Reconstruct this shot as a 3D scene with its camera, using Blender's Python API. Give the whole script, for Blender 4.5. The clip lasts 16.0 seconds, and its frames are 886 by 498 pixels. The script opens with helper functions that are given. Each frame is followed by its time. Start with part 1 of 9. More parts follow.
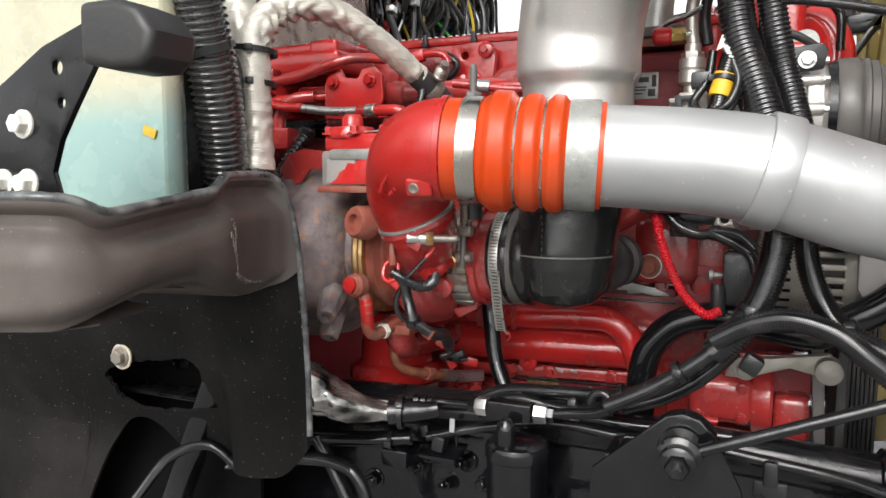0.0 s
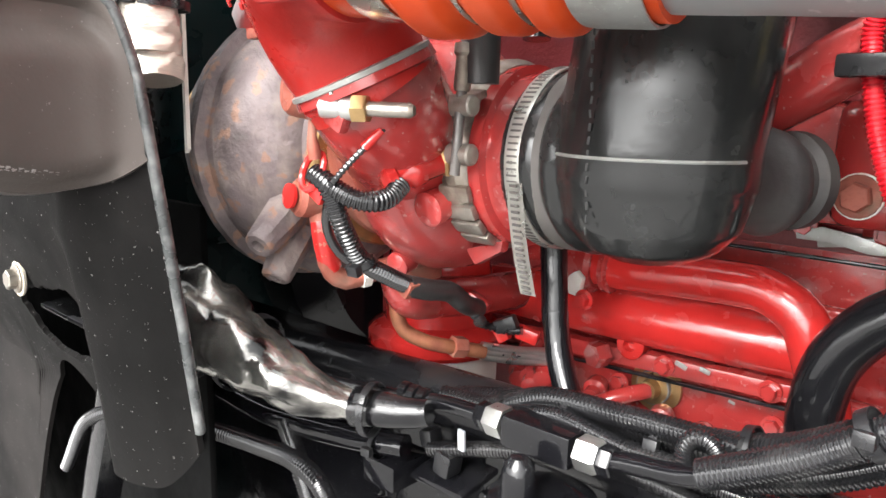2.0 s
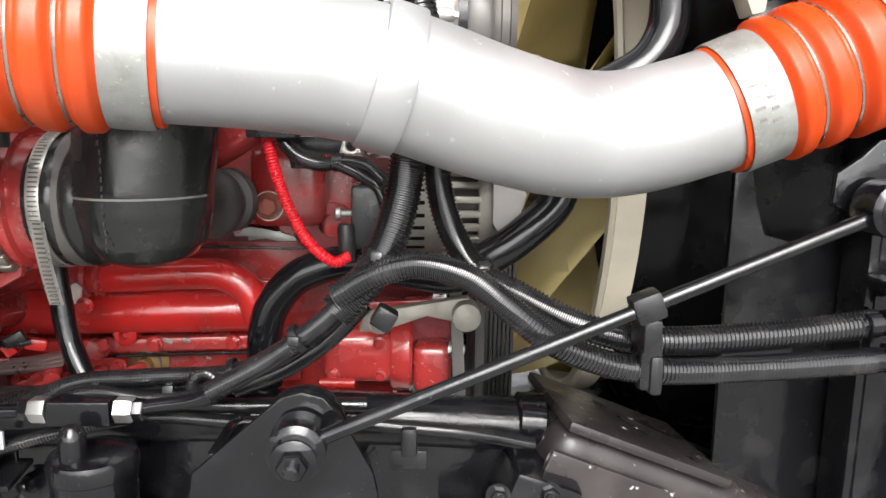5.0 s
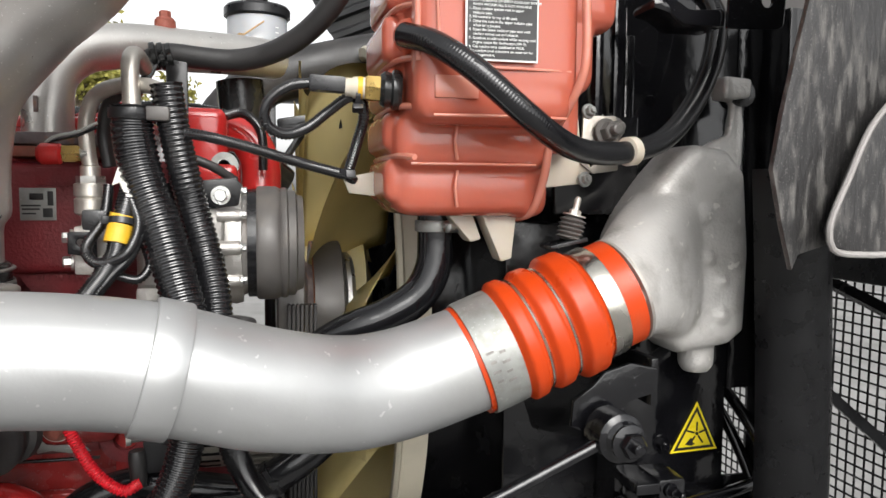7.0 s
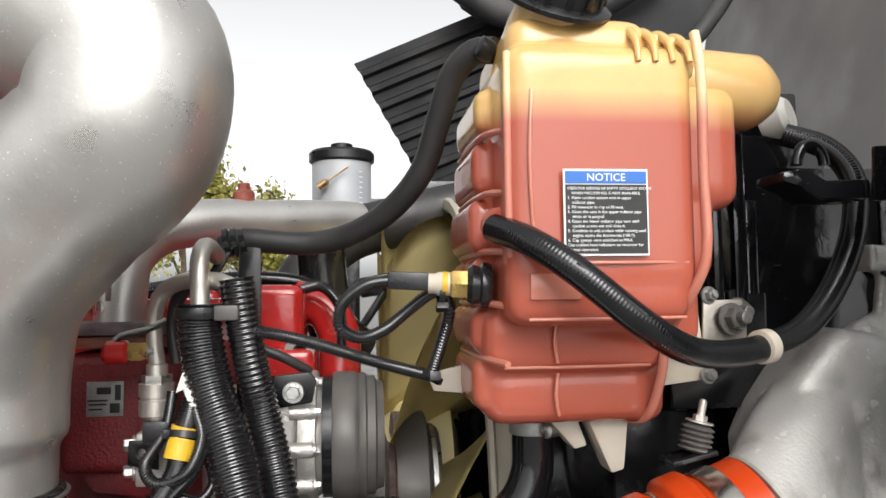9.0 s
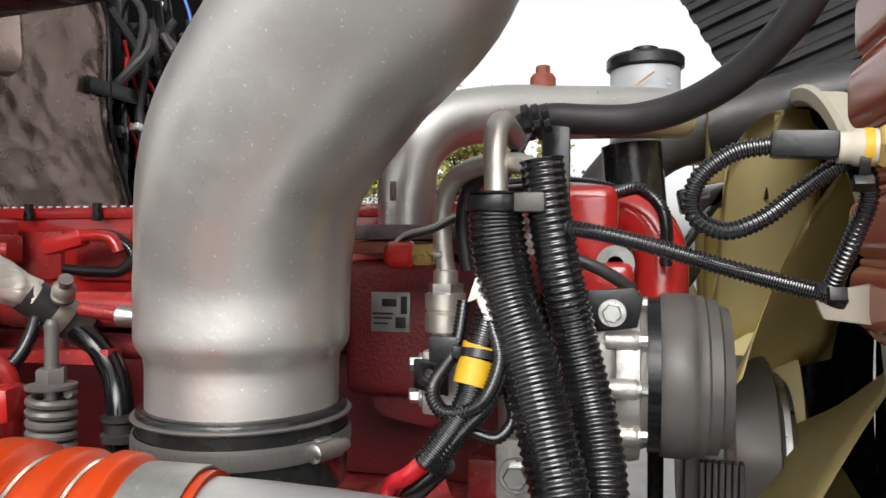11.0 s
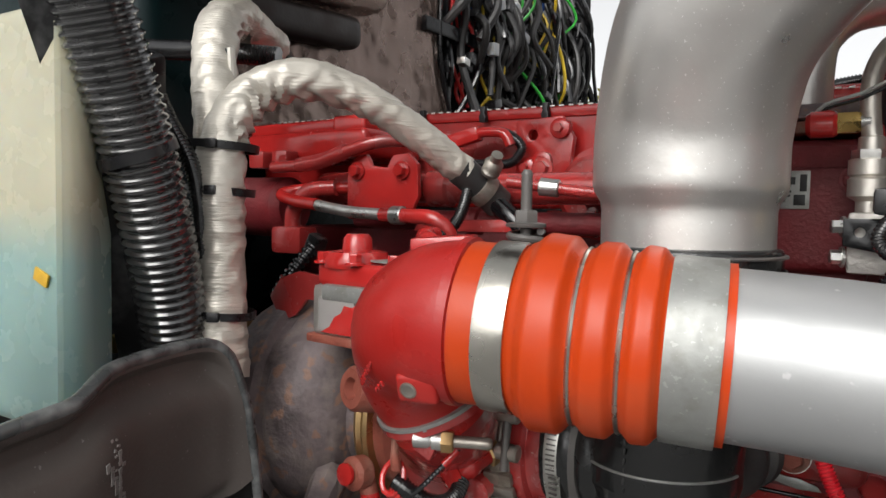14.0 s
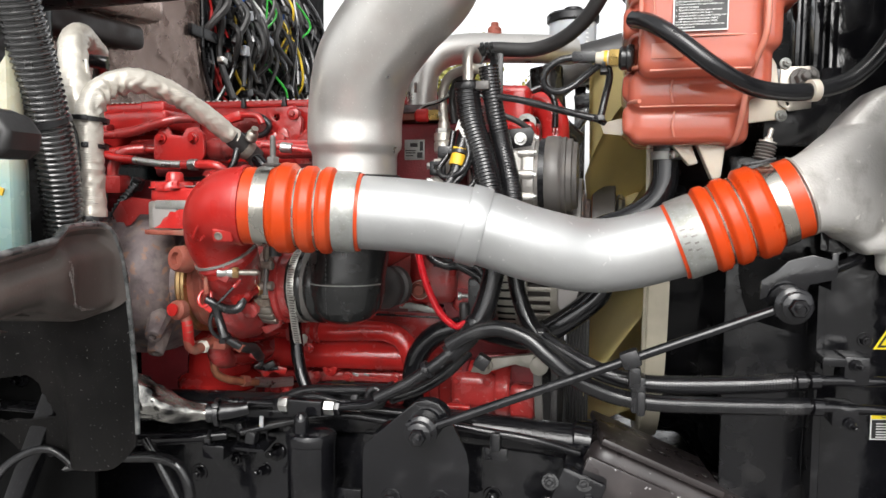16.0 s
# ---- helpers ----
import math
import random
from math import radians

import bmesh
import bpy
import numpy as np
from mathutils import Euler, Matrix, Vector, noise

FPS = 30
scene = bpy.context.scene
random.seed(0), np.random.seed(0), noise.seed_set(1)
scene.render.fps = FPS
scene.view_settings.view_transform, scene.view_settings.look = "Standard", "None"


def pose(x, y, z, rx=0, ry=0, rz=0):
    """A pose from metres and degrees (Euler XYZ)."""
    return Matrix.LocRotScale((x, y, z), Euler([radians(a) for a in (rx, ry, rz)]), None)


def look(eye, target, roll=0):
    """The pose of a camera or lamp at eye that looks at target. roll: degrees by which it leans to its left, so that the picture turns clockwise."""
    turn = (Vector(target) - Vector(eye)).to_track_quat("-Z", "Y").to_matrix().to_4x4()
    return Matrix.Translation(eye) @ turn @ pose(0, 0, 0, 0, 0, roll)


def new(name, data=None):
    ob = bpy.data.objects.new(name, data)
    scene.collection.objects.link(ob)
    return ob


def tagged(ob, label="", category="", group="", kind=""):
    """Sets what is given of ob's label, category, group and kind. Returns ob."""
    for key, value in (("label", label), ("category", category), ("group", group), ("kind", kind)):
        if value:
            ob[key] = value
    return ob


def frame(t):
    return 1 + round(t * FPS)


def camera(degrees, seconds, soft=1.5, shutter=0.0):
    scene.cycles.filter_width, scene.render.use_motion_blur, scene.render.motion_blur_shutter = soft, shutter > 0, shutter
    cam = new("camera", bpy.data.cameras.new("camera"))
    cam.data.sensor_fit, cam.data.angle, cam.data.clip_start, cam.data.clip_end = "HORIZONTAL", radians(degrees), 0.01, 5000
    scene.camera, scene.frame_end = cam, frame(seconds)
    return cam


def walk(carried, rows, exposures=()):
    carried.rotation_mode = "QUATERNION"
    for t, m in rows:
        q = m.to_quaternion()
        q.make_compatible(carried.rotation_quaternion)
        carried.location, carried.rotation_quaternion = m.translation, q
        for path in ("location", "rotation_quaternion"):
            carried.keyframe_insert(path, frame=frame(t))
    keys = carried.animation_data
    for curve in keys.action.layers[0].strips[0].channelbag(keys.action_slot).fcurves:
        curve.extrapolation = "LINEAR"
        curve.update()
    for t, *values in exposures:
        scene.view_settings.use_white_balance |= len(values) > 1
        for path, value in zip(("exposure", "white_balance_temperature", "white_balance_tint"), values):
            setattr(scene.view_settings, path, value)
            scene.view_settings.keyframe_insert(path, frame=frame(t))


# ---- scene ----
import itertools

cam = camera(62.3, 16.0)
METRES, EYE, TILT, LEAN, TURN = 2.25, 1.25, -5.5, 0.0, 24.0
ROWS = [
    (0.0, 0.0, 0.0, 0.0, 0.0, 0.0, -0.0),
    (0.5, 0.0319, 0.1247, 0.0184, 11.83, -1.25, -1.72),
    (1.0, 0.0402, 0.1814, 0.0068, 18.74, -2.94, -2.92),
    (1.5, 0.0556, 0.1942, -0.0048, 20.47, -4.43, -3.19),
    (2.0, 0.0744, 0.1911, -0.0112, 18.05, -5.63, -2.91),
    (2.5, 0.0864, 0.1827, -0.0131, 12.48, -5.91, -2.58),
    (3.0, 0.0835, 0.1688, -0.0136, 4.77, -5.79, -2.14),
    (3.5, 0.0716, 0.1496, -0.0142, -3.49, -5.45, -1.29),
    (4.0, 0.0594, 0.126, -0.0157, -11.8, -5.31, -0.07),
    (6.5, 0.0565, 0.0437, 0.0497, -36.54, -3.57, 2.58),
    (7.0, 0.0618, 0.044, 0.069, -37.45, -0.15, 2.95),
    (7.5, 0.0664, 0.0443, 0.09, -37.24, 4.01, 3.39),
    (8.0, 0.0719, 0.0478, 0.1114, -36.11, 8.12, 3.93),
    (10.5, 0.1017, 0.1312, 0.1035, -15.65, 6.51, 1.41),
    (11.0, 0.0968, 0.1544, 0.0989, -9.33, 5.15, 0.66),
    (11.5, 0.0851, 0.175, 0.0945, -3.56, 4.63, 0.17),
    (12.0, 0.0683, 0.1847, 0.091, 1.52, 4.44, -0.41),
    (12.5, 0.0525, 0.1865, 0.0879, 5.85, 4.26, -0.98),
    (13.0, 0.0393, 0.1764, 0.0848, 9.06, 3.94, -1.69),
    (13.5, 0.0307, 0.156, 0.0743, 10.25, 3.37, -2.16),
    (14.0, 0.0235, 0.1271, 0.0589, 7.89, 2.25, -1.78),
    (14.5, 0.018, 0.081, 0.0422, 1.85, 0.84, -0.6),
    (15.0, 0.0234, 0.0246, 0.03, -4.96, -0.03, 0.26),
    (15.5, 0.0345, -0.0384, 0.0213, -9.36, 0.29, 0.53),
    (16.0, 0.0332, -0.122, 0.0087, -11.14, 1.25, 0.62),
]
EXPOSURES = [(0.0, 0.92), (0.5, 1.0), (1.0, 1.35), (1.5, 2.15), (2.0, 2.4), (2.5, 2.35), (3.0, 2.2), (3.5, 2.0), (4.0, 1.95), (6.5, 0.98), (7.0, 0.84), (8.0, 0.72), (10.5, 0.52), (11.5, 0.7), (12.5, 0.6), (13.5, 0.38), (14.0, 0.33), (14.5, 0.58), (15.0, 0.78), (16.0, 0.95)]
walk(cam, [(t, pose(0, 0, EYE, TILT, LEAN, TURN) @ pose(METRES * x, METRES * y, METRES * z, 90 + pitch, roll, yaw)) for t, x, y, z, yaw, pitch, roll in ROWS], EXPOSURES)


# world: a bright overcast sky, with one wide soft sun behind the cloud
world = bpy.data.worlds.new("overcast_sky")
scene.world = world
world.use_nodes = True
wn, wl = world.node_tree.nodes, world.node_tree.links
wn.clear()
sky = wn.new("ShaderNodeTexSky")
sky.sky_type, sky.sun_disc = "NISHITA", False
sky.sun_elevation, sky.sun_rotation = radians(37.5), radians(175)
sky.air_density, sky.dust_density, sky.ozone_density = 1.0, 3.0, 1.0
hsv = wn.new("ShaderNodeHueSaturation")
hsv.inputs["Saturation"].default_value = 0.05
bg = wn.new("ShaderNodeBackground")
bg.inputs["Strength"].default_value = 0.15
wout = wn.new("ShaderNodeOutputWorld")
wl.new(sky.outputs[0], hsv.inputs["Color"])
wl.new(hsv.outputs[0], bg.inputs["Color"])
wl.new(bg.outputs[0], wout.inputs[0])
sun_data = bpy.data.lights.new("sun", "SUN")
sun_data.energy, sun_data.angle, sun_data.color = 1.3, radians(40), (1.0, 0.97, 0.93)
sun = new("sun", sun_data)
sun.matrix_world = look((0.35, -3.0, 4.2), (0, 0.9, 1.2))


# ---- materials ----
def mat(name, col, rough=0.5, metal=0.0, mottle=0.2, mscale=12.0, bump=0.1, bscale=150.0,
        dirt=None, dscale=18.0, damt=0.4, drough=0.85, coat=0.0, speck=None, sscale=220.0, samt=0.25,
        rvar=0.12, island=0.0, sub=0.0, grain=None, sthr=0.68, spec=0.5):
    """A procedural surface: a mottled colour, patches of dirt or wear, fine specks and a fine relief."""
    m = bpy.data.materials.new(name)
    m.use_nodes = True
    n, l = m.node_tree.nodes, m.node_tree.links
    p = n["Principled BSDF"]
    tc = n.new("ShaderNodeTexCoord")
    co = tc.outputs["Object"]
    if grain:
        mp = n.new("ShaderNodeMapping")
        mp.inputs["Scale"].default_value = grain
        l.new(co, mp.inputs["Vector"])
        gco = mp.outputs[0]
    else:
        gco = co

    def noise_tex(scale, detail, src):
        t = n.new("ShaderNodeTexNoise")
        t.inputs["Scale"].default_value, t.inputs["Detail"].default_value = scale, detail
        l.new(src, t.inputs["Vector"])
        return t.outputs["Fac"]

    def ramp(src, a, b):
        r = n.new("ShaderNodeMapRange")
        r.inputs["From Min"].default_value, r.inputs["From Max"].default_value = a, b
        l.new(src, r.inputs["Value"])
        return r.outputs[0]

    def mix(fac, a, b):
        x = n.new("ShaderNodeMix")
        x.data_type = "RGBA"
        l.new(fac, x.inputs[0])
        for v, i in ((a, 6), (b, 7)):
            if isinstance(v, tuple):
                x.inputs[i].default_value = (*v, 1)
            else:
                l.new(v, x.inputs[i])
        return x.outputs[2]

    def times(src, k):
        x = n.new("ShaderNodeMath")
        x.operation = "MULTIPLY"
        l.new(src, x.inputs[0])
        x.inputs[1].default_value = k
        return x.outputs[0]

    base = noise_tex(mscale, 6, co)
    lo = tuple(max(0, c * (1 - mottle)) for c in col)
    hi = tuple(min(1, c * (1 + mottle)) for c in col)
    out = mix(ramp(base, 0.3, 0.7), lo, hi)
    rr = n.new("ShaderNodeMapRange")
    rr.inputs["To Min"].default_value, rr.inputs["To Max"].default_value = max(0.03, rough - rvar), min(1, rough + rvar)
    rr.inputs["From Min"].default_value, rr.inputs["From Max"].default_value = 0.3, 0.7
    l.new(noise_tex(mscale * 2.3, 5, gco), rr.inputs["Value"])
    rough_out = rr.outputs[0]
    if dirt:
        d = times(ramp(noise_tex(dscale, 8, gco), 0.62 - 0.25 * damt, 0.75 - 0.1 * damt), min(1.0, damt * 1.6))
        out = mix(d, out, dirt)
        x = n.new("ShaderNodeMix")
        l.new(d, x.inputs[0])
        l.new(rough_out, x.inputs[2])
        x.inputs[3].default_value = drough
        rough_out = x.outputs[0]
    if speck:
        s = times(ramp(noise_tex(sscale, 2, co), sthr, sthr + 0.05), samt * 3)
        out = mix(s, out, speck)
    if island:
        g = n.new("ShaderNodeNewGeometry")
        out = mix(times(g.outputs["Random Per Island"], island), out, tuple(c * 0.3 for c in col))
    l.new(out, p.inputs["Base Color"])
    l.new(rough_out, p.inputs["Roughness"])
    p.inputs["Metallic"].default_value = metal
    p.inputs["Specular IOR Level"].default_value = spec
    p.inputs["Coat Weight"].default_value = coat
    p.inputs["Coat Roughness"].default_value = 0.12
    if sub:
        p.inputs["Subsurface Weight"].default_value = sub
        p.inputs["Subsurface Radius"].default_value = (0.02, 0.012, 0.006)
    if bump:
        b = n.new("ShaderNodeBump")
        b.inputs["Strength"].default_value, b.inputs["Distance"].default_value = bump, 0.002
        l.new(noise_tex(bscale, 4, gco), b.inputs["Height"])
        l.new(b.outputs[0], p.inputs["Normal"])
    return m


def level_mat(name, upper, lower, z0, soft, rough=0.25, sub=0.35):
    """Translucent plastic over a liquid: the wall's own colour above the level z0, the liquid's below."""
    m = mat(name, upper, rough, 0, 0.08, 14, 0.12, 60, sub=sub)
    n, l = m.node_tree.nodes, m.node_tree.links
    p = n["Principled BSDF"]
    old = p.inputs["Base Color"].links[0].from_socket
    g = n.new("ShaderNodeNewGeometry")
    s = n.new("ShaderNodeSeparateXYZ")
    l.new(g.outputs["Position"], s.inputs[0])
    r = n.new("ShaderNodeMapRange")
    r.inputs["From Min"].default_value, r.inputs["From Max"].default_value = z0 - soft, z0 + soft
    l.new(s.outputs["Z"], r.inputs["Value"])
    x = n.new("ShaderNodeMix")
    x.data_type = "RGBA"
    l.new(r.outputs[0], x.inputs[0])
    x.inputs[6].default_value = (*lower, 1)
    l.new(old, x.inputs[7])
    l.new(x.outputs[2], p.inputs["Base Color"])
    return m


RED = mat("engine_red_paint", (0.345, 0.031, 0.029), 0.20, 0, 0.26, 9, 0.28, 90, dirt=(0.115, 0.042, 0.039), dscale=14, damt=0.44, drough=0.42, speck=(0.45, 0.38, 0.34), samt=0.12, coat=0.6)
RED_BRIGHT = mat("fresh_red_paint", (0.42, 0.020, 0.018), 0.18, 0, 0.18, 16, 0.2, 120, dirt=(0.18, 0.026, 0.024), dscale=18, damt=0.38, drough=0.4, coat=0.3)
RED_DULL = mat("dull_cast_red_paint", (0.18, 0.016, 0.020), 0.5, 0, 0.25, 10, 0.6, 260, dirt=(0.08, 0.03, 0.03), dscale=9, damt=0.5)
RED_ELBOW = mat("dusty_red_paint", (0.33, 0.014, 0.011), 0.34, 0, 0.14, 8, 0.14, 220, dirt=(0.235, 0.030, 0.025), dscale=8, damt=0.4, spec=0.42)
RUST = mat("heat_stained_cast_iron", (0.125, 0.098, 0.098), 0.6, 0.1, 0.5, 30, 1.0, 130, dirt=(0.25, 0.205, 0.185), dscale=34, damt=0.5, speck=(0.26, 0.13, 0.075), sscale=60, samt=0.2, sthr=0.58)
RUST_RED = mat("rusty_red_iron", (0.27, 0.07, 0.045), 0.65, 0.1, 0.35, 30, 0.7, 160, dirt=(0.18, 0.11, 0.08), dscale=30, damt=0.6)
ALU_PIPE = mat("satin_aluminium_pipe", (0.405, 0.41, 0.41), 0.42, 0.62, 0.07, 6, 0.12, 60, dirt=(0.35, 0.35, 0.34), dscale=8, damt=0.4, drough=0.6, speck=(0.66, 0.66, 0.65), sscale=110, samt=0.20, sthr=0.69)
ALU_DUSTY = mat("dusty_aluminised_pipe", (0.57, 0.555, 0.53), 0.38, 0.78, 0.10, 10, 0.14, 120, dirt=(0.50, 0.465, 0.435), dscale=9, damt=0.42, drough=0.52, speck=(0.88, 0.87, 0.85), sscale=400, samt=0.22, sthr=0.675)
ALU_CAST = mat("cast_aluminium", (0.52, 0.50, 0.47), 0.48, 0.85, 0.16, 14, 0.5, 190, dirt=(0.30, 0.27, 0.24), dscale=13, damt=0.5)
STEEL = mat("zinc_plated_steel", (0.56, 0.56, 0.54), 0.34, 0.95, 0.12, 30, 0.1, 200, dirt=(0.30, 0.28, 0.25), dscale=40, damt=0.4)
STEEL_WARM = mat("bare_aluminium_line", (0.62, 0.585, 0.53), 0.40, 0.8, 0.10, 30, 0.1, 200, dirt=(0.36, 0.33, 0.29), dscale=30, damt=0.4, drough=0.5)
BAND = mat("stainless_band", (0.50, 0.48, 0.43), 0.24, 0.97, 0.06, 14, 0.03, 200)
GALV = mat("galvanised_band", (0.30, 0.305, 0.29), 0.48, 0.6, 0.12, 40, 0.14, 160, dirt=(0.22, 0.22, 0.195), dscale=70, damt=0.5, drough=0.55, speck=(0.48, 0.48, 0.46), sscale=300, samt=0.15, sthr=0.64)
BRASS = mat("brass", (0.55, 0.38, 0.13), 0.32, 0.95, 0.15, 40, 0.1, 200)
GOLD = mat("heat_tinted_gold_band", (0.45, 0.30, 0.14), 0.36, 0.9, 0.2, 25, 0.15, 150, dirt=(0.2, 0.12, 0.07), dscale=30, damt=0.4)
COPPER = mat("stained_copper_tube", (0.33, 0.13, 0.07), 0.45, 0.6, 0.3, 40, 0.2, 160, dirt=(0.2, 0.05, 0.04), dscale=30, damt=0.5)
ORANGE = mat("orange_silicone_rubber", (0.46, 0.042, 0.004), 0.36, 0, 0.12, 10, 0.08, 160, dirt=(0.36, 0.075, 0.03), dscale=12, damt=0.38, drough=0.5, spec=0.32)
RUBBER = mat("black_rubber", (0.014, 0.0145, 0.0145), 0.20, 0, 0.25, 14, 0.10, 140, dirt=(0.036, 0.036, 0.035), dscale=14, damt=0.38, drough=0.40)
RUBBER_DUSTY = mat("dusty_black_rubber", (0.022, 0.021, 0.021), 0.46, 0, 0.25, 12, 0.2, 140, dirt=(0.07, 0.062, 0.058), dscale=12, damt=0.4)
LOOM = mat("black_split_loom_plastic", (0.009, 0.009, 0.010), 0.15, 0, 0.2, 20, 0.05, 120, dirt=(0.040, 0.039, 0.038), dscale=26, damt=0.34, drough=0.34, spec=0.9)
LOOM_RED = mat("red_split_loom_plastic", (0.60, 0.012, 0.022), 0.32, 0, 0.12, 20, 0.05, 120)
BLACK_PAINT = mat("gloss_black_chassis_paint", (0.0045, 0.0045, 0.0055), 0.10, 0, 0.3, 10, 0.40, 42, dirt=(0.018, 0.018, 0.019), dscale=26, damt=0.36, drough=0.32, spec=0.5, speck=(0.22, 0.225, 0.23), sscale=520, samt=0.10, sthr=0.70)
BLACK_SATIN = mat("satin_black_paint", (0.0060, 0.0060, 0.007), 0.22, 0, 0.25, 10, 0.30, 45, dirt=(0.022, 0.021, 0.021), dscale=22, damt=0.38, drough=0.4, spec=0.4)
BEAM_PAINT = mat("brown_black_beam_paint", (0.022, 0.018, 0.018), 0.30, 0, 0.25, 10, 0.3, 60, dirt=(0.045, 0.037, 0.036), dscale=16, damt=0.4, drough=0.5, speck=(0.62, 0.62, 0.61), sscale=70, samt=0.25, sthr=0.69)
# brown black: painted shade under the foil ledge, and the alternator windings
SHADE_WINDING_BROWN = mat("brown_black_shade_and_windings", (0.030, 0.022, 0.020), 0.5, 0, 0.2, 12, 0.2, 120, dirt=(0.05, 0.037, 0.033), dscale=14, damt=0.4)
ALU_DULL = mat("dull_beige_cast_aluminium", (0.25, 0.235, 0.205), 0.55, 0.45, 0.18, 20, 0.4, 190, dirt=(0.20, 0.18, 0.15), dscale=16, damt=0.5)
BLACK_PLASTIC = mat("black_moulded_plastic", (0.010, 0.010, 0.011), 0.32, 0, 0.2, 20, 0.1, 250)
# lower splash panel: the shade under the box is put into this colour
FENDER_SHADED = mat("shaded_black_inner_fender_plastic", (0.011, 0.0105, 0.0103), 0.70, 0, 0.28, 6, 0.12, 340, dirt=(0.030, 0.027, 0.026), dscale=4.0, damt=0.48, drough=0.8, speck=(0.36, 0.35, 0.34), sscale=300, samt=0.14, sthr=0.70, spec=0.03)
# upper box: brown fading, plus the light on its wall painted in
FENDER_FADED_LIT = mat("faded_and_lit_brown_black_fender_plastic", (0.088, 0.075, 0.068), 0.46, 0, 0.26, 5, 0.14, 340, dirt=(0.150, 0.125, 0.113), dscale=6.0, damt=0.46, drough=0.6, spec=0.2, speck=(0.34, 0.32, 0.31), sscale=300, samt=0.10, sthr=0.71)
FLAP = mat("dusty_black_rubber_sheet", (0.020, 0.019, 0.019), 0.42, 0, 0.3, 9, 0.9, 160, dirt=(0.15, 0.142, 0.132), dscale=95, damt=0.46, drough=0.9, grain=(1, 1, 0.35), speck=(0.18, 0.17, 0.16), sscale=520, samt=0.12, sthr=0.62)
HOOD = mat("dusty_black_hood_underside", (0.034, 0.035, 0.037), 0.55, 0, 0.2, 5, 0.2, 120, dirt=(0.085, 0.08, 0.077), dscale=5, damt=0.5)
HOOD_GREY = mat("grey_fibreglass_panel", (0.25, 0.235, 0.225), 0.5, 0, 0.14, 5, 0.1, 120, dirt=(0.36, 0.345, 0.335), dscale=6, damt=0.45)
CAB = mat("dark_teal_cab_paint", (0.0035, 0.0125, 0.0135), 0.28, 0, 0.2, 8, 0.08, 150, dirt=(0.010, 0.019, 0.019), dscale=12, damt=0.4, spec=0.18)
FOIL = mat("aluminised_cloth_sleeve", (0.62, 0.585, 0.515), 0.36, 0.5, 0.12, 22, 0.5, 480, dirt=(0.48, 0.42, 0.34), dscale=16, damt=0.36, drough=0.48, grain=(0.14, 0.14, 1.0))
WRAP = mat("black_sprayed_foil_wrap", (0.60, 0.585, 0.54), 0.22, 0.80, 0.15, 40, 0.6, 60, dirt=(0.006, 0.006, 0.006), dscale=34, damt=1.2, drough=0.12, grain=(0.4, 1, 1), rvar=0.08, coat=0.5)
SHIELD = mat("brown_foil_heat_shield", (0.40, 0.295, 0.255), 0.22, 0.75, 0.12, 12, 0.25, 160, dirt=(0.31, 0.225, 0.195), dscale=5, damt=0.26, drough=0.30)
FAN = mat("cream_fan_plastic", (0.80, 0.69, 0.36), 0.42, 0, 0.10, 6, 0.08, 120, dirt=(0.60, 0.50, 0.24), dscale=5, damt=0.4)
CREAM = mat("cream_plastic_ring", (0.46, 0.42, 0.33), 0.5, 0, 0.1, 10, 0.08, 120, dirt=(0.30, 0.27, 0.21), dscale=9, damt=0.4)
GREY_PLASTIC = mat("translucent_grey_plastic", (0.36, 0.37, 0.385), 0.4, 0, 0.1, 10, 0.05, 120, sub=0.2)
WHITE = mat("white_plastic", (0.72, 0.70, 0.64), 0.42, 0, 0.06, 20, 0.05, 120, dirt=(0.45, 0.42, 0.36), dscale=24, damt=0.35)
YELLOW = mat("yellow_tape", (0.62, 0.37, 0.02), 0.45, 0, 0.2, 60, 0.3, 140, dirt=(0.35, 0.20, 0.04), dscale=60, damt=0.35)
STICKER_YELLOW = mat("yellow_sticker", (0.83, 0.66, 0.02), 0.35, 0, 0.04, 20, 0)
PRINT_BLACK = mat("black_print", (0.012, 0.012, 0.012), 0.45, 0, 0.1, 20, 0)
PRINT_BLUE = mat("blue_print", (0.02, 0.13, 0.45), 0.4, 0, 0.05, 20, 0)
PRINT_WHITE = mat("white_print", (0.78, 0.78, 0.76), 0.4, 0, 0.05, 20, 0)
GREEN_WIRE = mat("green_wire", (0.04, 0.42, 0.05), 0.4, 0, 0.1, 20, 0)
BLUE_WIRE = mat("blue_wire", (0.02, 0.10, 0.40), 0.4, 0, 0.1, 20, 0)
RED_WIRE = mat("red_wire", (0.50, 0.02, 0.02), 0.4, 0, 0.1, 20, 0)
YELLOW_WIRE = mat("yellow_wire", (0.65, 0.45, 0.03), 0.4, 0, 0.1, 20, 0)
WHITE_WIRE = mat("grey_wire", (0.40, 0.40, 0.38), 0.4, 0, 0.1, 20, 0)
CONCRETE = mat("worn_concrete", (0.22, 0.216, 0.21), 0.85, 0, 0.18, 1.3, 0.3, 40, dirt=(0.15, 0.147, 0.142), dscale=2.0, damt=0.5, speck=(0.34, 0.34, 0.33), sscale=90, samt=0.2)
BARK = mat("tree_bark", (0.10, 0.075, 0.05), 0.9, 0, 0.3, 6, 0.6, 20)
LEAF = mat("autumn_leaf", (0.27, 0.25, 0.05), 0.6, 0, 0.35, 1.5, 0, island=0.5)
TANK = level_mat("translucent_reservoir_with_coolant", (0.66, 0.43, 0.17), (0.40, 0.098, 0.062), 1.628, 0.013, 0.13, 0.35)
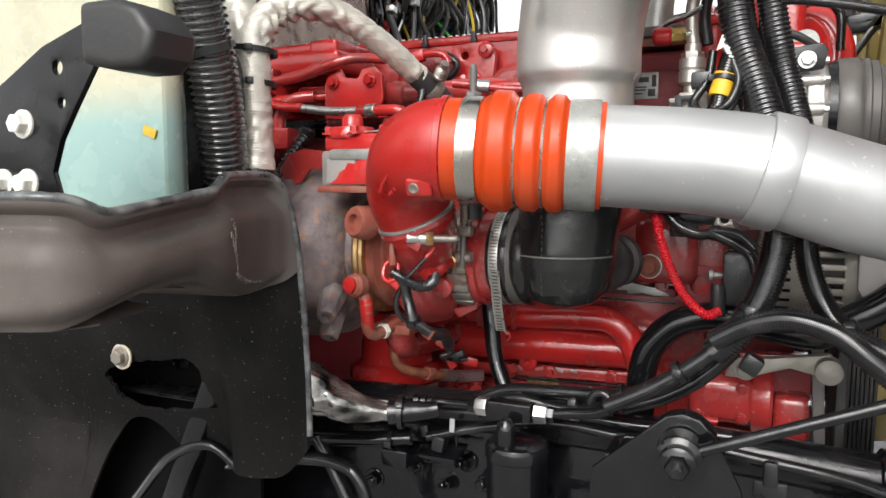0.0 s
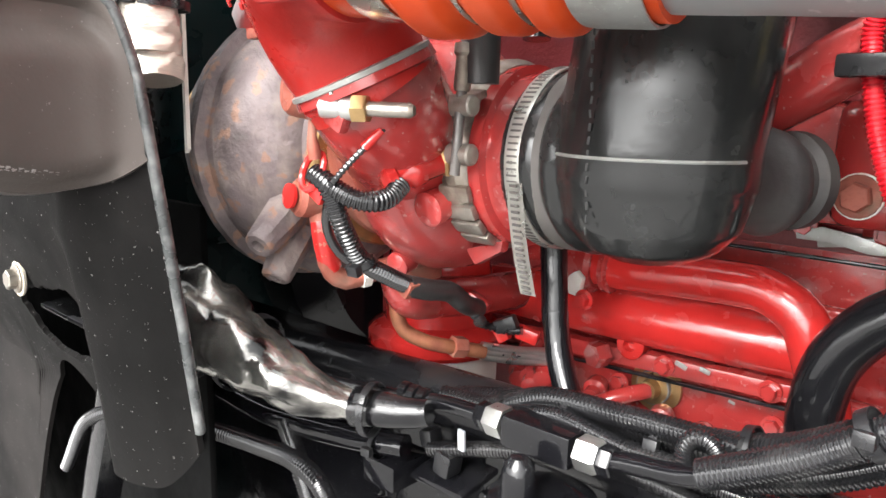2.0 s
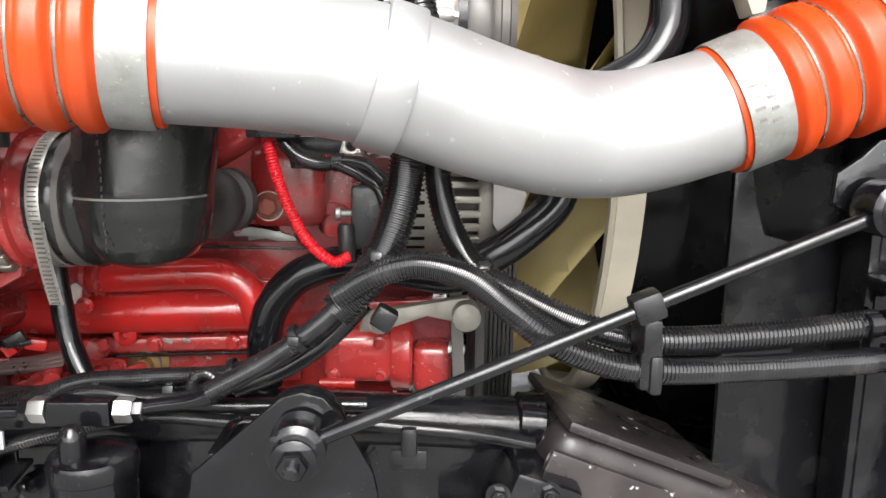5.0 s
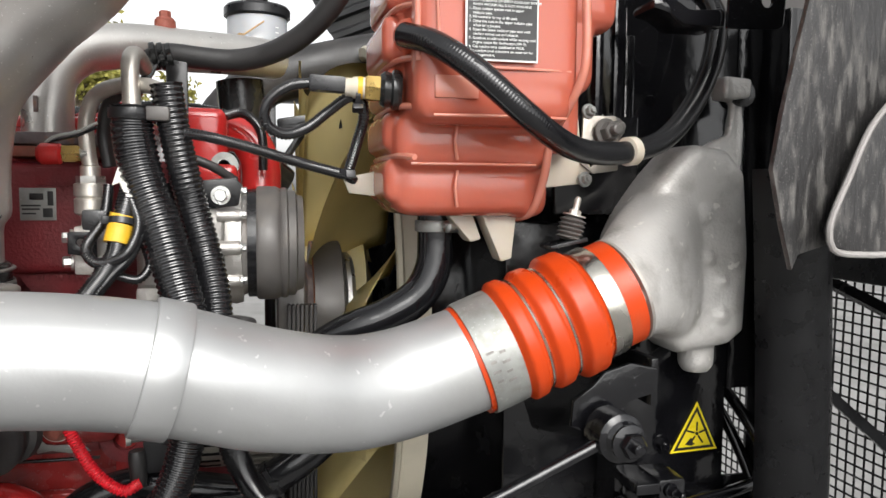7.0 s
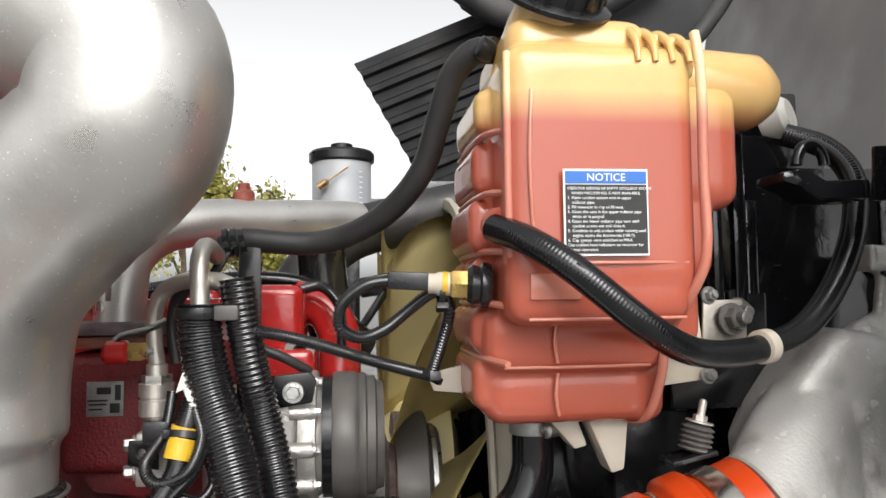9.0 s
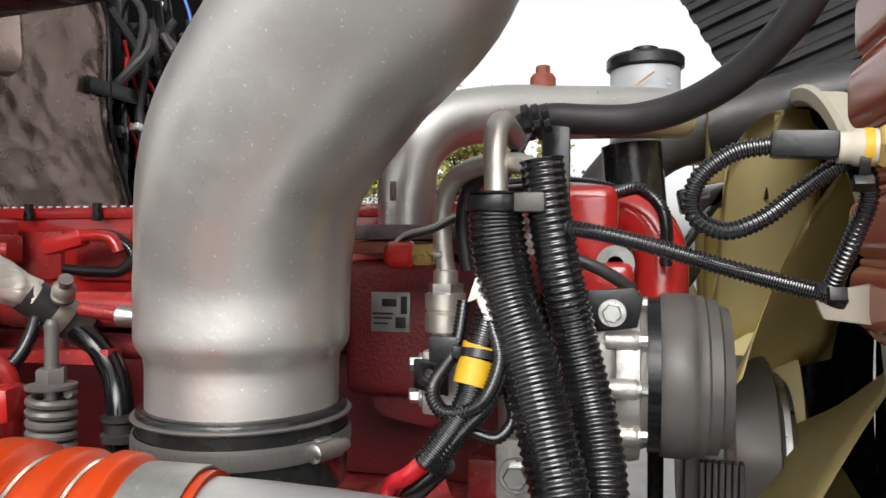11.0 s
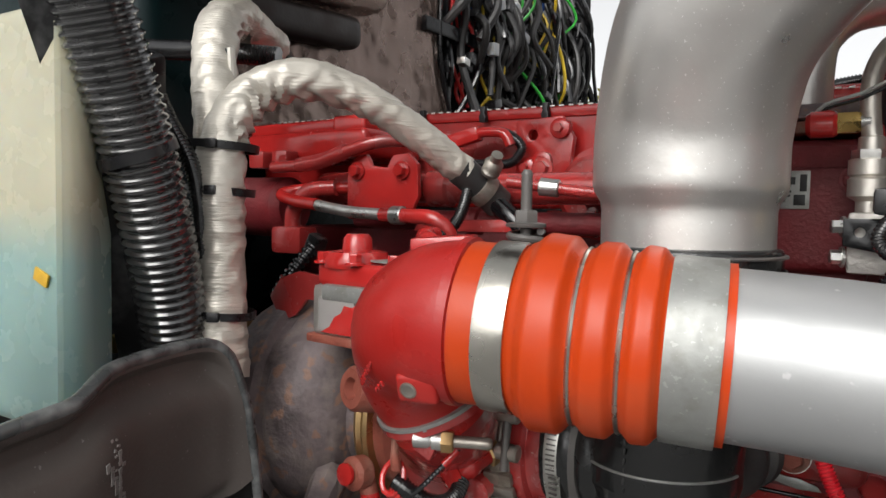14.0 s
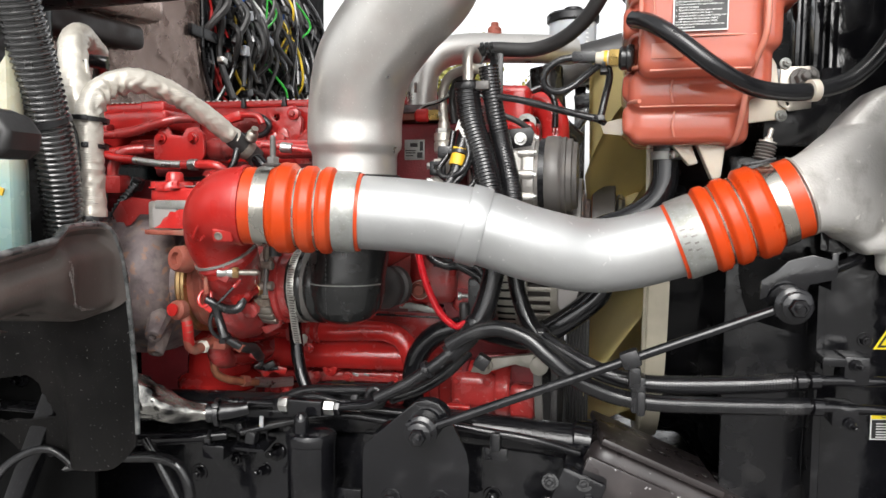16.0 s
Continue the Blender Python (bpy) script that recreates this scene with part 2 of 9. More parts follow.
WASHER = level_mat("translucent_washer_bottle", (0.42, 0.405, 0.30), (0.25, 0.375, 0.35), 1.33, 0.022)
CAST_STAINED = mat("stained_cast_aluminium", (0.54, 0.525, 0.50), 0.50, 0.45, 0.10, 14, 0.5, 260, dirt=(0.30, 0.28, 0.255), dscale=24, damt=0.42, drough=0.62, speck=(0.80, 0.78, 0.73), sscale=70, samt=0.22, sthr=0.66)
FENDER_RIM = mat("polished_black_plastic_edge", (0.060, 0.064, 0.064), 0.30, 0, 0.3, 20, 0.1, 200, dirt=(0.26, 0.265, 0.26), dscale=46, damt=0.46, drough=0.5)
PRINT_GREY = mat("grey_chalky_mark", (0.215, 0.20, 0.19), 0.75, 0, 0.4, 90, 0.2, 200)
CLAMP = mat("plated_clamp_band", (0.54, 0.53, 0.49), 0.32, 0.8, 0.1, 30, 0.03, 200, dirt=(0.36, 0.34, 0.30), dscale=40, damt=0.4)
PULLEY = mat("worn_grey_pulley", (0.105, 0.098, 0.092), 0.42, 0.2, 0.2, 14, 0.1, 150, dirt=(0.16, 0.14, 0.12), dscale=20, damt=0.4)
TANK_RIB = level_mat("translucent_reservoir_moulded_edge", (0.76, 0.58, 0.33), (0.52, 0.19, 0.135), 1.628, 0.013, 0.15, 0.35)
DIRTY_STEEL = mat("dirty_stainless_steel", (0.36, 0.33, 0.29), 0.40, 0.85, 0.25, 40, 0.15, 150, dirt=(0.16, 0.12, 0.09), dscale=35, damt=0.5)
# near-black that stands for deep shade in gaps and openings
SHADE_BLACK = mat("near_black_shade", (0.003, 0.003, 0.003), 0.7, 0, 0.3, 12, 0.3, 60, spec=0.06)
HOSE_WET = mat("dressed_glossy_black_hose", (0.006, 0.006, 0.007), 0.10, 0, 0.3, 16, 0.15, 60, dirt=(0.016, 0.016, 0.016), dscale=14, damt=0.35, drough=0.3)
STRIP = mat("chalky_black_strip", (0.018, 0.018, 0.019), 0.45, 0, 0.2, 20, 0.2, 120, dirt=(0.20, 0.20, 0.20), dscale=34, damt=0.42, drough=0.8)
HOSE_PLASTIC = mat("black_convoluted_hose_plastic", (0.026, 0.026, 0.026), 0.18, 0, 0.2, 20, 0.03, 120, dirt=(0.075, 0.074, 0.072), dscale=16, damt=0.36, drough=0.34, spec=1.0, coat=0.6)
MILKY = mat("milky_plastic", (0.50, 0.45, 0.37), 0.4, 0, 0.08, 20, 0.05, 120, dirt=(0.36, 0.31, 0.25), dscale=20, damt=0.35, sub=0.2)


# ---- shaping ----
def origin_of(ob):
    v = Vector((0, 0, 0))
    while ob:
        v += ob.location
        ob = ob.parent
    return v


def part(name, bm, material, parent=None, label="", smooth=True):
    """Link a bmesh, shaped in world metres, as one mesh object under a thing or a part."""
    me = bpy.data.meshes.new(name)
    bm.normal_update()
    if parent is not None:
        bm.transform(Matrix.Translation(-origin_of(parent)))
    bm.to_mesh(me)
    bm.free()
    me.materials.append(material)
    if smooth:
        me.polygons.foreach_set("use_smooth", [True] * len(me.polygons))
        me.set_sharp_from_angle(angle=radians(38))
    ob = new(name, me)
    ob.parent = parent
    if label:
        tagged(ob, label)
    return ob


def fuse(ob, voxel=0.004, rounds=4):
    """Melt the overlapping pieces of one moulded or cast part into a single rounded skin."""
    r = ob.modifiers.new("fuse", "REMESH")
    r.mode, r.voxel_size, r.use_smooth_shade = "VOXEL", voxel, True
    m = ob.modifiers.new("soften", "SMOOTH")
    m.factor, m.iterations = 0.5, rounds
    return ob


def again(name, mesh, m, parent, label=""):
    """One more object on a mesh already built round its own origin, at the world pose m."""
    ob = new(name, mesh)
    ob.parent = parent
    ob.matrix_local = Matrix.Translation(-origin_of(parent)) @ m
    if label:
        tagged(ob, label)
    return ob


def thing(name, loc, label, category, group="", kind=""):
    ob = new(name)
    ob.location = loc
    ob.empty_display_size = 0.02
    return tagged(ob, label, category, group, kind)


def solo(name, bm, material, label, category, group="", kind="", smooth=True):
    """A thing that is one mesh: its origin at the middle of its underside."""
    vs = [v.co for v in bm.verts]
    lo = [min(v[i] for v in vs) for i in range(3)]
    hi = [max(v[i] for v in vs) for i in range(3)]
    o = Vector(((lo[0] + hi[0]) / 2, (lo[1] + hi[1]) / 2, lo[2]))
    bm.transform(Matrix.Translation(-o))
    ob = part(name, bm, material, None, "", smooth)
    ob.location = o
    return tagged(ob, label, category, group, kind)


def spline(pts, step=0.006):
    """Points along a smooth curve through pts."""
    p = [Vector(q[:3]) for q in pts]
    if len(p) == 2:
        k = max(1, int((p[1] - p[0]).length / step))
        return [p[0].lerp(p[1], i / k) for i in range(k + 1)]
    p = [2 * p[0] - p[1]] + p + [2 * p[-1] - p[-2]]
    out = []
    for i in range(1, len(p) - 2):
        a, b, c, d = p[i - 1:i + 3]
        t0, t1 = 0.0, (b - a).length ** 0.5
        t2 = t1 + max(1e-6, (c - b).length ** 0.5)
        t3 = t2 + max(1e-6, (d - c).length ** 0.5)
        k = max(2, int((c - b).length / step))
        for j in range(k):
            t = t1 + (t2 - t1) * j / k
            a1 = a.lerp(b, (t - t0) / (t1 - t0))
            a2 = b.lerp(c, (t - t1) / (t2 - t1))
            a3 = c.lerp(d, (t - t2) / (t3 - t2))
            b1 = a1.lerp(a2, (t - t0) / (t2 - t0))
            b2 = a2.lerp(a3, (t - t1) / (t3 - t1))
            out.append(b1.lerp(b2, (t - t1) / (t2 - t1)))
    out.append(p[-2])
    return out


def sweep(line, radius, segs=20, caps=True, wob=0.0, flat=1.0, bm=None):
    """A tube along a line of points; radius is a number or a function of the metres along it."""
    bm = bm or bmesh.new()
    n = len(line)
    run = [0.0]
    for a, b in zip(line, line[1:]):
        run.append(run[-1] + (b - a).length)
    tang = [(line[min(i + 1, n - 1)] - line[max(i - 1, 0)]).normalized() for i in range(n)]
    up = Vector((0, 0, 1)) if abs(tang[0].z) < 0.9 else Vector((1, 0, 0))
    u = tang[0].cross(up).normalized()
    rings = []
    for i in range(n):
        u = (u - tang[i] * u.dot(tang[i])).normalized()
        v = tang[i].cross(u)
        r = radius(run[i]) if callable(radius) else radius
        ring = []
        for k in range(segs):
            a = 2 * math.pi * k / segs
            rr = r
            if wob:
                q = line[i] + (u * math.cos(a) + v * math.sin(a)) * r
                rr = r * (1 + wob * noise.noise(q * 55) + wob * 0.6 * noise.noise(q * 150))
            ring.append(bm.verts.new(line[i] + (u * math.cos(a) + v * math.sin(a) * flat) * rr))
        rings.append(ring)
    for a, b in zip(rings, rings[1:]):
        for k in range(segs):
            bm.faces.new((a[k], a[(k + 1) % segs], b[(k + 1) % segs], b[k]))
    if caps:
        bm.faces.new(rings[0][::-1])
        bm.faces.new(rings[-1])
    return bm


def tube(pts, r, segs=18, step=0.008, **k):
    return sweep(spline(pts, step), r, segs, **k)


def sleeve(pts, radius, segs=40, step=0.003, seed=0.0):
    """A loose cloth sleeve: sharp folds gathered on the inside of its bends, slack elsewhere."""
    line = spline(pts, step)
    n = len(line)
    bm = sweep(line, 1.0, segs)
    ring = list(bm.verts)
    run = 0.0
    for i in range(n):
        if i:
            run += (line[i] - line[i - 1]).length
        a, b = line[max(i - 8, 0)], line[min(i + 8, n - 1)]
        inner = (a + b) / 2 - line[i]
        bend = min(1.0, inner.length * 260)
        inner = inner.normalized() if inner.length > 1e-5 else Vector((0, 0, 1))
        r = radius(run) if callable(radius) else radius
        for v in ring[i * segs:(i + 1) * segs]:
            d = (v.co - line[i]).normalized()
            side = d.dot(inner)
            phase = run / 0.021 + 0.9 * noise.noise(line[i] * 30 + d * 1.6 + Vector((seed, 0, 0))) + 0.35 * d.x
            tri = 1 - 2 * abs((phase % 1.0) - 0.5) * 2
            fold = (0.035 + 0.12 * bend * max(0.0, 0.35 + side)) * tri
            slack = 0.07 * noise.noise(line[i] * 14 + d * 1.2 + Vector((seed, 5, 0))) + 0.025 * noise.noise(line[i] * 60 + d * 3)
            v.co = line[i] + d * r * (0.97 + fold + slack)
    return bm


def corrugated(pts, r, pitch=0.005, depth=0.0013, segs=18, bm=None):
    """Split loom or convoluted tube: square-topped ribs along a smooth curve."""
    pitch *= 0.72
    line = spline(pts, pitch / 4)
    total = sum((b - a).length for a, b in zip(line, line[1:]))
    shape = (0, 0, 0.5, 1, 1, 0.5) if r > 0.014 else (0, 0, 1, 1)
    k = max(2, int(total / pitch)) * len(shape)
    run, out, i, acc = 0.0, [line[0]], 0, 0.0
    for j in range(1, k + 1):
        want = total * j / k
        while i < len(line) - 2 and acc + (line[i + 1] - line[i]).length < want:
            acc += (line[i + 1] - line[i]).length
            i += 1
        d = (line[i + 1] - line[i]).length
        out.append(line[i].lerp(line[i + 1], min(1.0, (want - acc) / max(d, 1e-9))))
    ring = itertools.cycle(shape)
    return sweep(out, lambda s: r - depth * 0.85 * next(ring), segs, bm=bm)


def frame_to(d, at=(0, 0, 0)):
    """A pose whose z axis runs along d."""
    return Matrix.Translation(at) @ Vector(d).to_track_quat("Z", "Y").to_matrix().to_4x4()


def lathe(profile, at, d=(0, 0, 1), segs=40, bm=None, close=True):
    """Turn a profile of (radius, height) round the axis d through at."""
    own = bmesh.new()
    rings = []
    for r, h in profile:
        if r < 1e-6:
            rings.append([own.verts.new((0, 0, h))])
        else:
            rings.append([own.verts.new((r * math.cos(2 * math.pi * k / segs), r * math.sin(2 * math.pi * k / segs), h)) for k in range(segs)])
    for a, b in zip(rings, rings[1:]):
        for k in range(segs):
            f = [a[k % len(a)], a[(k + 1) % len(a)], b[(k + 1) % len(b)], b[k % len(b)]]
            f = [v for i, v in enumerate(f) if v not in f[:i]]
            if len(f) > 2:
                own.faces.new(f)
    if close:
        for ring, flip in ((rings[0], True), (rings[-1], False)):
            if len(ring) > 2:
                own.faces.new(ring[::-1] if flip else ring)
    own.transform(frame_to(d, at))
    return merge(bm, own)


def merge(bm, own):
    if bm is None:
        return own
    me = bpy.data.meshes.new("scratch")
    own.to_mesh(me)
    own.free()
    bm.from_mesh(me)
    bpy.data.meshes.remove(me)
    return bm


def box(size, m=None, bevel=0.003, segs=2, bm=None):
    """A bevelled box of that size round its middle, at the pose m."""
    own = bmesh.new()
    bmesh.ops.create_cube(own, size=1)
    own.transform(Matrix.Diagonal((*size, 1)))
    if bevel:
        bmesh.ops.bevel(own, geom=own.edges[:], offset=min(bevel, min(size) * 0.45), segments=segs, profile=0.6, affect="EDGES")
    if m is not None:
        own.transform(m)
    return merge(bm, own)


def slab(poly, thick, m, bevel=0.002, bm=None, segs=2, holes=()):
    """A plate cut to a polygon (x, y), with round holes (x, y, r), thick along z, at the pose m."""
    own = bmesh.new()
    f = own.faces.new([own.verts.new((x, y, 0)) for x, y in poly])
    if f.normal.z < 0:
        f.normal_flip()
    if holes:
        edges = list(f.edges)
        for hx, hy, hr in holes:
            vs = [own.verts.new((hx + hr * math.cos(a * math.pi / 8), hy + hr * math.sin(a * math.pi / 8), 0)) for a in range(16)]
            edges += [own.edges.new((vs[i - 1], vs[i])) for i in range(16)]
        own.faces.remove(f)
        bmesh.ops.triangle_fill(own, use_beauty=True, use_dissolve=False, edges=edges)
        for g in own.faces:
            if g.normal.z < 0:
                g.normal_flip()
    g = bmesh.ops.extrude_face_region(own, geom=own.faces[:])
    bmesh.ops.translate(own, vec=(0, 0, thick), verts=[v for v in g["geom"] if isinstance(v, bmesh.types.BMVert)])
    bmesh.ops.recalc_face_normals(own, faces=own.faces[:])
    if bevel:
        own.normal_update()
        rim = [e for e in own.edges if len(e.link_faces) == 2 and e.calc_face_angle(0) > 0.9]
        bmesh.ops.bevel(own, geom=rim, offset=bevel, segments=segs, profile=0.6, affect="EDGES")
    own.transform(m)
    return merge(bm, own)


def hexagon(r, h, m, bm=None):
    own = bmesh.new()
    a = [own.verts.new((r * math.cos(i * math.pi / 3), r * math.sin(i * math.pi / 3), 0)) for i in range(6)]
    b = [own.verts.new((v.co.x, v.co.y, h * 0.85)) for v in a]
    c = [own.verts.new((v.co.x * 0.88, v.co.y * 0.88, h)) for v in a]
    for p, q in ((a, b), (b, c)):
        for i in range(6):
            own.faces.new((p[i], p[(i + 1) % 6], q[(i + 1) % 6], q[i]))
    own.faces.new(c)
    own.faces.new(a[::-1])
    own.transform(m)
    return merge(bm, own)


def bolt_mesh(r=0.009, h=0.007, washer=1.45, stud=0.0):
    bm = lathe([(r * washer, 0), (r * washer, 0.0018), (r * washer * 0.96, 0.0024)], (0, 0, 0), segs=18)
    hexagon(r, h, Matrix.Translation((0, 0, 0.0022)), bm)
    if stud:
        lathe([(r * 0.55, h), (r * 0.55, h + stud), (r * 0.4, h + stud + 0.001)], (0, 0, 0), segs=12, bm=bm)
    return bm


BOLTS = {}


def bolt(at, d, material, parent, r=0.009, h=0.007, stud=0.0, name="bolt", label=""):
    """A flanged hexagon bolt head at a place, facing d."""
    key = (material.name, r, h, stud)
    if key not in BOLTS:
        me = bpy.data.meshes.new("bolt")
        bm = bolt_mesh(r, h, 1.45, stud)
        bm.normal_update()
        bm.to_mesh(me)
        bm.free()
        me.materials.append(material)
        BOLTS[key] = me
    m = frame_to(d, at) @ pose(0, 0, 0, 0, 0, (at[0] * 1700 + at[2] * 900) % 60)
    return again(name, BOLTS[key], m, parent, label)


def clamp_band(at, d, r, width, material, parent, name="hose_clamp", label="", teeth=False, lug=None, thick=0.0012):
    """A flat steel band round a hose, with its screw housing on the side lug."""
    w = width / 2
    bm = lathe([(r, -w), (r + thick, -w), (r + thick * 1.3, -w * 0.8), (r + thick * 1.3, w * 0.8), (r + thick, w), (r, w)], at, d, 56, close=False)
    slots = bmesh.new()
    if teeth:
        m = frame_to(d, at)
        for i in range(96):
            a = 2 * math.pi * i / 96
            box((0.0014, width * 0.62, 0.0006), m @ Matrix.Rotation(a, 4, "Z") @ Matrix.Translation((r + thick * 1.32, 0, 0)) @ pose(0, 0, 0, 90, 0, 90), 0, bm=slots)
    ob = part(name, bm, material, parent, label)
    if teeth:
        tagged(part("slotted_strip", slots, PULLEY, ob), kind="stuff")
    if lug is not None:
        side = Vector(lug).normalized()
        ax = Vector(d).normalized().cross(side).normalized()
        p = Vector(at) + side * (r + 0.006)
        h = lathe([(0.005, -0.014), (0.0065, -0.013), (0.0065, 0.010), (0.0045, 0.011), (0.0045, 0.017), (0.0035, 0.019)], p, ax, 14)
        box((0.012, width * 1.1, 0.006), frame_to(side, p - side * 0.004), 0.001, bm=h)
        part("screw_housing", h, STEEL, ob)
    return ob


def zip_tie(at, d, r, parent=None, head=(0, -1, 0), width=0.005, material=None):
    """A black cable tie pulled round a hose, its head on the side head."""
    bm = lathe([(r, -width / 2), (r + 0.0012, -width / 2), (r + 0.0012, width / 2), (r, width / 2)], at, d, 24, close=False)
    s = Vector(head) - Vector(d).normalized() * Vector(head).dot(Vector(d).normalized())
    s.normalize()
    box((0.010, 0.008, 0.006), frame_to(s, Vector(at) + s * (r + 0.003)), 0.001, bm=bm)
    if parent is not None:
        return part("cable_tie", bm, material or BLACK_PLASTIC, parent)
    return solo("cable_tie", bm, material or BLACK_PLASTIC, "black nylon cable tie pulled tight round a hose", "cable tie")


# ---- setting: the yard and what stands far off ----
def build_ground():
    bm = bmesh.new()
    bmesh.ops.create_grid(bm, x_segments=60, y_segments=60, size=400)
    for v in bm.verts:
        v.co.z = 0.0
    ob = part("ground", bm, CONCRETE, None, "", False)
    tagged(ob, "worn grey concrete yard under and round the truck", "ground", kind="structure")


build_ground()


def build_tree(x, y, h, spread, seed):
    rnd = random.Random(seed)
    root = thing("tree", (x, y, 0), "distant tree with yellow-green autumn leaves", "tree", "trees beyond the yard")
    trunk = tube([(x, y, 0), (x + 0.1, y, h * 0.3), (x - 0.1, y + 0.1, h * 0.75)], lambda s: max(0.05, h * 0.025 * (1 - s / (h * 0.8))), 10, 0.3)
    tips = []
    for i in range(11):
        a, z0 = rnd.uniform(0, 6.28), h * rnd.uniform(0.22, 0.6)
        tip = Vector((x + math.cos(a) * spread * rnd.uniform(0.4, 0.95), y + math.sin(a) * spread * rnd.uniform(0.4, 0.95), z0 + h * rnd.uniform(0.12, 0.35)))
        tube([(x, y, z0), ((x + tip.x) / 2, (y + tip.y) / 2, (z0 + tip.z) / 2 + 0.3), tip], lambda s: max(0.02, h * 0.009 - s * 0.01), 6, 0.4, bm=trunk)
        tips.append(tip)
    part("trunk", trunk, BARK, root)
    verts, faces = [], []
    for i in range(5200):
        c = rnd.choice(tips)
        q = c + Vector((rnd.gauss(0, spread * 0.22), rnd.gauss(0, spread * 0.22), rnd.gauss(0, h * 0.075)))
        s = rnd.uniform(0.10, 0.22)
        u = Vector((rnd.gauss(0, 1), rnd.gauss(0, 1), rnd.gauss(0, 1))).normalized()
        w = u.cross(Vector((rnd.gauss(0, 1), rnd.gauss(0, 1), rnd.gauss(0, 1)))).normalized()
        b = len(verts)
        verts += [q + u * s, q + w * s * 0.6, q - u * s, q - w * s * 0.6]
        faces.append((b, b + 1, b + 2, b + 3))
    bm = bmesh.new()
    vs = [bm.verts.new(v) for v in verts]
    for f in faces:
        bm.faces.new([vs[i] for i in f])
    part("crown", bm, LEAF, root, "", False)


build_tree(-8.9, 40.0, 9.6, 2.0, 3)
build_tree(-5.4, 41.0, 7.8, 1.9, 5)
build_tree(-13.5, 44.0, 9.0, 2.6, 8)
build_tree(-20.0, 46.0, 10.5, 3.0, 9)


def build_frame_rail():
    """The near frame rail: a C channel with its flanges turned inwards, gloss black, bolted and hung with brackets."""
    root = thing("chassis_rail", (-0.3, 0.95, 0.62), "gloss black steel truck frame rail with bolt heads", "frame rail")
    x0, x1, y, z0, z1 = -1.9, 0.20, 0.955, 0.62, 0.905
    prof = [(0, z0), (0, z1), (0.085, z1), (0.085, z1 - 0.009), (0.009, z1 - 0.009), (0.009, z0 + 0.009), (0.085, z0 + 0.009), (0.085, z0)]
    m = Matrix(((0, 0, 1, x0), (1, 0, 0, y), (0, 1, 0, 0), (0, 0, 0, 1)))
    part("channel", slab(prof, x1 - x0, m, 0.003), BLACK_PAINT, root)
    for x, z in ((-0.462, 0.826), (-0.54, 0.79), (-0.30, 0.80), (-0.20, 0.765), (-0.13, 0.775), (0.0, 0.80), (-0.62, 0.72), (-0.75, 0.83), (0.02, 0.72), (-0.26, 0.70)):
        bolt((x, y - 0.001, z), (0, -1, 0), BLACK_PAINT, root, 0.011, 0.009, 0.005)
    return root


build_frame_rail()
far_rail = bmesh.new()
box((2.1, 0.08, 0.28), pose(-0.85, 1.85, 0.76), 0.006, bm=far_rail)
solo("chassis_rail", far_rail, BLACK_SATIN, "black steel frame rail on the far side of the engine", "frame rail")


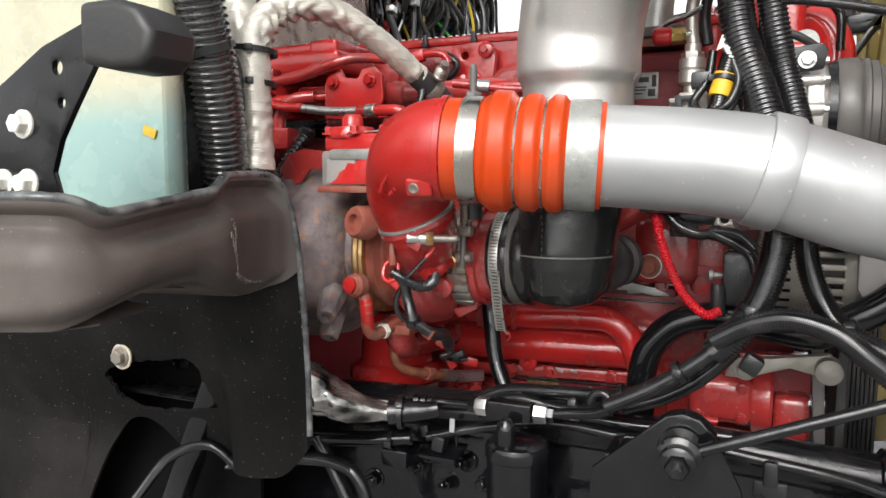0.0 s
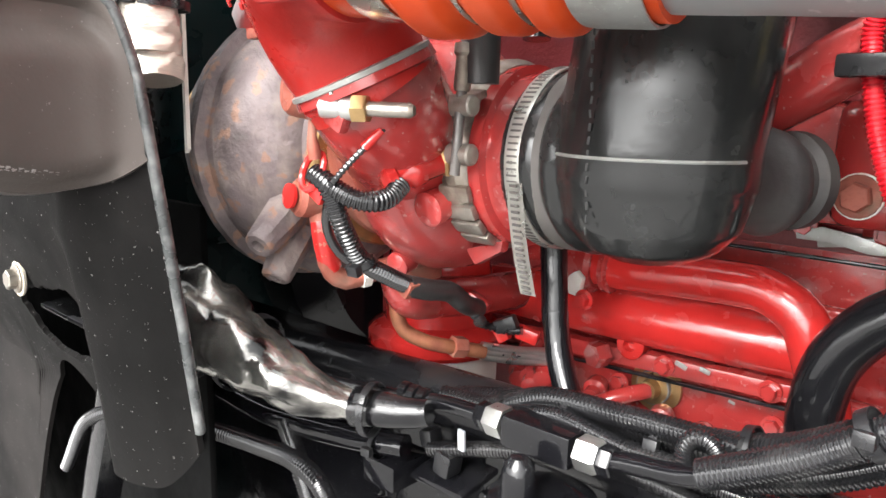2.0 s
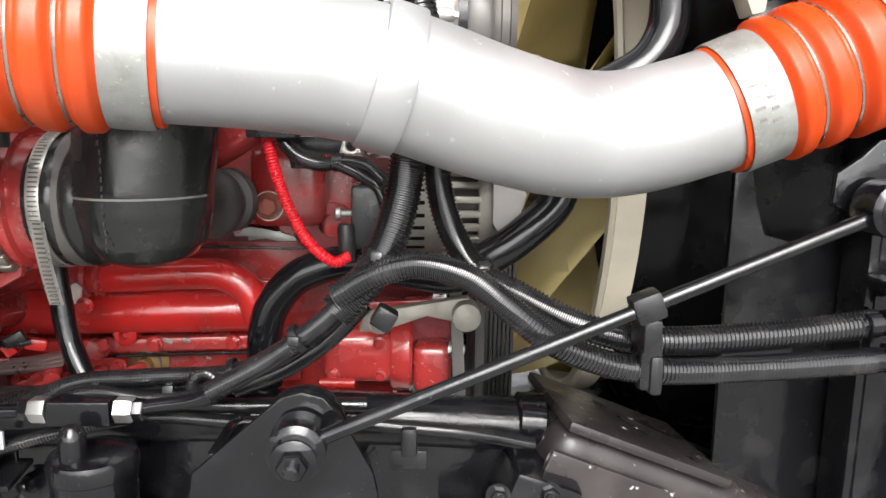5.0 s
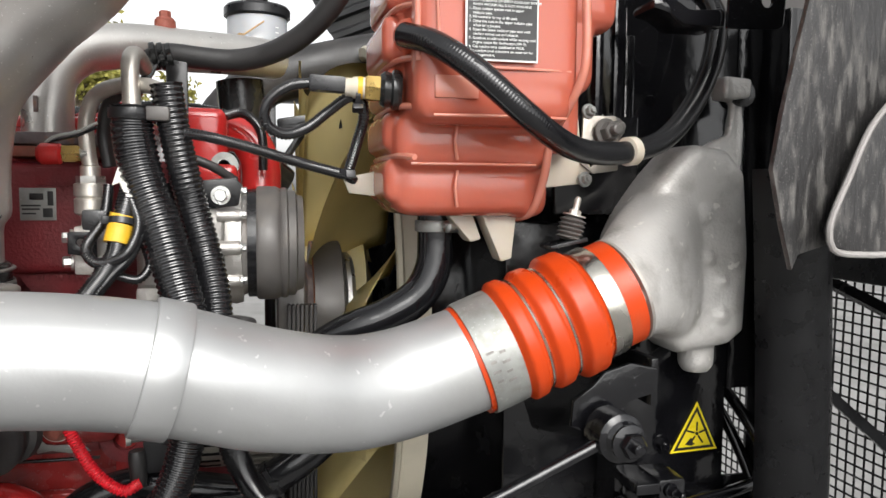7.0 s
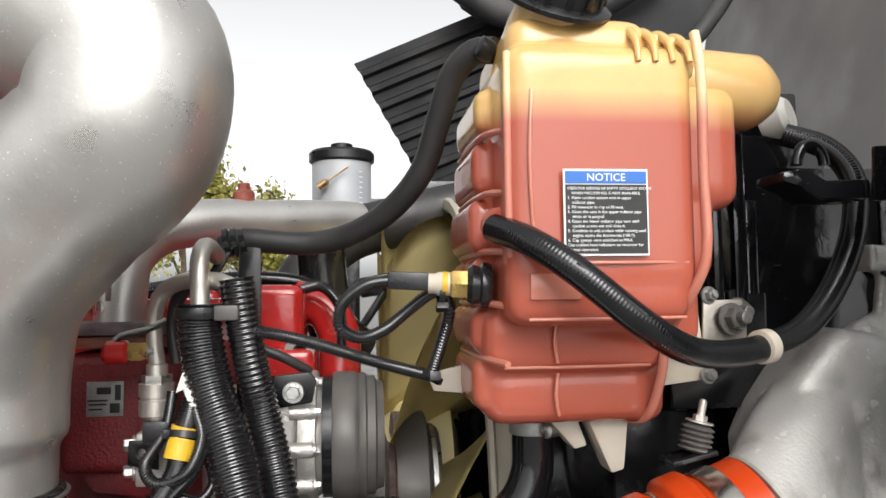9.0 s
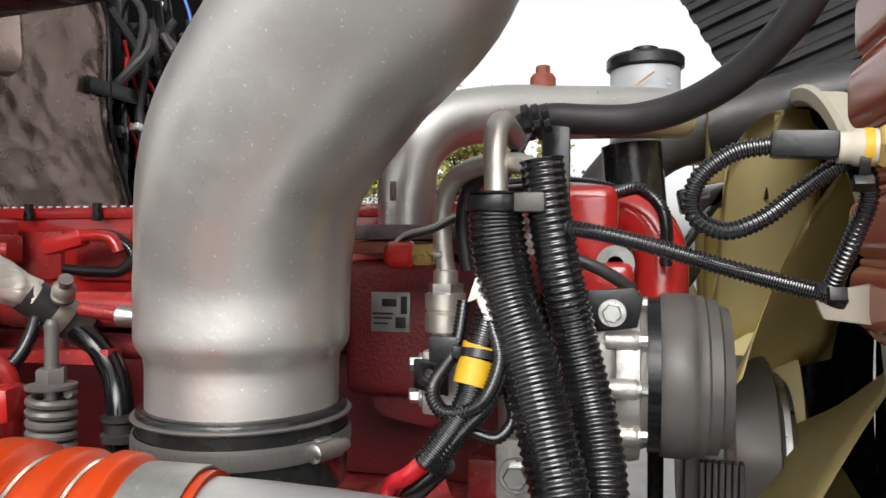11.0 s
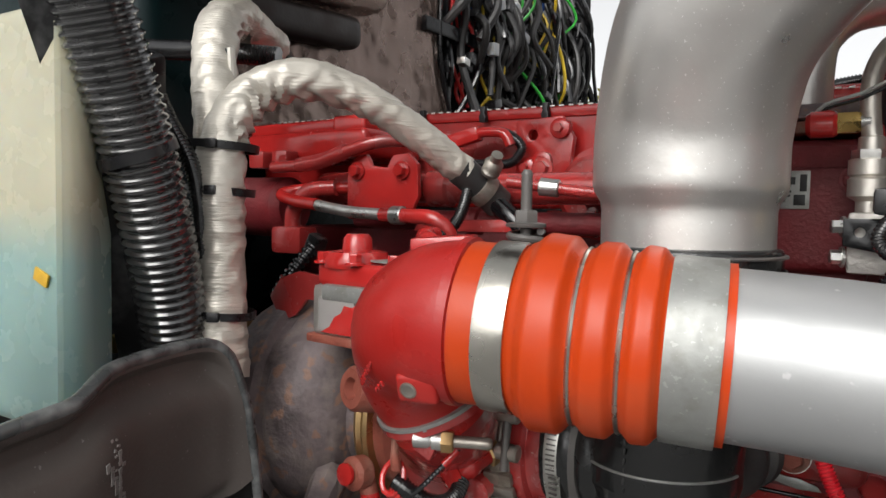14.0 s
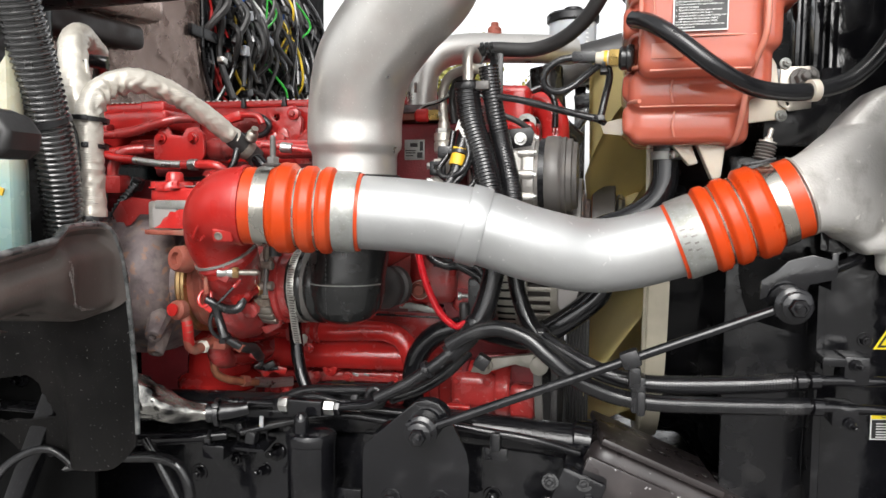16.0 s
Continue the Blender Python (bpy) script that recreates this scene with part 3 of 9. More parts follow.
# ---- the cab side: splash panel, washer bottle, hoses, firewall ----
def build_fender():
    """A moulded splash panel: a bulging upper box over a ledge, a recessed lower face, and a rounded strip that rolls away along the edge."""
    root = thing("splash_guard", (-0.70, 0.69, 0.86), "weathered black plastic splash guard with scuffs and a bolt", "fender panel")
    nx, nz = 150, 110
    ws = [(1 - i / nx) ** 1.45 for i in range(nx + 1)]

    def smooth(a, b, v):
        f = min(1.0, max(0.0, (v - a) / (b - a)))
        return f * f * (3 - 2 * f)

    def edge_x(z):
        return -0.485 + 0.047 * (z - 1.07) - 0.347 * (z - 1.07) ** 2

    def edge_y(z):
        return 0.698 - 0.152 * (z - 1.07) + 0.123 * (z - 1.07) ** 2

    def face(x, z):
        w = edge_x(z) - x
        low = min(0.20, max(0.0, 1.09 - z))
        y = 0.672 + 0.38 * low - (0.012 + 0.22 * low) * smooth(0.135, 0.070, w)
        return y + (edge_y(z) - y) * (0.65 * smooth(0.085, 0.0, w) ** 2 + 0.35 * smooth(0.022, 0.0, w))

    def foot_of(x):
        if x > -0.64:
            return 0.890 + 0.034 * smooth(-0.525, -0.487, x) ** 2
        low = 0.62 + 0.305 * max(0.0, 1 - ((x + 0.765) / 0.115) ** 2) ** 0.5
        return max(low, 0.890) if x > -0.765 else low

    bm = bmesh.new()
    grid = []
    for j in range(nz + 1):
        row = []
        for w in ws:
            z = 1.205 + (foot_of(-0.488 - w) - 1.205) * (j / nz)
            xx = edge_x(z) - w
            row.append(bm.verts.new((xx, face(xx, z), z)))
        grid.append(row)
    slot = [(-0.815, 0.992), (-0.775, 1.008), (-0.70, 1.020), (-0.665, 1.027), (-0.650, 1.020), (-0.645, 0.995), (-0.636, 0.958), (-0.70, 0.947), (-0.775, 0.941), (-0.80, 0.955)]

    def within(x, z):
        odd = False
        for (x0, z0), (x1, z1) in zip(slot, slot[1:] + slot[:1]):
            if (z0 > z) != (z1 > z) and x < x0 + (z - z0) / (z1 - z0) * (x1 - x0):
                odd = not odd
        return odd
    for j in range(nz):
        for i in range(nx):
            q = (grid[j][i], grid[j + 1][i], grid[j + 1][i + 1], grid[j][i + 1])
            x, z = sum(v.co.x for v in q) / 4, sum(v.co.z for v in q) / 4
            if within(x, z):
                continue
            bm.faces.new(q)
    bmesh.ops.delete(bm, geom=[v for v in bm.verts if not v.link_faces], context="VERTS")
    raw = [v for v in bm.verts if v.is_boundary and 0.93 < v.co.z < 1.05 and -0.83 < v.co.x < -0.62]
    for k in range(4):
        bmesh.ops.smooth_vert(bm, verts=raw, factor=0.5, use_axis_x=True, use_axis_y=False, use_axis_z=True)
    bmesh.ops.recalc_face_normals(bm, faces=bm.faces[:])
    bmesh.ops.solidify(bm, geom=bm.faces[:], thickness=0.005)
    # panel in the shaded copy of the fender plastic
    part("panel", bm, FENDER_SHADED, root)
    # the upper box: a wall that comes forward from the edge, with a stepped rim above and an overhung foot
    knots = np.array(((-0.484, 0.6850, 1.165, 1.152), (-0.485, 0.6818, 1.195, 1.150), (-0.487, 0.6785, 1.222, 1.147), (-0.491, 0.6725, 1.241, 1.141), (-0.497, 0.662, 1.251, 1.135), (-0.500, 0.650, 1.254, 1.132), (-0.497, 0.620, 1.254, 1.130), (-0.487, 0.580, 1.253, 1.139), (-0.474, 0.553, 1.252, 1.147), (-0.468, 0.537, 1.239, 1.153), (-0.466, 0.500, 1.235, 1.163), (-0.459, 0.440, 1.228, 1.160), (-0.453, 0.396, 1.223, 1.152), (-0.455, 0.374, 1.235, 1.146), (-0.470, 0.357, 1.237, 1.142), (-0.530, 0.345, 1.237, 1.139), (-0.760, 0.330, 1.237, 1.135)))
    far = np.concatenate(((0.0,), np.cumsum(np.hypot(np.diff(knots[:, 0]), np.diff(knots[:, 1])))))
    steps = np.linspace(0, far[-1], 170)
    plan = []
    for col in knots.T:
        v = np.interp(steps, far, col)
        plan.append(np.convolve(np.pad(v, 3, mode="edge"), np.ones(7) / 7, mode="valid"))
    plan = np.array(plan).T

    def skin(k, drop):
        """The wall's outside at step k, drop metres under its rim."""
        (x, y, t, foot), (xa, ya), (xb, yb) = plan[k], plan[max(k - 1, 0)][:2], plan[min(k + 1, len(plan) - 1)][:2]
        way = Vector((ya - yb, xb - xa, 0)).normalized()
        z = t - drop
        body = smooth(0.012, 0.036, steps[k])
        out = -0.010 * body * smooth(0.003, 0.012, drop) * (1 - smooth(0.022, 0.038, drop))
        out += 0.005 * body * smooth(0.03, 0.05, drop) - 0.016 * body * smooth(foot + 0.020, foot, z) ** 2
        return Vector((x, y, z)) + way * out, way

    bm = bmesh.new()
    rows = []
    for k in range(len(plan)):
        deep = plan[k][2] - plan[k][3]
        row = [bm.verts.new(skin(k, deep * f)[0]) for f in [q / 34 for q in range(35)]]
        last, way = skin(k, deep)
        row += [bm.verts.new(last - way * d + Vector((0, 0, -0.0015 if d < 0.03 else 0))) for d in (0.008, 0.025, 0.10)]
        rows.append(row)
    for p, q in zip(rows, rows[1:]):
        for k in range(len(p) - 1):
            bm.faces.new((p[k], p[k + 1], q[k + 1], q[k]))
    bmesh.ops.recalc_face_normals(bm, faces=bm.faces[:])
    bmesh.ops.solidify(bm, geom=bm.faces[:], thickness=0.004)
    # box in the lighter, lit copy of the fender plastic
    part("upper_box", bm, FENDER_FADED_LIT, root, "faded brown black upper box, coloured lighter as if lit, with a stepped rim")
    rim = [skin(k, 0.0)[0] for k in range(len(plan) - 1, 0, -1)]
    for k in range(1, 20):
        z = rim[-1].z - 0.0135
        rim.append(Vector((edge_x(z), edge_y(z) - 0.001, z)))
    part("rolled_rim", sweep(rim, lambda s: 0.0052, 12, flat=0.8), FENDER_RIM, root, "shiny rolled edge")
    bolt((-0.767, 0.688, 1.018), (0, -1, 0), DIRTY_STEEL, root, 0.0095, 0.008)
    part("bolt_washer", lathe([(0.016, 0), (0.017, 0.001), (0.017, 0.003), (0.009, 0.0035)], (-0.767, 0.691, 1.018), (0, -1, 0), 24), MILKY, root, "pale flat washer")
    # chalky scuffs down the box and along its lower corner
    rnd = random.Random(21)
    for line in ([(0.555, 1.212), (0.557, 1.197), (0.556, 1.184), (0.560, 1.170), (0.563, 1.157)], [(0.547, 1.197), (0.550, 1.188), (0.555, 1.180)], [(0.563, 1.157), (0.577, 1.151), (0.594, 1.147), (0.612, 1.143), (0.630, 1.140)]):
        for p in spline([Vector((0, y, z)) for y, z in line], 0.0009):
            if rnd.random() < 0.85:
                y, z = p.y + rnd.gauss(0, 0.0009), p.z + rnd.gauss(0, 0.0008)
                k = int(np.argmin(abs(plan[:120, 1] - y)))
                at, way = skin(k, plan[k][2] - z)
                part("scuff", box((rnd.uniform(0.001, 0.0032), rnd.uniform(0.0015, 0.0035), 0.0006), frame_to(way, at + way * 0.0043) @ Matrix.Rotation(rnd.uniform(1.2, 1.9), 4, "Z"), 0), PRINT_GREY, root)
    return root


build_fender()


def build_panel_backing():
    """Black brackets and bolts that show through the openings of the splash panel, and plates that stand for the shade
    there.
    """
    root = thing("panel_bracket", (-0.75, 0.78, 0.80), "black bracket and near-black shade plates behind the splash panel", "bracket")
    # three added plates, coloured as the dark void behind the panel
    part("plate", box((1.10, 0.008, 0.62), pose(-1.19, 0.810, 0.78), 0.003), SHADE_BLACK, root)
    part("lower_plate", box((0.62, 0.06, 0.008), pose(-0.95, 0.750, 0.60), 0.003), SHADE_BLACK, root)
    part("top_shade_plate", box((0.56, 0.07, 0.008), pose(-0.92, 0.735, 1.075), 0.003), SHADE_BLACK, root)
    part("ledge", box((0.34, 0.03, 0.006), pose(-0.76, 0.775, 0.948, 8), 0.002), BLACK_SATIN, root)
    part("strut", box((0.03, 0.03, 0.30), pose(-0.70, 0.740, 0.88, 0, 24), 0.006), BLACK_PAINT, root)
    for x, z in ((-0.775, 0.985), (-0.70, 0.975), (-0.72, 0.87), (-0.66, 0.86)):
        bolt((x, 0.804, z), (0, -1, 0), BLACK_PAINT, root, 0.010, 0.008, 0.012)
    part("cable", corrugated([(-0.80, 0.73, 0.80), (-0.72, 0.725, 0.88), (-0.66, 0.73, 0.90), (-0.62, 0.74, 0.87)], 0.007, 0.0045), LOOM, root)


build_panel_backing()


def build_bottle():
    root = thing("washer_bottle", (-0.72, 0.69, 1.17), "translucent washer bottle half full of pale teal fluid", "washer bottle")
    poly = [(-1.02, 0.592), (-0.60, 0.590), (-0.582, 0.594), (-0.575, 0.606), (-0.606, 0.648), (-0.67, 0.665), (-1.02, 0.67)]
    bm = slab(poly, 0.320, Matrix.Translation((0, 0, 1.180)), 0.018, segs=4)
    part("bottle_body", bm, WASHER, root)
    part("level_mark", box((0.018, 0.002, 0.010), pose(-0.602, 0.5895, 1.299, 0, 20, 0), 0.001), YELLOW, root, "small yellow paint mark")


build_bottle()


def build_big_hose():
    root = thing("convoluted_hose", (-0.56, 0.67, 1.20), "thick black convoluted hose strapped beside the washer bottle", "hose")
    line = [(-0.560, 0.562, 1.60), (-0.565, 0.606, 1.50), (-0.573, 0.647, 1.40), (-0.588, 0.684, 1.303), (-0.606, 0.712, 1.215), (-0.622, 0.730, 1.15)]
    part("convoluted_tube", corrugated(line, 0.0290, 0.0107, 0.0034, 36), HOSE_PLASTIC, root)
    zip_tie((-0.5745, 0.6505, 1.392), (0.13, 0.38, -1), 0.0295, root, (-0.3, 1, 0.2), 0.009)
    strap = spline([(-0.582, 0.532, 1.60), (-0.587, 0.576, 1.50), (-0.596, 0.617, 1.40), (-0.610, 0.654, 1.303), (-0.626, 0.684, 1.20)], 0.01)
    bm = bmesh.new()
    rows = []
    for p in strap:
        rows.append([bm.verts.new(p + Vector((-0.010, -0.006, 0))), bm.verts.new(p + Vector((0.008, 0.010, 0)))])
    for a, b in zip(rows, rows[1:]):
        bm.faces.new((a[0], a[1], b[1], b[0]))
    bmesh.ops.solidify(bm, geom=bm.faces[:], thickness=0.006)
    part("retaining_strip", bm, STRIP, root, "flat black retaining strip")
    part("wire_loom", corrugated([(-0.600, 0.640, 1.525), (-0.622, 0.675, 1.505), (-0.632, 0.700, 1.470), (-0.612, 0.708, 1.425), (-0.590, 0.714, 1.385), (-0.583, 0.718, 1.33), (-0.588, 0.722, 1.24)], 0.0075, 0.0048), LOOM, root)
    part("loom_plug", box((0.020, 0.018, 0.042), pose(-0.622, 0.697, 1.462, 18, 24), 0.004), BLACK_PLASTIC, root)
    part("loom_plug", box((0.016, 0.016, 0.026), pose(-0.608, 0.690, 1.432, 18, 30), 0.004), BLACK_PLASTIC, root)
    root = thing("bottle_bracket", (-0.68, 0.70, 1.17), "dark teal bracket with a small black connector by the bottle", "bracket")
    part("plate", slab([(-0.72, 1.12), (-0.72, 1.235), (-0.705, 1.262), (-0.68, 1.275), (-0.64, 1.278), (-0.62, 1.26), (-0.62, 1.12)], 0.004, Matrix(((1, 0, 0, 0), (0, 0, 1, 0.716), (0, 1, 0, 0), (0, 0, 0, 1))), 0.001), CAB, root)
    part("connector", box((0.030, 0.022, 0.036), pose(-0.682, 0.696, 1.198, 0, 12), 0.004), BLACK_PLASTIC, root)
    part("connector_tail", corrugated([(-0.664, 0.690, 1.215), (-0.662, 0.688, 1.195), (-0.660, 0.688, 1.165), (-0.66, 0.69, 1.14)], 0.0075, 0.0046, 0.0012, 14), LOOM, root)
    part("brass_pin", box((0.007, 0.006, 0.016), pose(-0.665, 0.690, 1.228, 0, 6), 0.001), BRASS, root, "brass terminal")
    root = thing("cowl_loom", (-0.80, 0.86, 1.50), "black corrugated loom running along the cab corner", "wiring loom")
    part("loom", corrugated([(-1.00, 0.845, 1.575), (-0.93, 0.845, 1.560), (-0.86, 0.848, 1.540), (-0.76, 0.852, 1.527), (-0.70, 0.862, 1.520), (-0.655, 0.882, 1.515)], 0.0115, 0.0050, 0.0013, 18), LOOM, root)


build_big_hose()


def build_hood_stop():
    root = thing("hood_stop", (-0.55, 0.43, 1.22), "dark steel bracket with two bolts and a worn rubber bumper", "bracket")
    y = 0.432
    m = Matrix(((1, 0, 0, 0), (0, 0, 1, y), (0, 1, 0, 0), (0, 0, 0, 1)))
    poly = [(-0.497, 1.378), (-0.494, 1.345), (-0.520, 1.310), (-0.540, 1.282), (-0.551, 1.255), (-0.541, 1.225), (-0.64, 1.238), (-0.64, 1.315), (-0.600, 1.336), (-0.557, 1.359)]
    part("plate", slab(poly, 0.006, m, 0.0015, holes=((-0.537, 1.312, 0.0045), (-0.540, 1.341, 0.006))), BLACK_SATIN, root)
    poly = [(-0.488, 1.338), (-0.488, 1.384), (-0.450, 1.384), (-0.428, 1.376), (-0.414, 1.358), (-0.418, 1.340), (-0.430, 1.331), (-0.455, 1.331)]
    m2 = Matrix(((1, 0, 0, 0), (0, 0, 1, y - 0.022), (0, 1, 0, 0), (0, 0, 0, 1)))
    part("rubber_bumper", slab(poly, 0.05, m2, 0.008, segs=3), RUBBER_DUSTY, root, "rounded black rubber bumper")
    part("mounting_leg", box((0.06, 0.050, 0.030), pose(-0.60, 0.413, 1.208), 0.004), BLACK_SATIN, root)
    for x, z in ((-0.583, 1.296), (-0.581, 1.246), (-0.612, 1.246)):
        bolt((x, y, z), (0, -1, 0), WHITE, root, 0.0085, 0.009)


build_hood_stop()


def build_foil_hoses():
    root = thing("sleeved_hose", (-0.58, 0.735, 1.20), "hose in a crinkled aluminised heat sleeve rising to the firewall", "hose", "heat sleeved hoses")
    up = [(-0.572, 0.735, 1.20), (-0.588, 0.742, 1.27), (-0.596, 0.748, 1.34), (-0.600, 0.752, 1.40), (-0.628, 0.770, 1.475), (-0.652, 0.798, 1.530), (-0.675, 0.840, 1.552), (-0.700, 0.895, 1.548), (-0.722, 0.940, 1.543)]
    part("sleeve", sleeve(up, 0.0215, seed=1.0), FOIL, root)
    part("inner_hose", tube([(-0.716, 0.930, 1.545), (-0.75, 0.99, 1.535), (-0.80, 1.05, 1.52)], 0.014, 18), RUBBER, root)
    root = thing("sleeved_hose", (-0.58, 0.735, 1.33), "hose in a crinkled aluminised heat sleeve arching over the engine", "hose", "heat sleeved hoses")
    arch = [(-0.574, 0.732, 1.22), (-0.580, 0.736, 1.31), (-0.583, 0.738, 1.37), (-0.590, 0.752, 1.42), (-0.583, 0.775, 1.455), (-0.556, 0.805, 1.472), (-0.524, 0.850, 1.463), (-0.489, 0.903, 1.430), (-0.462, 0.953, 1.393)]
    part("sleeve", sleeve(arch, lambda s: 0.0225 - 0.0055 * min(1, max(0, (s - 0.15) / 0.25)), seed=4.0), FOIL, root)
    part("rubber_end", tube([(-0.464, 0.949, 1.396), (-0.445, 0.975, 1.372), (-0.437, 0.988, 1.360)], 0.0165, 24), RUBBER_DUSTY, root)
    part("pipe", tube([(-0.445, 0.972, 1.372), (-0.425, 0.985, 1.350), (-0.400, 0.982, 1.326), (-0.384, 0.970, 1.302), (-0.378, 0.962, 1.24)], 0.0115, 20), HOSE_WET, root)
    part("pipe_flange", lathe([(0.017, 0), (0.018, 0.006), (0.015, 0.008), (0.015, 0.016), (0.018, 0.018), (0.018, 0.022)], (-0.375, 0.963, 1.270), (0, 0, 1), 28), RUBBER_DUSTY, root)
    d = Vector((0.03, 0.042, -0.036))
    c = clamp_band((-0.447, 0.970, 1.375), d, 0.0168, 0.014, DIRTY_STEEL, root, "spring_clamp", "steel hose clamp with a spring screw")
    p = Vector((-0.432, 0.958, 1.392))
    part("clamp_screw", lathe([(0.010, 0), (0.010, 0.004), (0.008, 0.006), (0.010, 0.008), (0.008, 0.011), (0.010, 0.013), (0.008, 0.016), (0.006, 0.018), (0.006, 0.026)], p, (0.5, -0.45, 0.55), 18), DIRTY_STEEL, c)
    for p, r in (((-0.594, 0.750, 1.406), 0.0315), ((-0.589, 0.744, 1.366), 0.0290), ((-0.580, 0.739, 1.258), 0.0275)):
        zip_tie(p, (0.05, 0.05, 1), r, root, (0.55, -0.85, 0), 0.007)


build_foil_hoses()


def build_stud_spring():
    root = thing("spring_stud", (-0.333, 0.838, 1.30), "long threaded stud and nut through a grey coil spring", "stud")
    x, y = -0.333, 0.838
    part("stud", lathe([(0.0048, 1.25)] + [(0.0048 - 0.0004 * (i % 2), 1.355 + 0.0014 * i) for i in range(22)] + [(0.003, 1.387)], (x, y, 0), (0, 0, 1), 14), PULLEY, root)
    part("nut", hexagon(0.0100, 0.010, Matrix.Translation((x, y, 1.344))), PULLEY, root)
    part("washer", lathe([(0.016, 0), (0.0165, 0.001), (0.0165, 0.003), (0.012, 0.004)], (x, y, 1.340), (0, 0, 1), 28), PULLEY, root)
    coil = [Vector((x + 0.0132 * math.cos(a * 0.35), y + 0.0132 * math.sin(a * 0.35), 1.337 - a * 0.00040)) for a in range(170)]
    part("spring", sweep(coil, 0.0033, 8), PULLEY, root)
    part("spring_post", lathe([(0.012, 1.20), (0.012, 1.27), (0.008, 1.272)], (x, y, 0), (0, 0, 1), 18), RUBBER_DUSTY, root)


build_stud_spring()


def crease(p):
    """Height of a crumpled sheet at p: flat facets that meet in sharp creases."""
    return noise.voronoi(p)[0][0] - 0.42


def wrinkled(w, h, nx, nz, depth, seed):
    """A creased sheet of foil in the y-z plane round its middle."""
    bm = bmesh.new()
    g = []
    for j in range(nz + 1):
        row = []
        for i in range(nx + 1):
            y, z = (i / nx - 0.5) * w, (j / nz - 0.5) * h
            q = Vector((y * 9 + z * 3, z * 7 - y * 2, seed))
            d = crease(q * 1.3) * depth + crease(q * 3.6) * depth * 0.42 + noise.noise(q * 0.5) * depth
            row.append(bm.verts.new((d, y, z)))
        g.append(row)
    for j in range(nz):
        for i in range(nx):
            bm.faces.new((g[j][i], g[j][i + 1], g[j + 1][i + 1], g[j + 1][i]))
    return bm


def build_firewall():
    fw = box((0.04, 1.55, 1.95), pose(-1.04, 1.62, 1.35), 0.01)
    solo("wall_firewall", fw, CAB, "dark teal cab firewall behind the engine", "firewall", kind="structure")
    cowl = box((0.75, 0.16, 1.2), pose(-1.235, 0.935, 1.60), 0.035, 4)
    solo("cab_cowl", cowl, CAB, "dark teal painted corner of the truck cab", "cab panel")
    bm = box((0.10, 0.10, 0.22), pose(-0.945, 0.93, 1.42), 0.045, 5)
    solo("cab_hinge_cover", bm, CAB, "rounded dark teal cover at the foot of the cab corner", "cab panel")
    root = thing("heat_shield", (-0.93, 1.30, 1.40), "crinkled brown foil heat shield on the firewall", "heat shield")
    bm = wrinkled(0.56, 0.52, 150, 140, 0.007, 2.0)
    bm.transform(Matrix.Translation((-0.905, 1.31, 1.69)))
    for v in bm.verts:
        v.co.y += (0.38 * max(0.0, 1.66 - v.co.z) - 0.9 * max(0.0, v.co.z - 1.86)) * min(1.0, max(0.0, (v.co.y - 1.35) / 0.2))
    bmesh.ops.solidify(bm, geom=bm.faces[:], thickness=0.003)
    part("foil_panel", bm, SHIELD, root)
    # added block whose dark colour stands for shade under the foil ledge
    part("duct", box((0.05, 0.38, 0.056), pose(-0.893, 1.112, 1.638, 4, 0, 0), 0.022, 4), SHADE_WINDING_BROWN, root, "dark brown block for the shaded opening under the foil ledge")
    part("foil_ledge", box((0.09, 0.46, 0.17), pose(-0.892, 1.125, 1.757, 5, 0, 0), 0.04, 4), SHIELD, root)
    edge = tube([(-0.895, 1.50, 1.95), (-0.895, 1.575, 1.86), (-0.895, 1.590, 1.66), (-0.895, 1.635, 1.54), (-0.895, 1.68, 1.42)], 0.004, 8)
    part("edge_trim", edge, BLACK_PLASTIC, root)
    # dark clutch housing and sides below
    bm = lathe([(0.26, 0), (0.27, 0.02), (0.27, 0.10), (0.22, 0.14)], (-1.03, 1.38, 0.98), (1, 0, 0), 48)
    solo("clutch_housing", bm, BLACK_SATIN, "dark cast clutch housing behind the engine", "housing")
    bm = slab([(-0.66, 1.13), (-0.60, 1.145), (-0.597, 1.30), (-0.612, 1.50), (-0.66, 1.50)], 0.0025, Matrix(((1, 0, 0, 0), (0, 0, 1, 0.772), (0, 1, 0, 0), (0, 0, 0, 1))), 0.0008)
    solo("shield_plate", bm, CAB, "thin dark teal sheet metal plate with a bare edge", "shield plate")
    bm = slab([(-0.598, 1.142), (-0.594, 1.146), (-0.594, 1.30), (-0.608, 1.50), (-0.612, 1.50), (-0.598, 1.30)], 0.0035, Matrix(((1, 0, 0, 0), (0, 0, 1, 0.7715), (0, 1, 0, 0), (0, 0, 0, 1))), 0)
    solo("plate_edge", bm, WHITE, "pale bare edge of the sheet metal plate", "edge trim")


build_firewall()


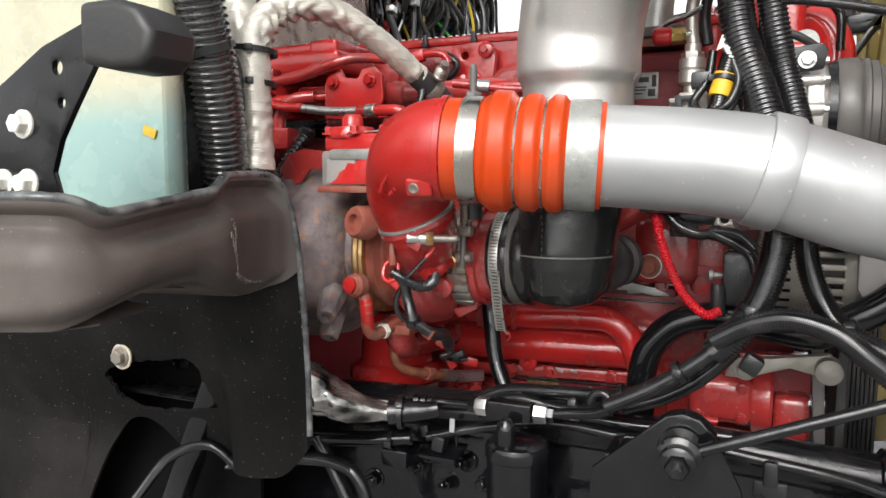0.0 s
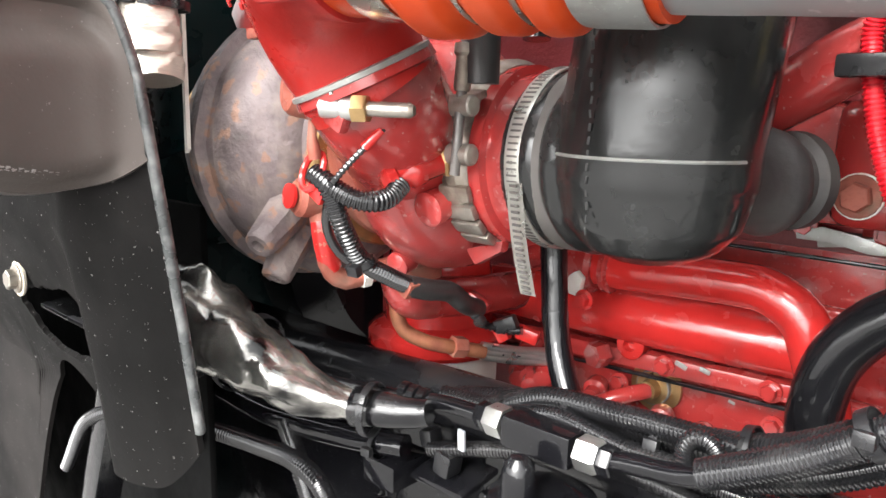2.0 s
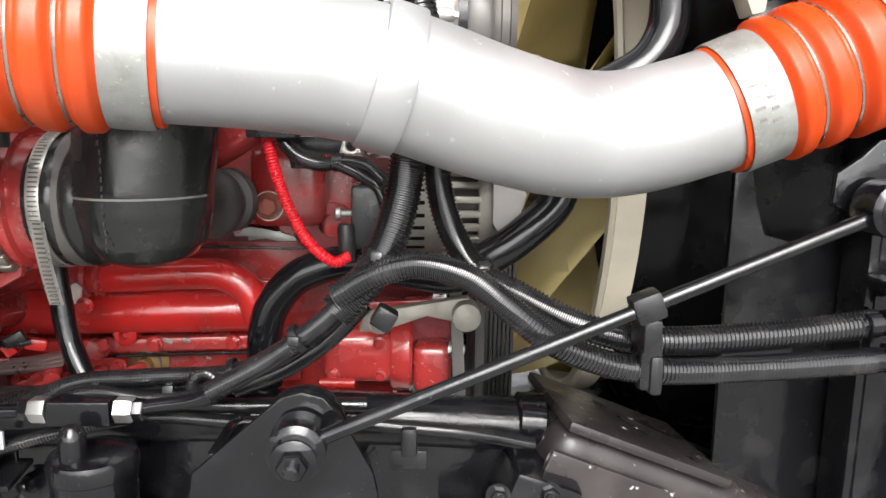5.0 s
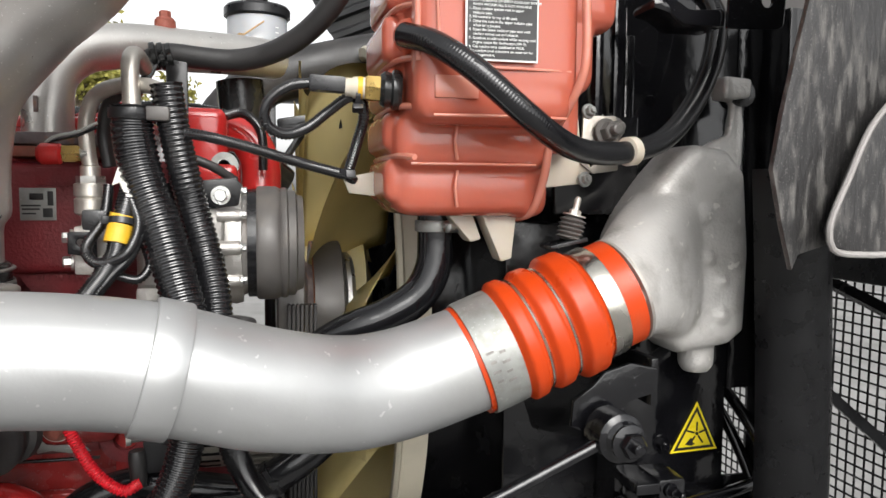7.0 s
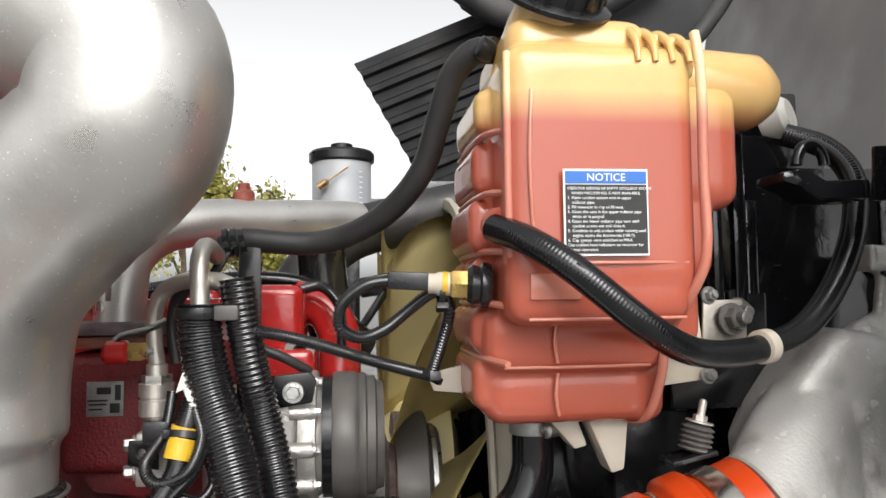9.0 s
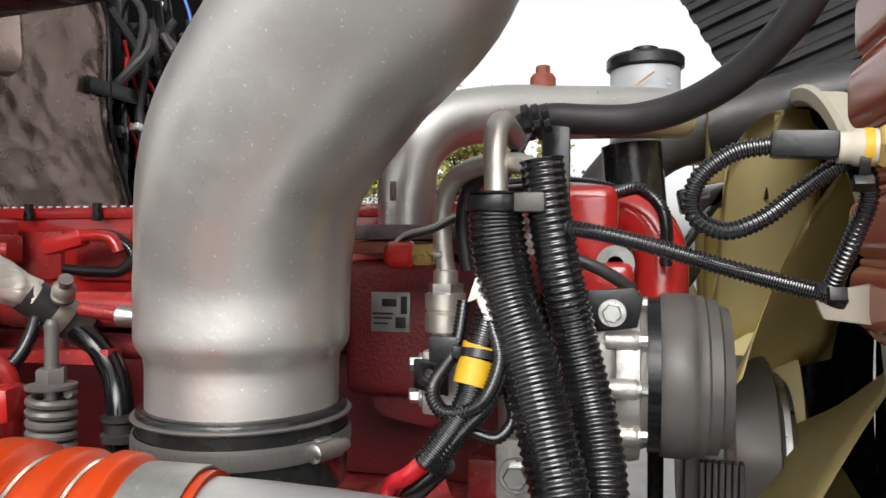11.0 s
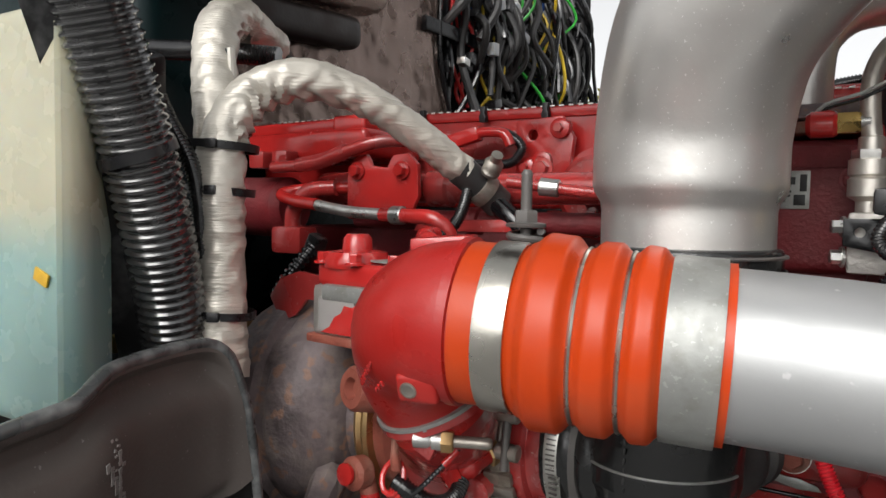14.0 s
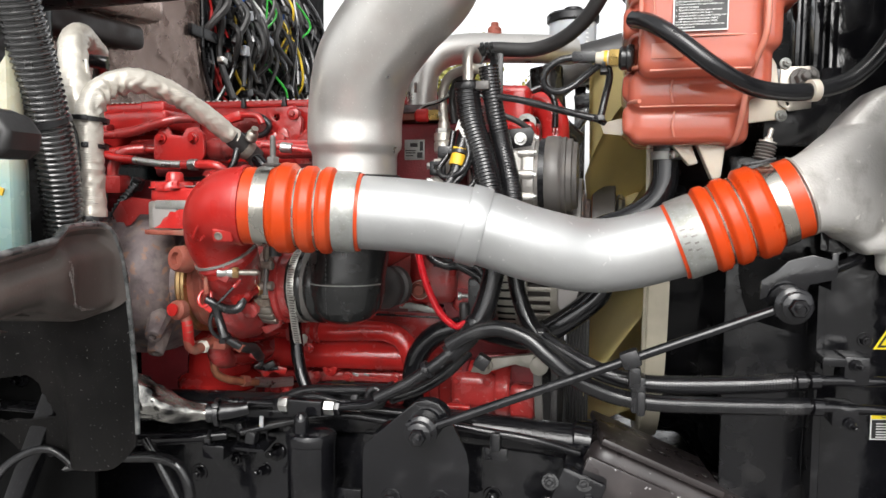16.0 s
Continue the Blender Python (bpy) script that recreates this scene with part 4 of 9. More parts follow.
def build_wiring():
    root = thing("firewall_wiring", (-0.95, 1.80, 1.40), "tangle of black looms and coloured wires on the firewall", "wiring")
    # added sheet: the shade behind the wires, put into its colour
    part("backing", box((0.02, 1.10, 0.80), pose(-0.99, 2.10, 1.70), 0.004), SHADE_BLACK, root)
    part("bar", box((0.015, 0.50, 0.03), pose(-0.90, 1.78, 1.725), 0.004), BLACK_SATIN, root)
    part("bar", box((0.03, 0.022, 0.45), pose(-0.92, 1.64, 1.72), 0.004), BLACK_SATIN, root)
    rnd = random.Random(11)
    colours = [GREEN_WIRE, YELLOW_WIRE, RED_WIRE, WHITE_WIRE, BLUE_WIRE, GREEN_WIRE, YELLOW_WIRE, WHITE_WIRE]
    for i in range(96):
        y0, z0 = rnd.uniform(1.58, 2.35), rnd.uniform(1.78, 2.00)
        pts = [(-0.90 + rnd.uniform(-0.04, 0.03), y0, z0)]
        for k in range(3):
            y0 += rnd.uniform(-0.05, 0.075)
            z0 -= rnd.uniform(0.05, 0.13)
            pts.append((-0.89 + rnd.uniform(-0.05, 0.045), y0, z0))
        if i % 5:
            part("wire", tube(pts, rnd.uniform(0.005, 0.010), 8, 0.02), LOOM if i % 3 == 1 else RUBBER_DUSTY, root)
        else:
            part("wire", tube(pts, rnd.uniform(0.003, 0.0045), 8, 0.02), colours[(i // 5) % 8], root)
    for i in range(22):
        y, z = rnd.uniform(1.60, 2.05), rnd.uniform(1.53, 1.92)
        part("connector", box((0.02, rnd.uniform(0.018, 0.035), rnd.uniform(0.014, 0.03)), pose(-0.875 + rnd.uniform(-0.03, 0.03), y, z, rnd.uniform(-30, 30)), 0.003), rnd.choice([BLACK_PLASTIC] * 7 + [GREY_PLASTIC, STEEL]), root)


build_wiring()


# ---- the engine ----
def build_engine():
    root = thing("diesel_engine", (-0.42, 1.40, 0.53), "red painted six cylinder diesel truck engine, dusty and oily", "engine")
    S, F = (0, -1, 0), (1, 0, 0)
    part("cylinder_block", box((0.51, 0.42, 0.42), pose(-0.265, 1.345, 0.985), 0.015), RED, root)
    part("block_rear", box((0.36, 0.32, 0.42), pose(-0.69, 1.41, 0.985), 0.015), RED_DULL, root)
    for i in range(3):
        part("block_rib", box((0.014, 0.02, 0.10), pose(-0.405 + 0.125 * i, 1.130, 1.135), 0.005), RED, root)
    part("block_ledge", box((0.56, 0.03, 0.014), pose(-0.40, 1.122, 1.082), 0.004), RED_DULL, root)
    for i in range(9):
        bolt((-0.62 + 0.06 * i, 1.106, 1.094), S, RED, root, 0.007, 0.006)
    part("peeled_patch", box((0.05, 0.002, 0.007), pose(-0.165, 1.1068, 1.0845, 0, -8), 0.0008), GALV, root, "patch of bare metal where the paint has peeled")
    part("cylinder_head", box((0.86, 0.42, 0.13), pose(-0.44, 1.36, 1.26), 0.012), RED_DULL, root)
    part("oil_pan", box((0.88, 0.34, 0.30), pose(-0.42, 1.42, 0.68), 0.05, 4), BLACK_SATIN, root)
    # rocker cover with gasket edge and clips
    part("rocker_cover", box((0.86, 0.36, 0.125), pose(-0.50, 1.305, 1.418), 0.014, 3), RED_BRIGHT, root)
    part("cover_lid", box((0.88, 0.37, 0.014), pose(-0.50, 1.305, 1.4735), 0.004), RED_BRIGHT, root)
    bm = bmesh.new()
    for i in range(70):
        box((0.0055, 0.002, 0.0018), pose(-0.90 + 0.0122 * i, 1.1188, 1.4800), 0, bm=bm)
    part("gasket_marks", bm, PRINT_WHITE, root)
    for x in (-0.621, -0.529, -0.443, -0.71):
        part("clip", slab([(-0.004, 0), (0.004, 0), (0.005, 0.006), (0.003, 0.012), (0.004, 0.02), (-0.004, 0.02), (-0.003, 0.012), (-0.005, 0.006)], 0.006, Matrix(((1, 0, 0.2, x), (0, 0, 1, 1.112), (0, 1, 0, 1.464), (0, 0, 0, 1))), 0.0008), BLACK_PLASTIC, root)
    # recessed side panels of the cover
    for x0, x1 in ((-0.66, -0.58), (-0.56, -0.47)):
        part("cover_panel", box((x1 - x0, 0.008, 0.055), pose((x0 + x1) / 2, 1.123, 1.425), 0.003), RED, root)
    part("cover_bracket", slab([(-0.475, 1.385), (-0.475, 1.462), (-0.415, 1.466), (-0.40, 1.44), (-0.405, 1.40), (-0.43, 1.382)], 0.012, Matrix(((1, 0, 0, 0), (0, 0, 1, 1.100), (0, 1, 0, 0), (0, 0, 0, 1))), 0.003, holes=((-0.452, 1.444, 0.006),)), RED_BRIGHT, root)
    for x, z in ((-0.437, 1.412), (-0.458, 1.405), (-0.415, 1.45), (-0.70, 1.43), (-0.685, 1.40)):
        part("boss", lathe([(0.012, 0), (0.012, 0.012), (0.008, 0.014), (0.005, 0.014), (0.005, 0.008)], (x, 1.105, z), S, 20), RED_BRIGHT, root)
        bolt((x, 1.094, z), S, RED, root, 0.006, 0.006)
    # fuel module along the side
    part("fuel_rail", lathe([(0.017, 0), (0.020, 0.004), (0.020, 0.10), (0.017, 0.104), (0.017, 0.16), (0.021, 0.164), (0.021, 0.19), (0.017, 0.194), (0.017, 0.40)], (-0.70, 1.01, 1.377), F, 28), RED, root)
    part("fuel_rail_lower", lathe([(0.012, 0), (0.012, 0.16), (0.016, 0.163), (0.016, 0.178), (0.012, 0.18), (0.012, 0.34)], (-0.66, 1.03, 1.340), F, 20), RED_DULL, root)
    part("fuel_filter_body", lathe([(0.035, 0), (0.040, 0.006), (0.040, 0.05), (0.043, 0.055), (0.043, 0.062), (0.040, 0.067), (0.040, 0.16), (0.03, 0.17)], (-0.93, 1.02, 1.352), F, 36), RED_DULL, root)
    bm = slab([(-0.632, 1.340), (-0.632, 1.395), (-0.622, 1.412), (-0.604, 1.416), (-0.596, 1.402), (-0.574, 1.400), (-0.566, 1.414), (-0.545, 1.416), (-0.532, 1.403), (-0.530, 1.368), (-0.538, 1.352), (-0.522, 1.340)], 0.008, Matrix(((1, 0, 0, 0), (0, 0, 1, 0.972), (0, 1, 0, 0), (0, 0, 0, 1))), 0.003)
    br = part("bracket", bm, RED_BRIGHT, root)
    for x in (-0.616, -0.552):
        bolt((x, 0.971, 1.396), S, RED_BRIGHT, br, 0.0075, 0.007)
    part("bracket_foot", slab([(-0.53, 1.340), (-0.40, 1.345), (-0.40, 1.33), (-0.54, 1.328)], 0.02, Matrix(((1, 0, 0, 0), (0, 0, 1, 0.975), (0, 1, 0, 0), (0, 0, 0, 1))), 0.003), RED, root)
    # control box on the rear of the head
    cb = part("control_box", box((0.20, 0.12, 0.035), pose(-0.715, 1.045, 1.430, 0, -1), 0.008, 3), RED_BRIGHT, root)
    part("box_lid", box((0.185, 0.11, 0.018), pose(-0.72, 1.045, 1.452, 0, -1), 0.006, 3), RED_BRIGHT, cb)
    part("box_ridge", box((0.05, 0.115, 0.026), pose(-0.645, 1.045, 1.452, 0, -1), 0.006, 3), RED_BRIGHT, cb)
    for x in (-0.775, -0.735):
        part("connector", box((0.026, 0.024, 0.022), pose(x, 0.975, 1.412), 0.004), RED, cb)
    # pipes over the fuel module
    part("fuel_pipe", tube([(-0.745, 0.965, 1.402), (-0.68, 0.962, 1.405), (-0.62, 0.962, 1.420), (-0.585, 0.975, 1.430), (-0.545, 1.01, 1.432)], 0.0075, 14), RED, root)
    ribs = corrugated([(-0.70, 0.9625, 1.4035), (-0.66, 0.962, 1.409), (-0.625, 0.962, 1.419)], 0.0090, 0.0040, 0.0012, 14)
    part("ribbed_sleeve", ribs, RED, root)
    part("return_pipe", tube([(-0.64, 0.99, 1.377), (-0.70, 0.975, 1.375), (-0.722, 0.955, 1.368), (-0.690, 0.945, 1.360), (-0.65, 0.940, 1.356)], 0.0075, 14), RED_BRIGHT, root)
    part("braided_hose", corrugated([(-0.665, 0.942, 1.3575), (-0.60, 0.934, 1.349), (-0.535, 0.925, 1.346)], 0.0065, 0.0022, 0.0006, 14), STEEL, root, "braided steel hose with splashes of red paint")
    part("pipe_end", tube([(-0.545, 0.926, 1.346), (-0.50, 0.92, 1.3455), (-0.474, 0.92, 1.343), (-0.462, 0.928, 1.330), (-0.462, 0.932, 1.26)], 0.0080, 14), RED_BRIGHT, root)
    part("ferrule", lathe([(0.009, -0.008), (0.0098, -0.007), (0.0098, 0.007), (0.009, 0.008)], (-0.522, 0.923, 1.346), (1, -0.1, 0), 16), STEEL, root)
    part("branch_pipe", tube([(-0.655, 0.98, 1.377), (-0.69, 0.97, 1.372), (-0.71, 0.965, 1.35), (-0.712, 0.965, 1.315)], 0.010, 14), RED, root)
    part("branch_foot", box((0.05, 0.035, 0.035), pose(-0.712, 0.968, 1.312), 0.008), RED, root)
    part("loom", corrugated([(-0.564, 1.085, 1.436), (-0.52, 1.083, 1.447), (-0.481, 1.083, 1.446), (-0.458, 1.083, 1.428), (-0.470, 1.083, 1.411), (-0.505, 1.083, 1.409), (-0.541, 1.083, 1.411)], 0.0060, 0.0040, 0.0010, 12), LOOM, root)
    part("painted_lead", tube([(-0.545, 1.078, 1.436), (-0.515, 1.075, 1.446), (-0.478, 1.077, 1.444), (-0.470, 1.078, 1.43)], 0.0065, 12), RED_BRIGHT, root)
    part("lead_plug", box((0.05, 0.016, 0.018), pose(-0.535, 1.076, 1.440, 0, -14), 0.004), RED_BRIGHT, root)
    part("drop_loom", corrugated([(-0.455, 0.955, 1.385), (-0.456, 0.948, 1.360), (-0.460, 0.935, 1.338), (-0.470, 0.915, 1.323)], 0.0065, 0.0042, 0.0011, 12), LOOM, root)
    # round port and exhaust manifold behind the intake pipe
    part("port_flange", lathe([(0.055, 0), (0.055, 0.012), (0.042, 0.016), (0.042, 0.045), (0.036, 0.05)], (-0.365, 1.12, 1.375), S, 36), RED, root)
    part("port_pipe", tube([(-0.35, 1.08, 1.375), (-0.31, 1.06, 1.372), (-0.24, 1.06, 1.37)], 0.034, 28), RED_DULL, root)
    part("port_plate", slab([(-0.425, 1.315), (-0.40, 1.32), (-0.355, 1.325), (-0.33, 1.345), (-0.335, 1.365), (-0.375, 1.35), (-0.41, 1.355)], 0.02, Matrix(((1, 0, 0, 0), (0, 0, 1, 1.05), (0, 1, 0, 0), (0, 0, 0, 1))), 0.004), RED, root)
    for x, z in ((-0.392, 1.336), (-0.352, 1.346), (-0.415, 1.40)):
        bolt((x, 1.049, z), S, RED, root, 0.009, 0.008)
    part("braided_line", corrugated([(-0.41, 0.955, 1.382), (-0.378, 0.960, 1.378), (-0.33, 0.970, 1.372), (-0.25, 0.98, 1.368)], 0.0062, 0.0024, 0.0005, 12), RED, root)
    part("line_ferrule", lathe([(0.008, -0.010), (0.009, -0.009), (0.009, 0.009), (0.008, 0.010)], (-0.368, 0.9625, 1.3765), (1, 0.2, -0.1), 14), STEEL, root)
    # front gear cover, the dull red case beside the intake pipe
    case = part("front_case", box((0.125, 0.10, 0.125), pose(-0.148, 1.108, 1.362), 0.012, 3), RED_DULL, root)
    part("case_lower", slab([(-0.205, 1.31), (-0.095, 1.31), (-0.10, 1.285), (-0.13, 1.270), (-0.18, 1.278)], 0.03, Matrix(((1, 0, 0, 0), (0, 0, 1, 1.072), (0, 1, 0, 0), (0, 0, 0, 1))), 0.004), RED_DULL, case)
    part("case_panel", box((0.060, 0.003, 0.020), pose(-0.137, 1.0575, 1.408), 0.002), RED_DULL, case)
    bolt((-0.112, 1.057, 1.386), S, RED_DULL, case, 0.008, 0.007)
    lab = part("worn_label", box((0.037, 0.0012, 0.036), pose(-0.165, 1.0572, 1.3775), 0.0006), GALV, case, "worn silver maker's plate with rubbed black print")
    for x, z, w, h in ((-0.166, 1.386, 0.014, 0.007), (-0.152, 1.384, 0.006, 0.016), (-0.172, 1.376, 0.020, 0.002), (-0.172, 1.372, 0.018, 0.002), (-0.155, 1.368, 0.010, 0.010), (-0.174, 1.367, 0.014, 0.0018)):
        part("print", box((w, 0.0006, h), pose(x, 1.0563, z), 0.0002), PRINT_BLACK, lab)
    for k in range(8):
        part("cast_mark", box((0.0045, 0.002, 0.0065), pose(-0.175 + 0.0068 * k, 1.0715, 1.2945, 0, 8 * (k % 3 - 1)), 0.0008), RED_DULL, case)
    part("rust_ledge", box((0.12, 0.09, 0.012), pose(-0.155, 1.10, 1.436), 0.003), RUST_RED, root)
    part("exhaust_flange", box((0.13, 0.10, 0.014), pose(-0.155, 1.10, 1.450), 0.004), RUST, root)
    # upper red parts near the front
    part("thermostat_housing", box((0.07, 0.10, 0.11), pose(0.000, 1.15, 1.44), 0.015, 3), RED_BRIGHT, root)
    part("thermostat_step", box((0.055, 0.09, 0.04), pose(0.022, 1.10, 1.405), 0.010, 3), RED_BRIGHT, root)
    part("coolant_elbow", tube([(0.02, 1.20, 1.475), (0.055, 1.19, 1.465), (0.073, 1.18, 1.435), (0.075, 1.17, 1.38)], 0.026, 28), RED_BRIGHT, root)
    lug = lathe([(0.016, -0.006), (0.016, 0.006), (0.007, 0.006), (0.007, -0.006)], (0.034, 1.066, 1.423), S, 24)
    box((0.018, 0.012, 0.04), pose(0.030, 1.068, 1.402), 0.003, bm=lug)
    part("lifting_eye", lug, GALV, root)
    part("side_panel", box((0.14, 0.02, 0.14), pose(-0.02, 1.155, 1.36), 0.006), RED_DULL, root)
    # lower side: coolant tube, oil cooler, bosses, filter
    part("coolant_tube", tube([(-0.365, 1.052, 1.043), (-0.335, 1.050, 1.043), (-0.245, 1.050, 1.048), (-0.205, 1.050, 1.046), (-0.180, 1.050, 1.030), (-0.166, 1.050, 1.000), (-0.156, 1.052, 0.960), (-0.152, 1.06, 0.92)], 0.0185, 32), RED_BRIGHT, root)
    part("tube_collar", lathe([(0.0185, -0.004), (0.023, -0.003), (0.023, 0.002), (0.0185, 0.004)], (-0.345, 1.050, 1.043), F, 32), RED, root)
    part("tube_socket", lathe([(0.026, -0.05), (0.026, -0.01), (0.022, -0.006)], (-0.352, 1.052, 1.043), F, 32), RED, root)
    cl = part("p_clip", slab([(-0.372, 1.020), (-0.360, 1.018), (-0.357, 1.036), (-0.364, 1.042), (-0.372, 1.036)], 0.008, Matrix(((1, 0, 0, 0), (0, 0, 1, 1.018), (0, 1, 0, 0), (0, 0, 0, 1))), 0.002), WHITE, root, "pale clip half covered by red overspray")
    bolt((-0.352, 1.017, 1.018), S, RED_BRIGHT, cl, 0.0065, 0.008)
    part("oil_cooler", lathe([(0.024, 0), (0.028, 0.008), (0.028, 0.35), (0.023, 0.36)], (-0.52, 1.090, 0.988), (1, 0, 0.022), 36), RED_BRIGHT, root)
    part("cooler_ledge", box((0.36, 0.03, 0.018), pose(-0.34, 1.095, 0.950, 0, -2), 0.006), RED, root)
    part("cooler_plate", box((0.30, 0.02, 0.055), pose(-0.28, 1.118, 0.918, 0, -2), 0.005), RED, root)
    part("boss_round", lathe([(0.014, 0), (0.014, 0.018), (0.011, 0.020), (0.006, 0.020), (0.005, 0.012)], (-0.334, 1.092, 0.966), S, 24), RED_BRIGHT, root)
    part("boss_hex", hexagon(0.013, 0.016, frame_to((-0.3, -1, 0), (-0.362, 1.075, 0.951))), RED, root)
    for x, z in ((-0.300, 0.953), (-0.205, 0.955), (-0.345, 0.925), (-0.20, 0.925)):
        bolt((x, 1.079, z), S, RED, root, 0.007, 0.006)
    part("chipped_spot", box((0.012, 0.001, 0.005), pose(-0.285, 1.0800, 0.957, 0, 20), 0.0004), GALV, root)
    plug = part("drain_plug", lathe([(0.026, 0), (0.026, 0.004), (0.016, 0.006), (0.016, 0.012), (0.010, 0.013), (0.009, 0.024)], (-0.318, 1.106, 0.922), S, 28), GOLD, root, "brown stained plug with a grey collar")
    part("plug_collar", lathe([(0.017, 0.005), (0.017, 0.011), (0.010, 0.013)], (-0.318, 1.106, 0.922), S, 28, close=False), GALV, plug)
    part("plug_tube", tube([(-0.318, 1.085, 0.922), (-0.335, 1.060, 0.918), (-0.350, 1.05, 0.910)], 0.008, 14), RED, plug)
    # block details above the coolant tube
    part("water_rail", box((0.52, 0.035, 0.030), pose(-0.33, 1.118, 1.112), 0.008), RED, root)
    for i in range(7):
        bolt((-0.52 + 0.066 * i, 1.098, 1.112), S, RED, root, 0.0065, 0.006)
    part("peeled_patch", slab([(-0.205, 1.090), (-0.185, 1.096), (-0.160, 1.092), (-0.132, 1.084), (-0.128, 1.079), (-0.150, 1.078), (-0.178, 1.084), (-0.204, 1.084)], 0.0012, Matrix(((1, 0, 0, 0), (0, 0, 1, 1.0985), (0, 1, 0, 0), (0, 0, 0, 1))), 0.0003), GALV, root, "patch of bare metal where the paint has peeled")
    part("cover_step", box((0.30, 0.018, 0.022), pose(-0.30, 1.110, 1.020, 0, 1), 0.005), RED, root)
    # thin black strips that paint the shadow gaps between castings
    part("shadow_gap_line", box((0.44, 0.006, 0.003), pose(-0.34, 1.1065, 1.070, 0, 0.5), 0.001), BLACK_SATIN, root, "dark line drawn as a shadow gap")
    part("shadow_gap_line", box((0.36, 0.006, 0.003), pose(-0.34, 1.0780, 0.9385, 0, -2), 0.001), BLACK_SATIN, root, "dark line drawn as a shadow gap")
    for x, z, w in ((-0.262, 0.958, 0.010), (-0.236, 0.936, 0.006), (-0.31, 1.072, 0.008), (-0.375, 0.992, 0.006)):
        part("chipped_spot", box((w, 0.001, w * 0.45), pose(x, 1.0785 if z < 1 else 1.1055, z, 0, 15), 0.0003), GALV, root)
    for x, z in ((-0.30, 0.905), (-0.26, 0.90), (-0.37, 0.915)):
        part("pipe_fitting", lathe([(0.010, 0), (0.012, 0.004), (0.012, 0.014), (0.008, 0.018), (0.008, 0.028)], (x, 1.085, z), (0.2, -1, -0.2), 14), RED, root)
    # pump and starter end
    part("pump_body", lathe([(0.038, 0), (0.045, 0.006), (0.045, 0.07), (0.040, 0.078)], (-0.085, 1.085, 0.952), F, 36), RED_BRIGHT, root)
    part("pump_block", box((0.085, 0.05, 0.065), pose(-0.050, 1.055, 0.952), 0.02, 4), RED, root)
    part("pump_flange", lathe([(0.052, 0), (0.054, 0.003), (0.054, 0.022), (0.050, 0.026)], (-0.012, 1.085, 0.950), F, 40), RED, root)
    part("pump_bracket", box((0.045, 0.06, 0.060), pose(0.037, 1.060, 0.938), 0.012, 3), RED, root)
    for x, z in ((-0.078, 0.972), (-0.024, 0.972), (-0.078, 0.932), (-0.024, 0.932)):
        bolt((x, 1.030, z), S, RED, root, 0.0055, 0.006)
    part("pump_ring", lathe([(0.045, 0), (0.049, 0.002), (0.049, 0.010), (0.045, 0.012)], (-0.075, 1.085, 0.952), F, 36), RED_DULL, root)
    bolt((0.057, 1.035, 0.962), (1, -0.2, 0), STEEL, root, 0.007, 0.016)
    part("bracket_arm", box((0.10, 0.03, 0.016), pose(0.005, 1.060, 1.010, 0, -3), 0.004), RED, root)
    part("bracket_web", box((0.05, 0.012, 0.06), pose(0.035, 1.070, 0.985), 0.004), RED_DULL, root)
    part("port_stub", tube([(-0.092, 1.020, 0.926), (-0.052, 1.020, 0.926)], 0.0065, 14), RED_BRIGHT, root)
    part("gear_housing", box((0.12, 0.10, 0.22), pose(-0.02, 1.16, 1.10), 0.012), RED_DULL, root)
    # red duct, housing and column in the gap under the charge pipe
    part("upper_duct", tube([(-0.26, 1.02, 1.165), (-0.195, 1.00, 1.196), (-0.146, 0.995, 1.224), (-0.10, 1.01, 1.245)], 0.022, 28), RED, root)
    hs = part("thermostat_case", box((0.085, 0.06, 0.095), pose(-0.130, 1.075, 1.150), 0.018, 3), RED, root)
    bolt((-0.150, 1.043, 1.128), S, RUST_RED, hs, 0.011, 0.010)
    part("pale_washer", lathe([(0.017, 0), (0.017, 0.003), (0.010, 0.004)], (-0.150, 1.0455, 1.128), S, 24), WHITE, hs)
    part("case_column", box((0.05, 0.05, 0.20), pose(-0.073, 1.10, 1.145), 0.008), RED, root)
    part("round_lug", lathe([(0.028, 0), (0.028, 0.03), (0.014, 0.030), (0.014, 0.012)], (-0.083, 1.095, 1.102), S, 32), RED_DULL, root)
    return root


engine = build_engine()


def build_oil_filter():
    root = thing("oil_filter", (-0.53, 1.02, 0.85), "white oil filter canister under its red painted head", "oil filter")
    part("filter_head", lathe([(0.072, 0), (0.076, 0.005), (0.076, 0.018), (0.070, 0.024), (0.058, 0.030), (0.056, 0.085), (0.052, 0.11), (0.040, 0.12)], (-0.536, 1.025, 0.934), (0, 0, 1), 44), RED_BRIGHT, root)
    part("canister", lathe([(0.055, -0.14), (0.062, -0.135), (0.065, 0.0), (0.068, 0.004)], (-0.536, 1.025, 0.929), (0, 0, 1), 44), WHITE, root)
    for i in range(6):
        part("print", box((0.0018, 0.0006, 0.005), pose(-0.531 + 0.0035 * i, 0.9615 + 0.0006 * i, 0.905, 0, 0, 10), 0.0002), PRINT_BLACK, root)


build_oil_filter()


# ---- turbocharger ----
TY, TZ = 0.885, 1.150


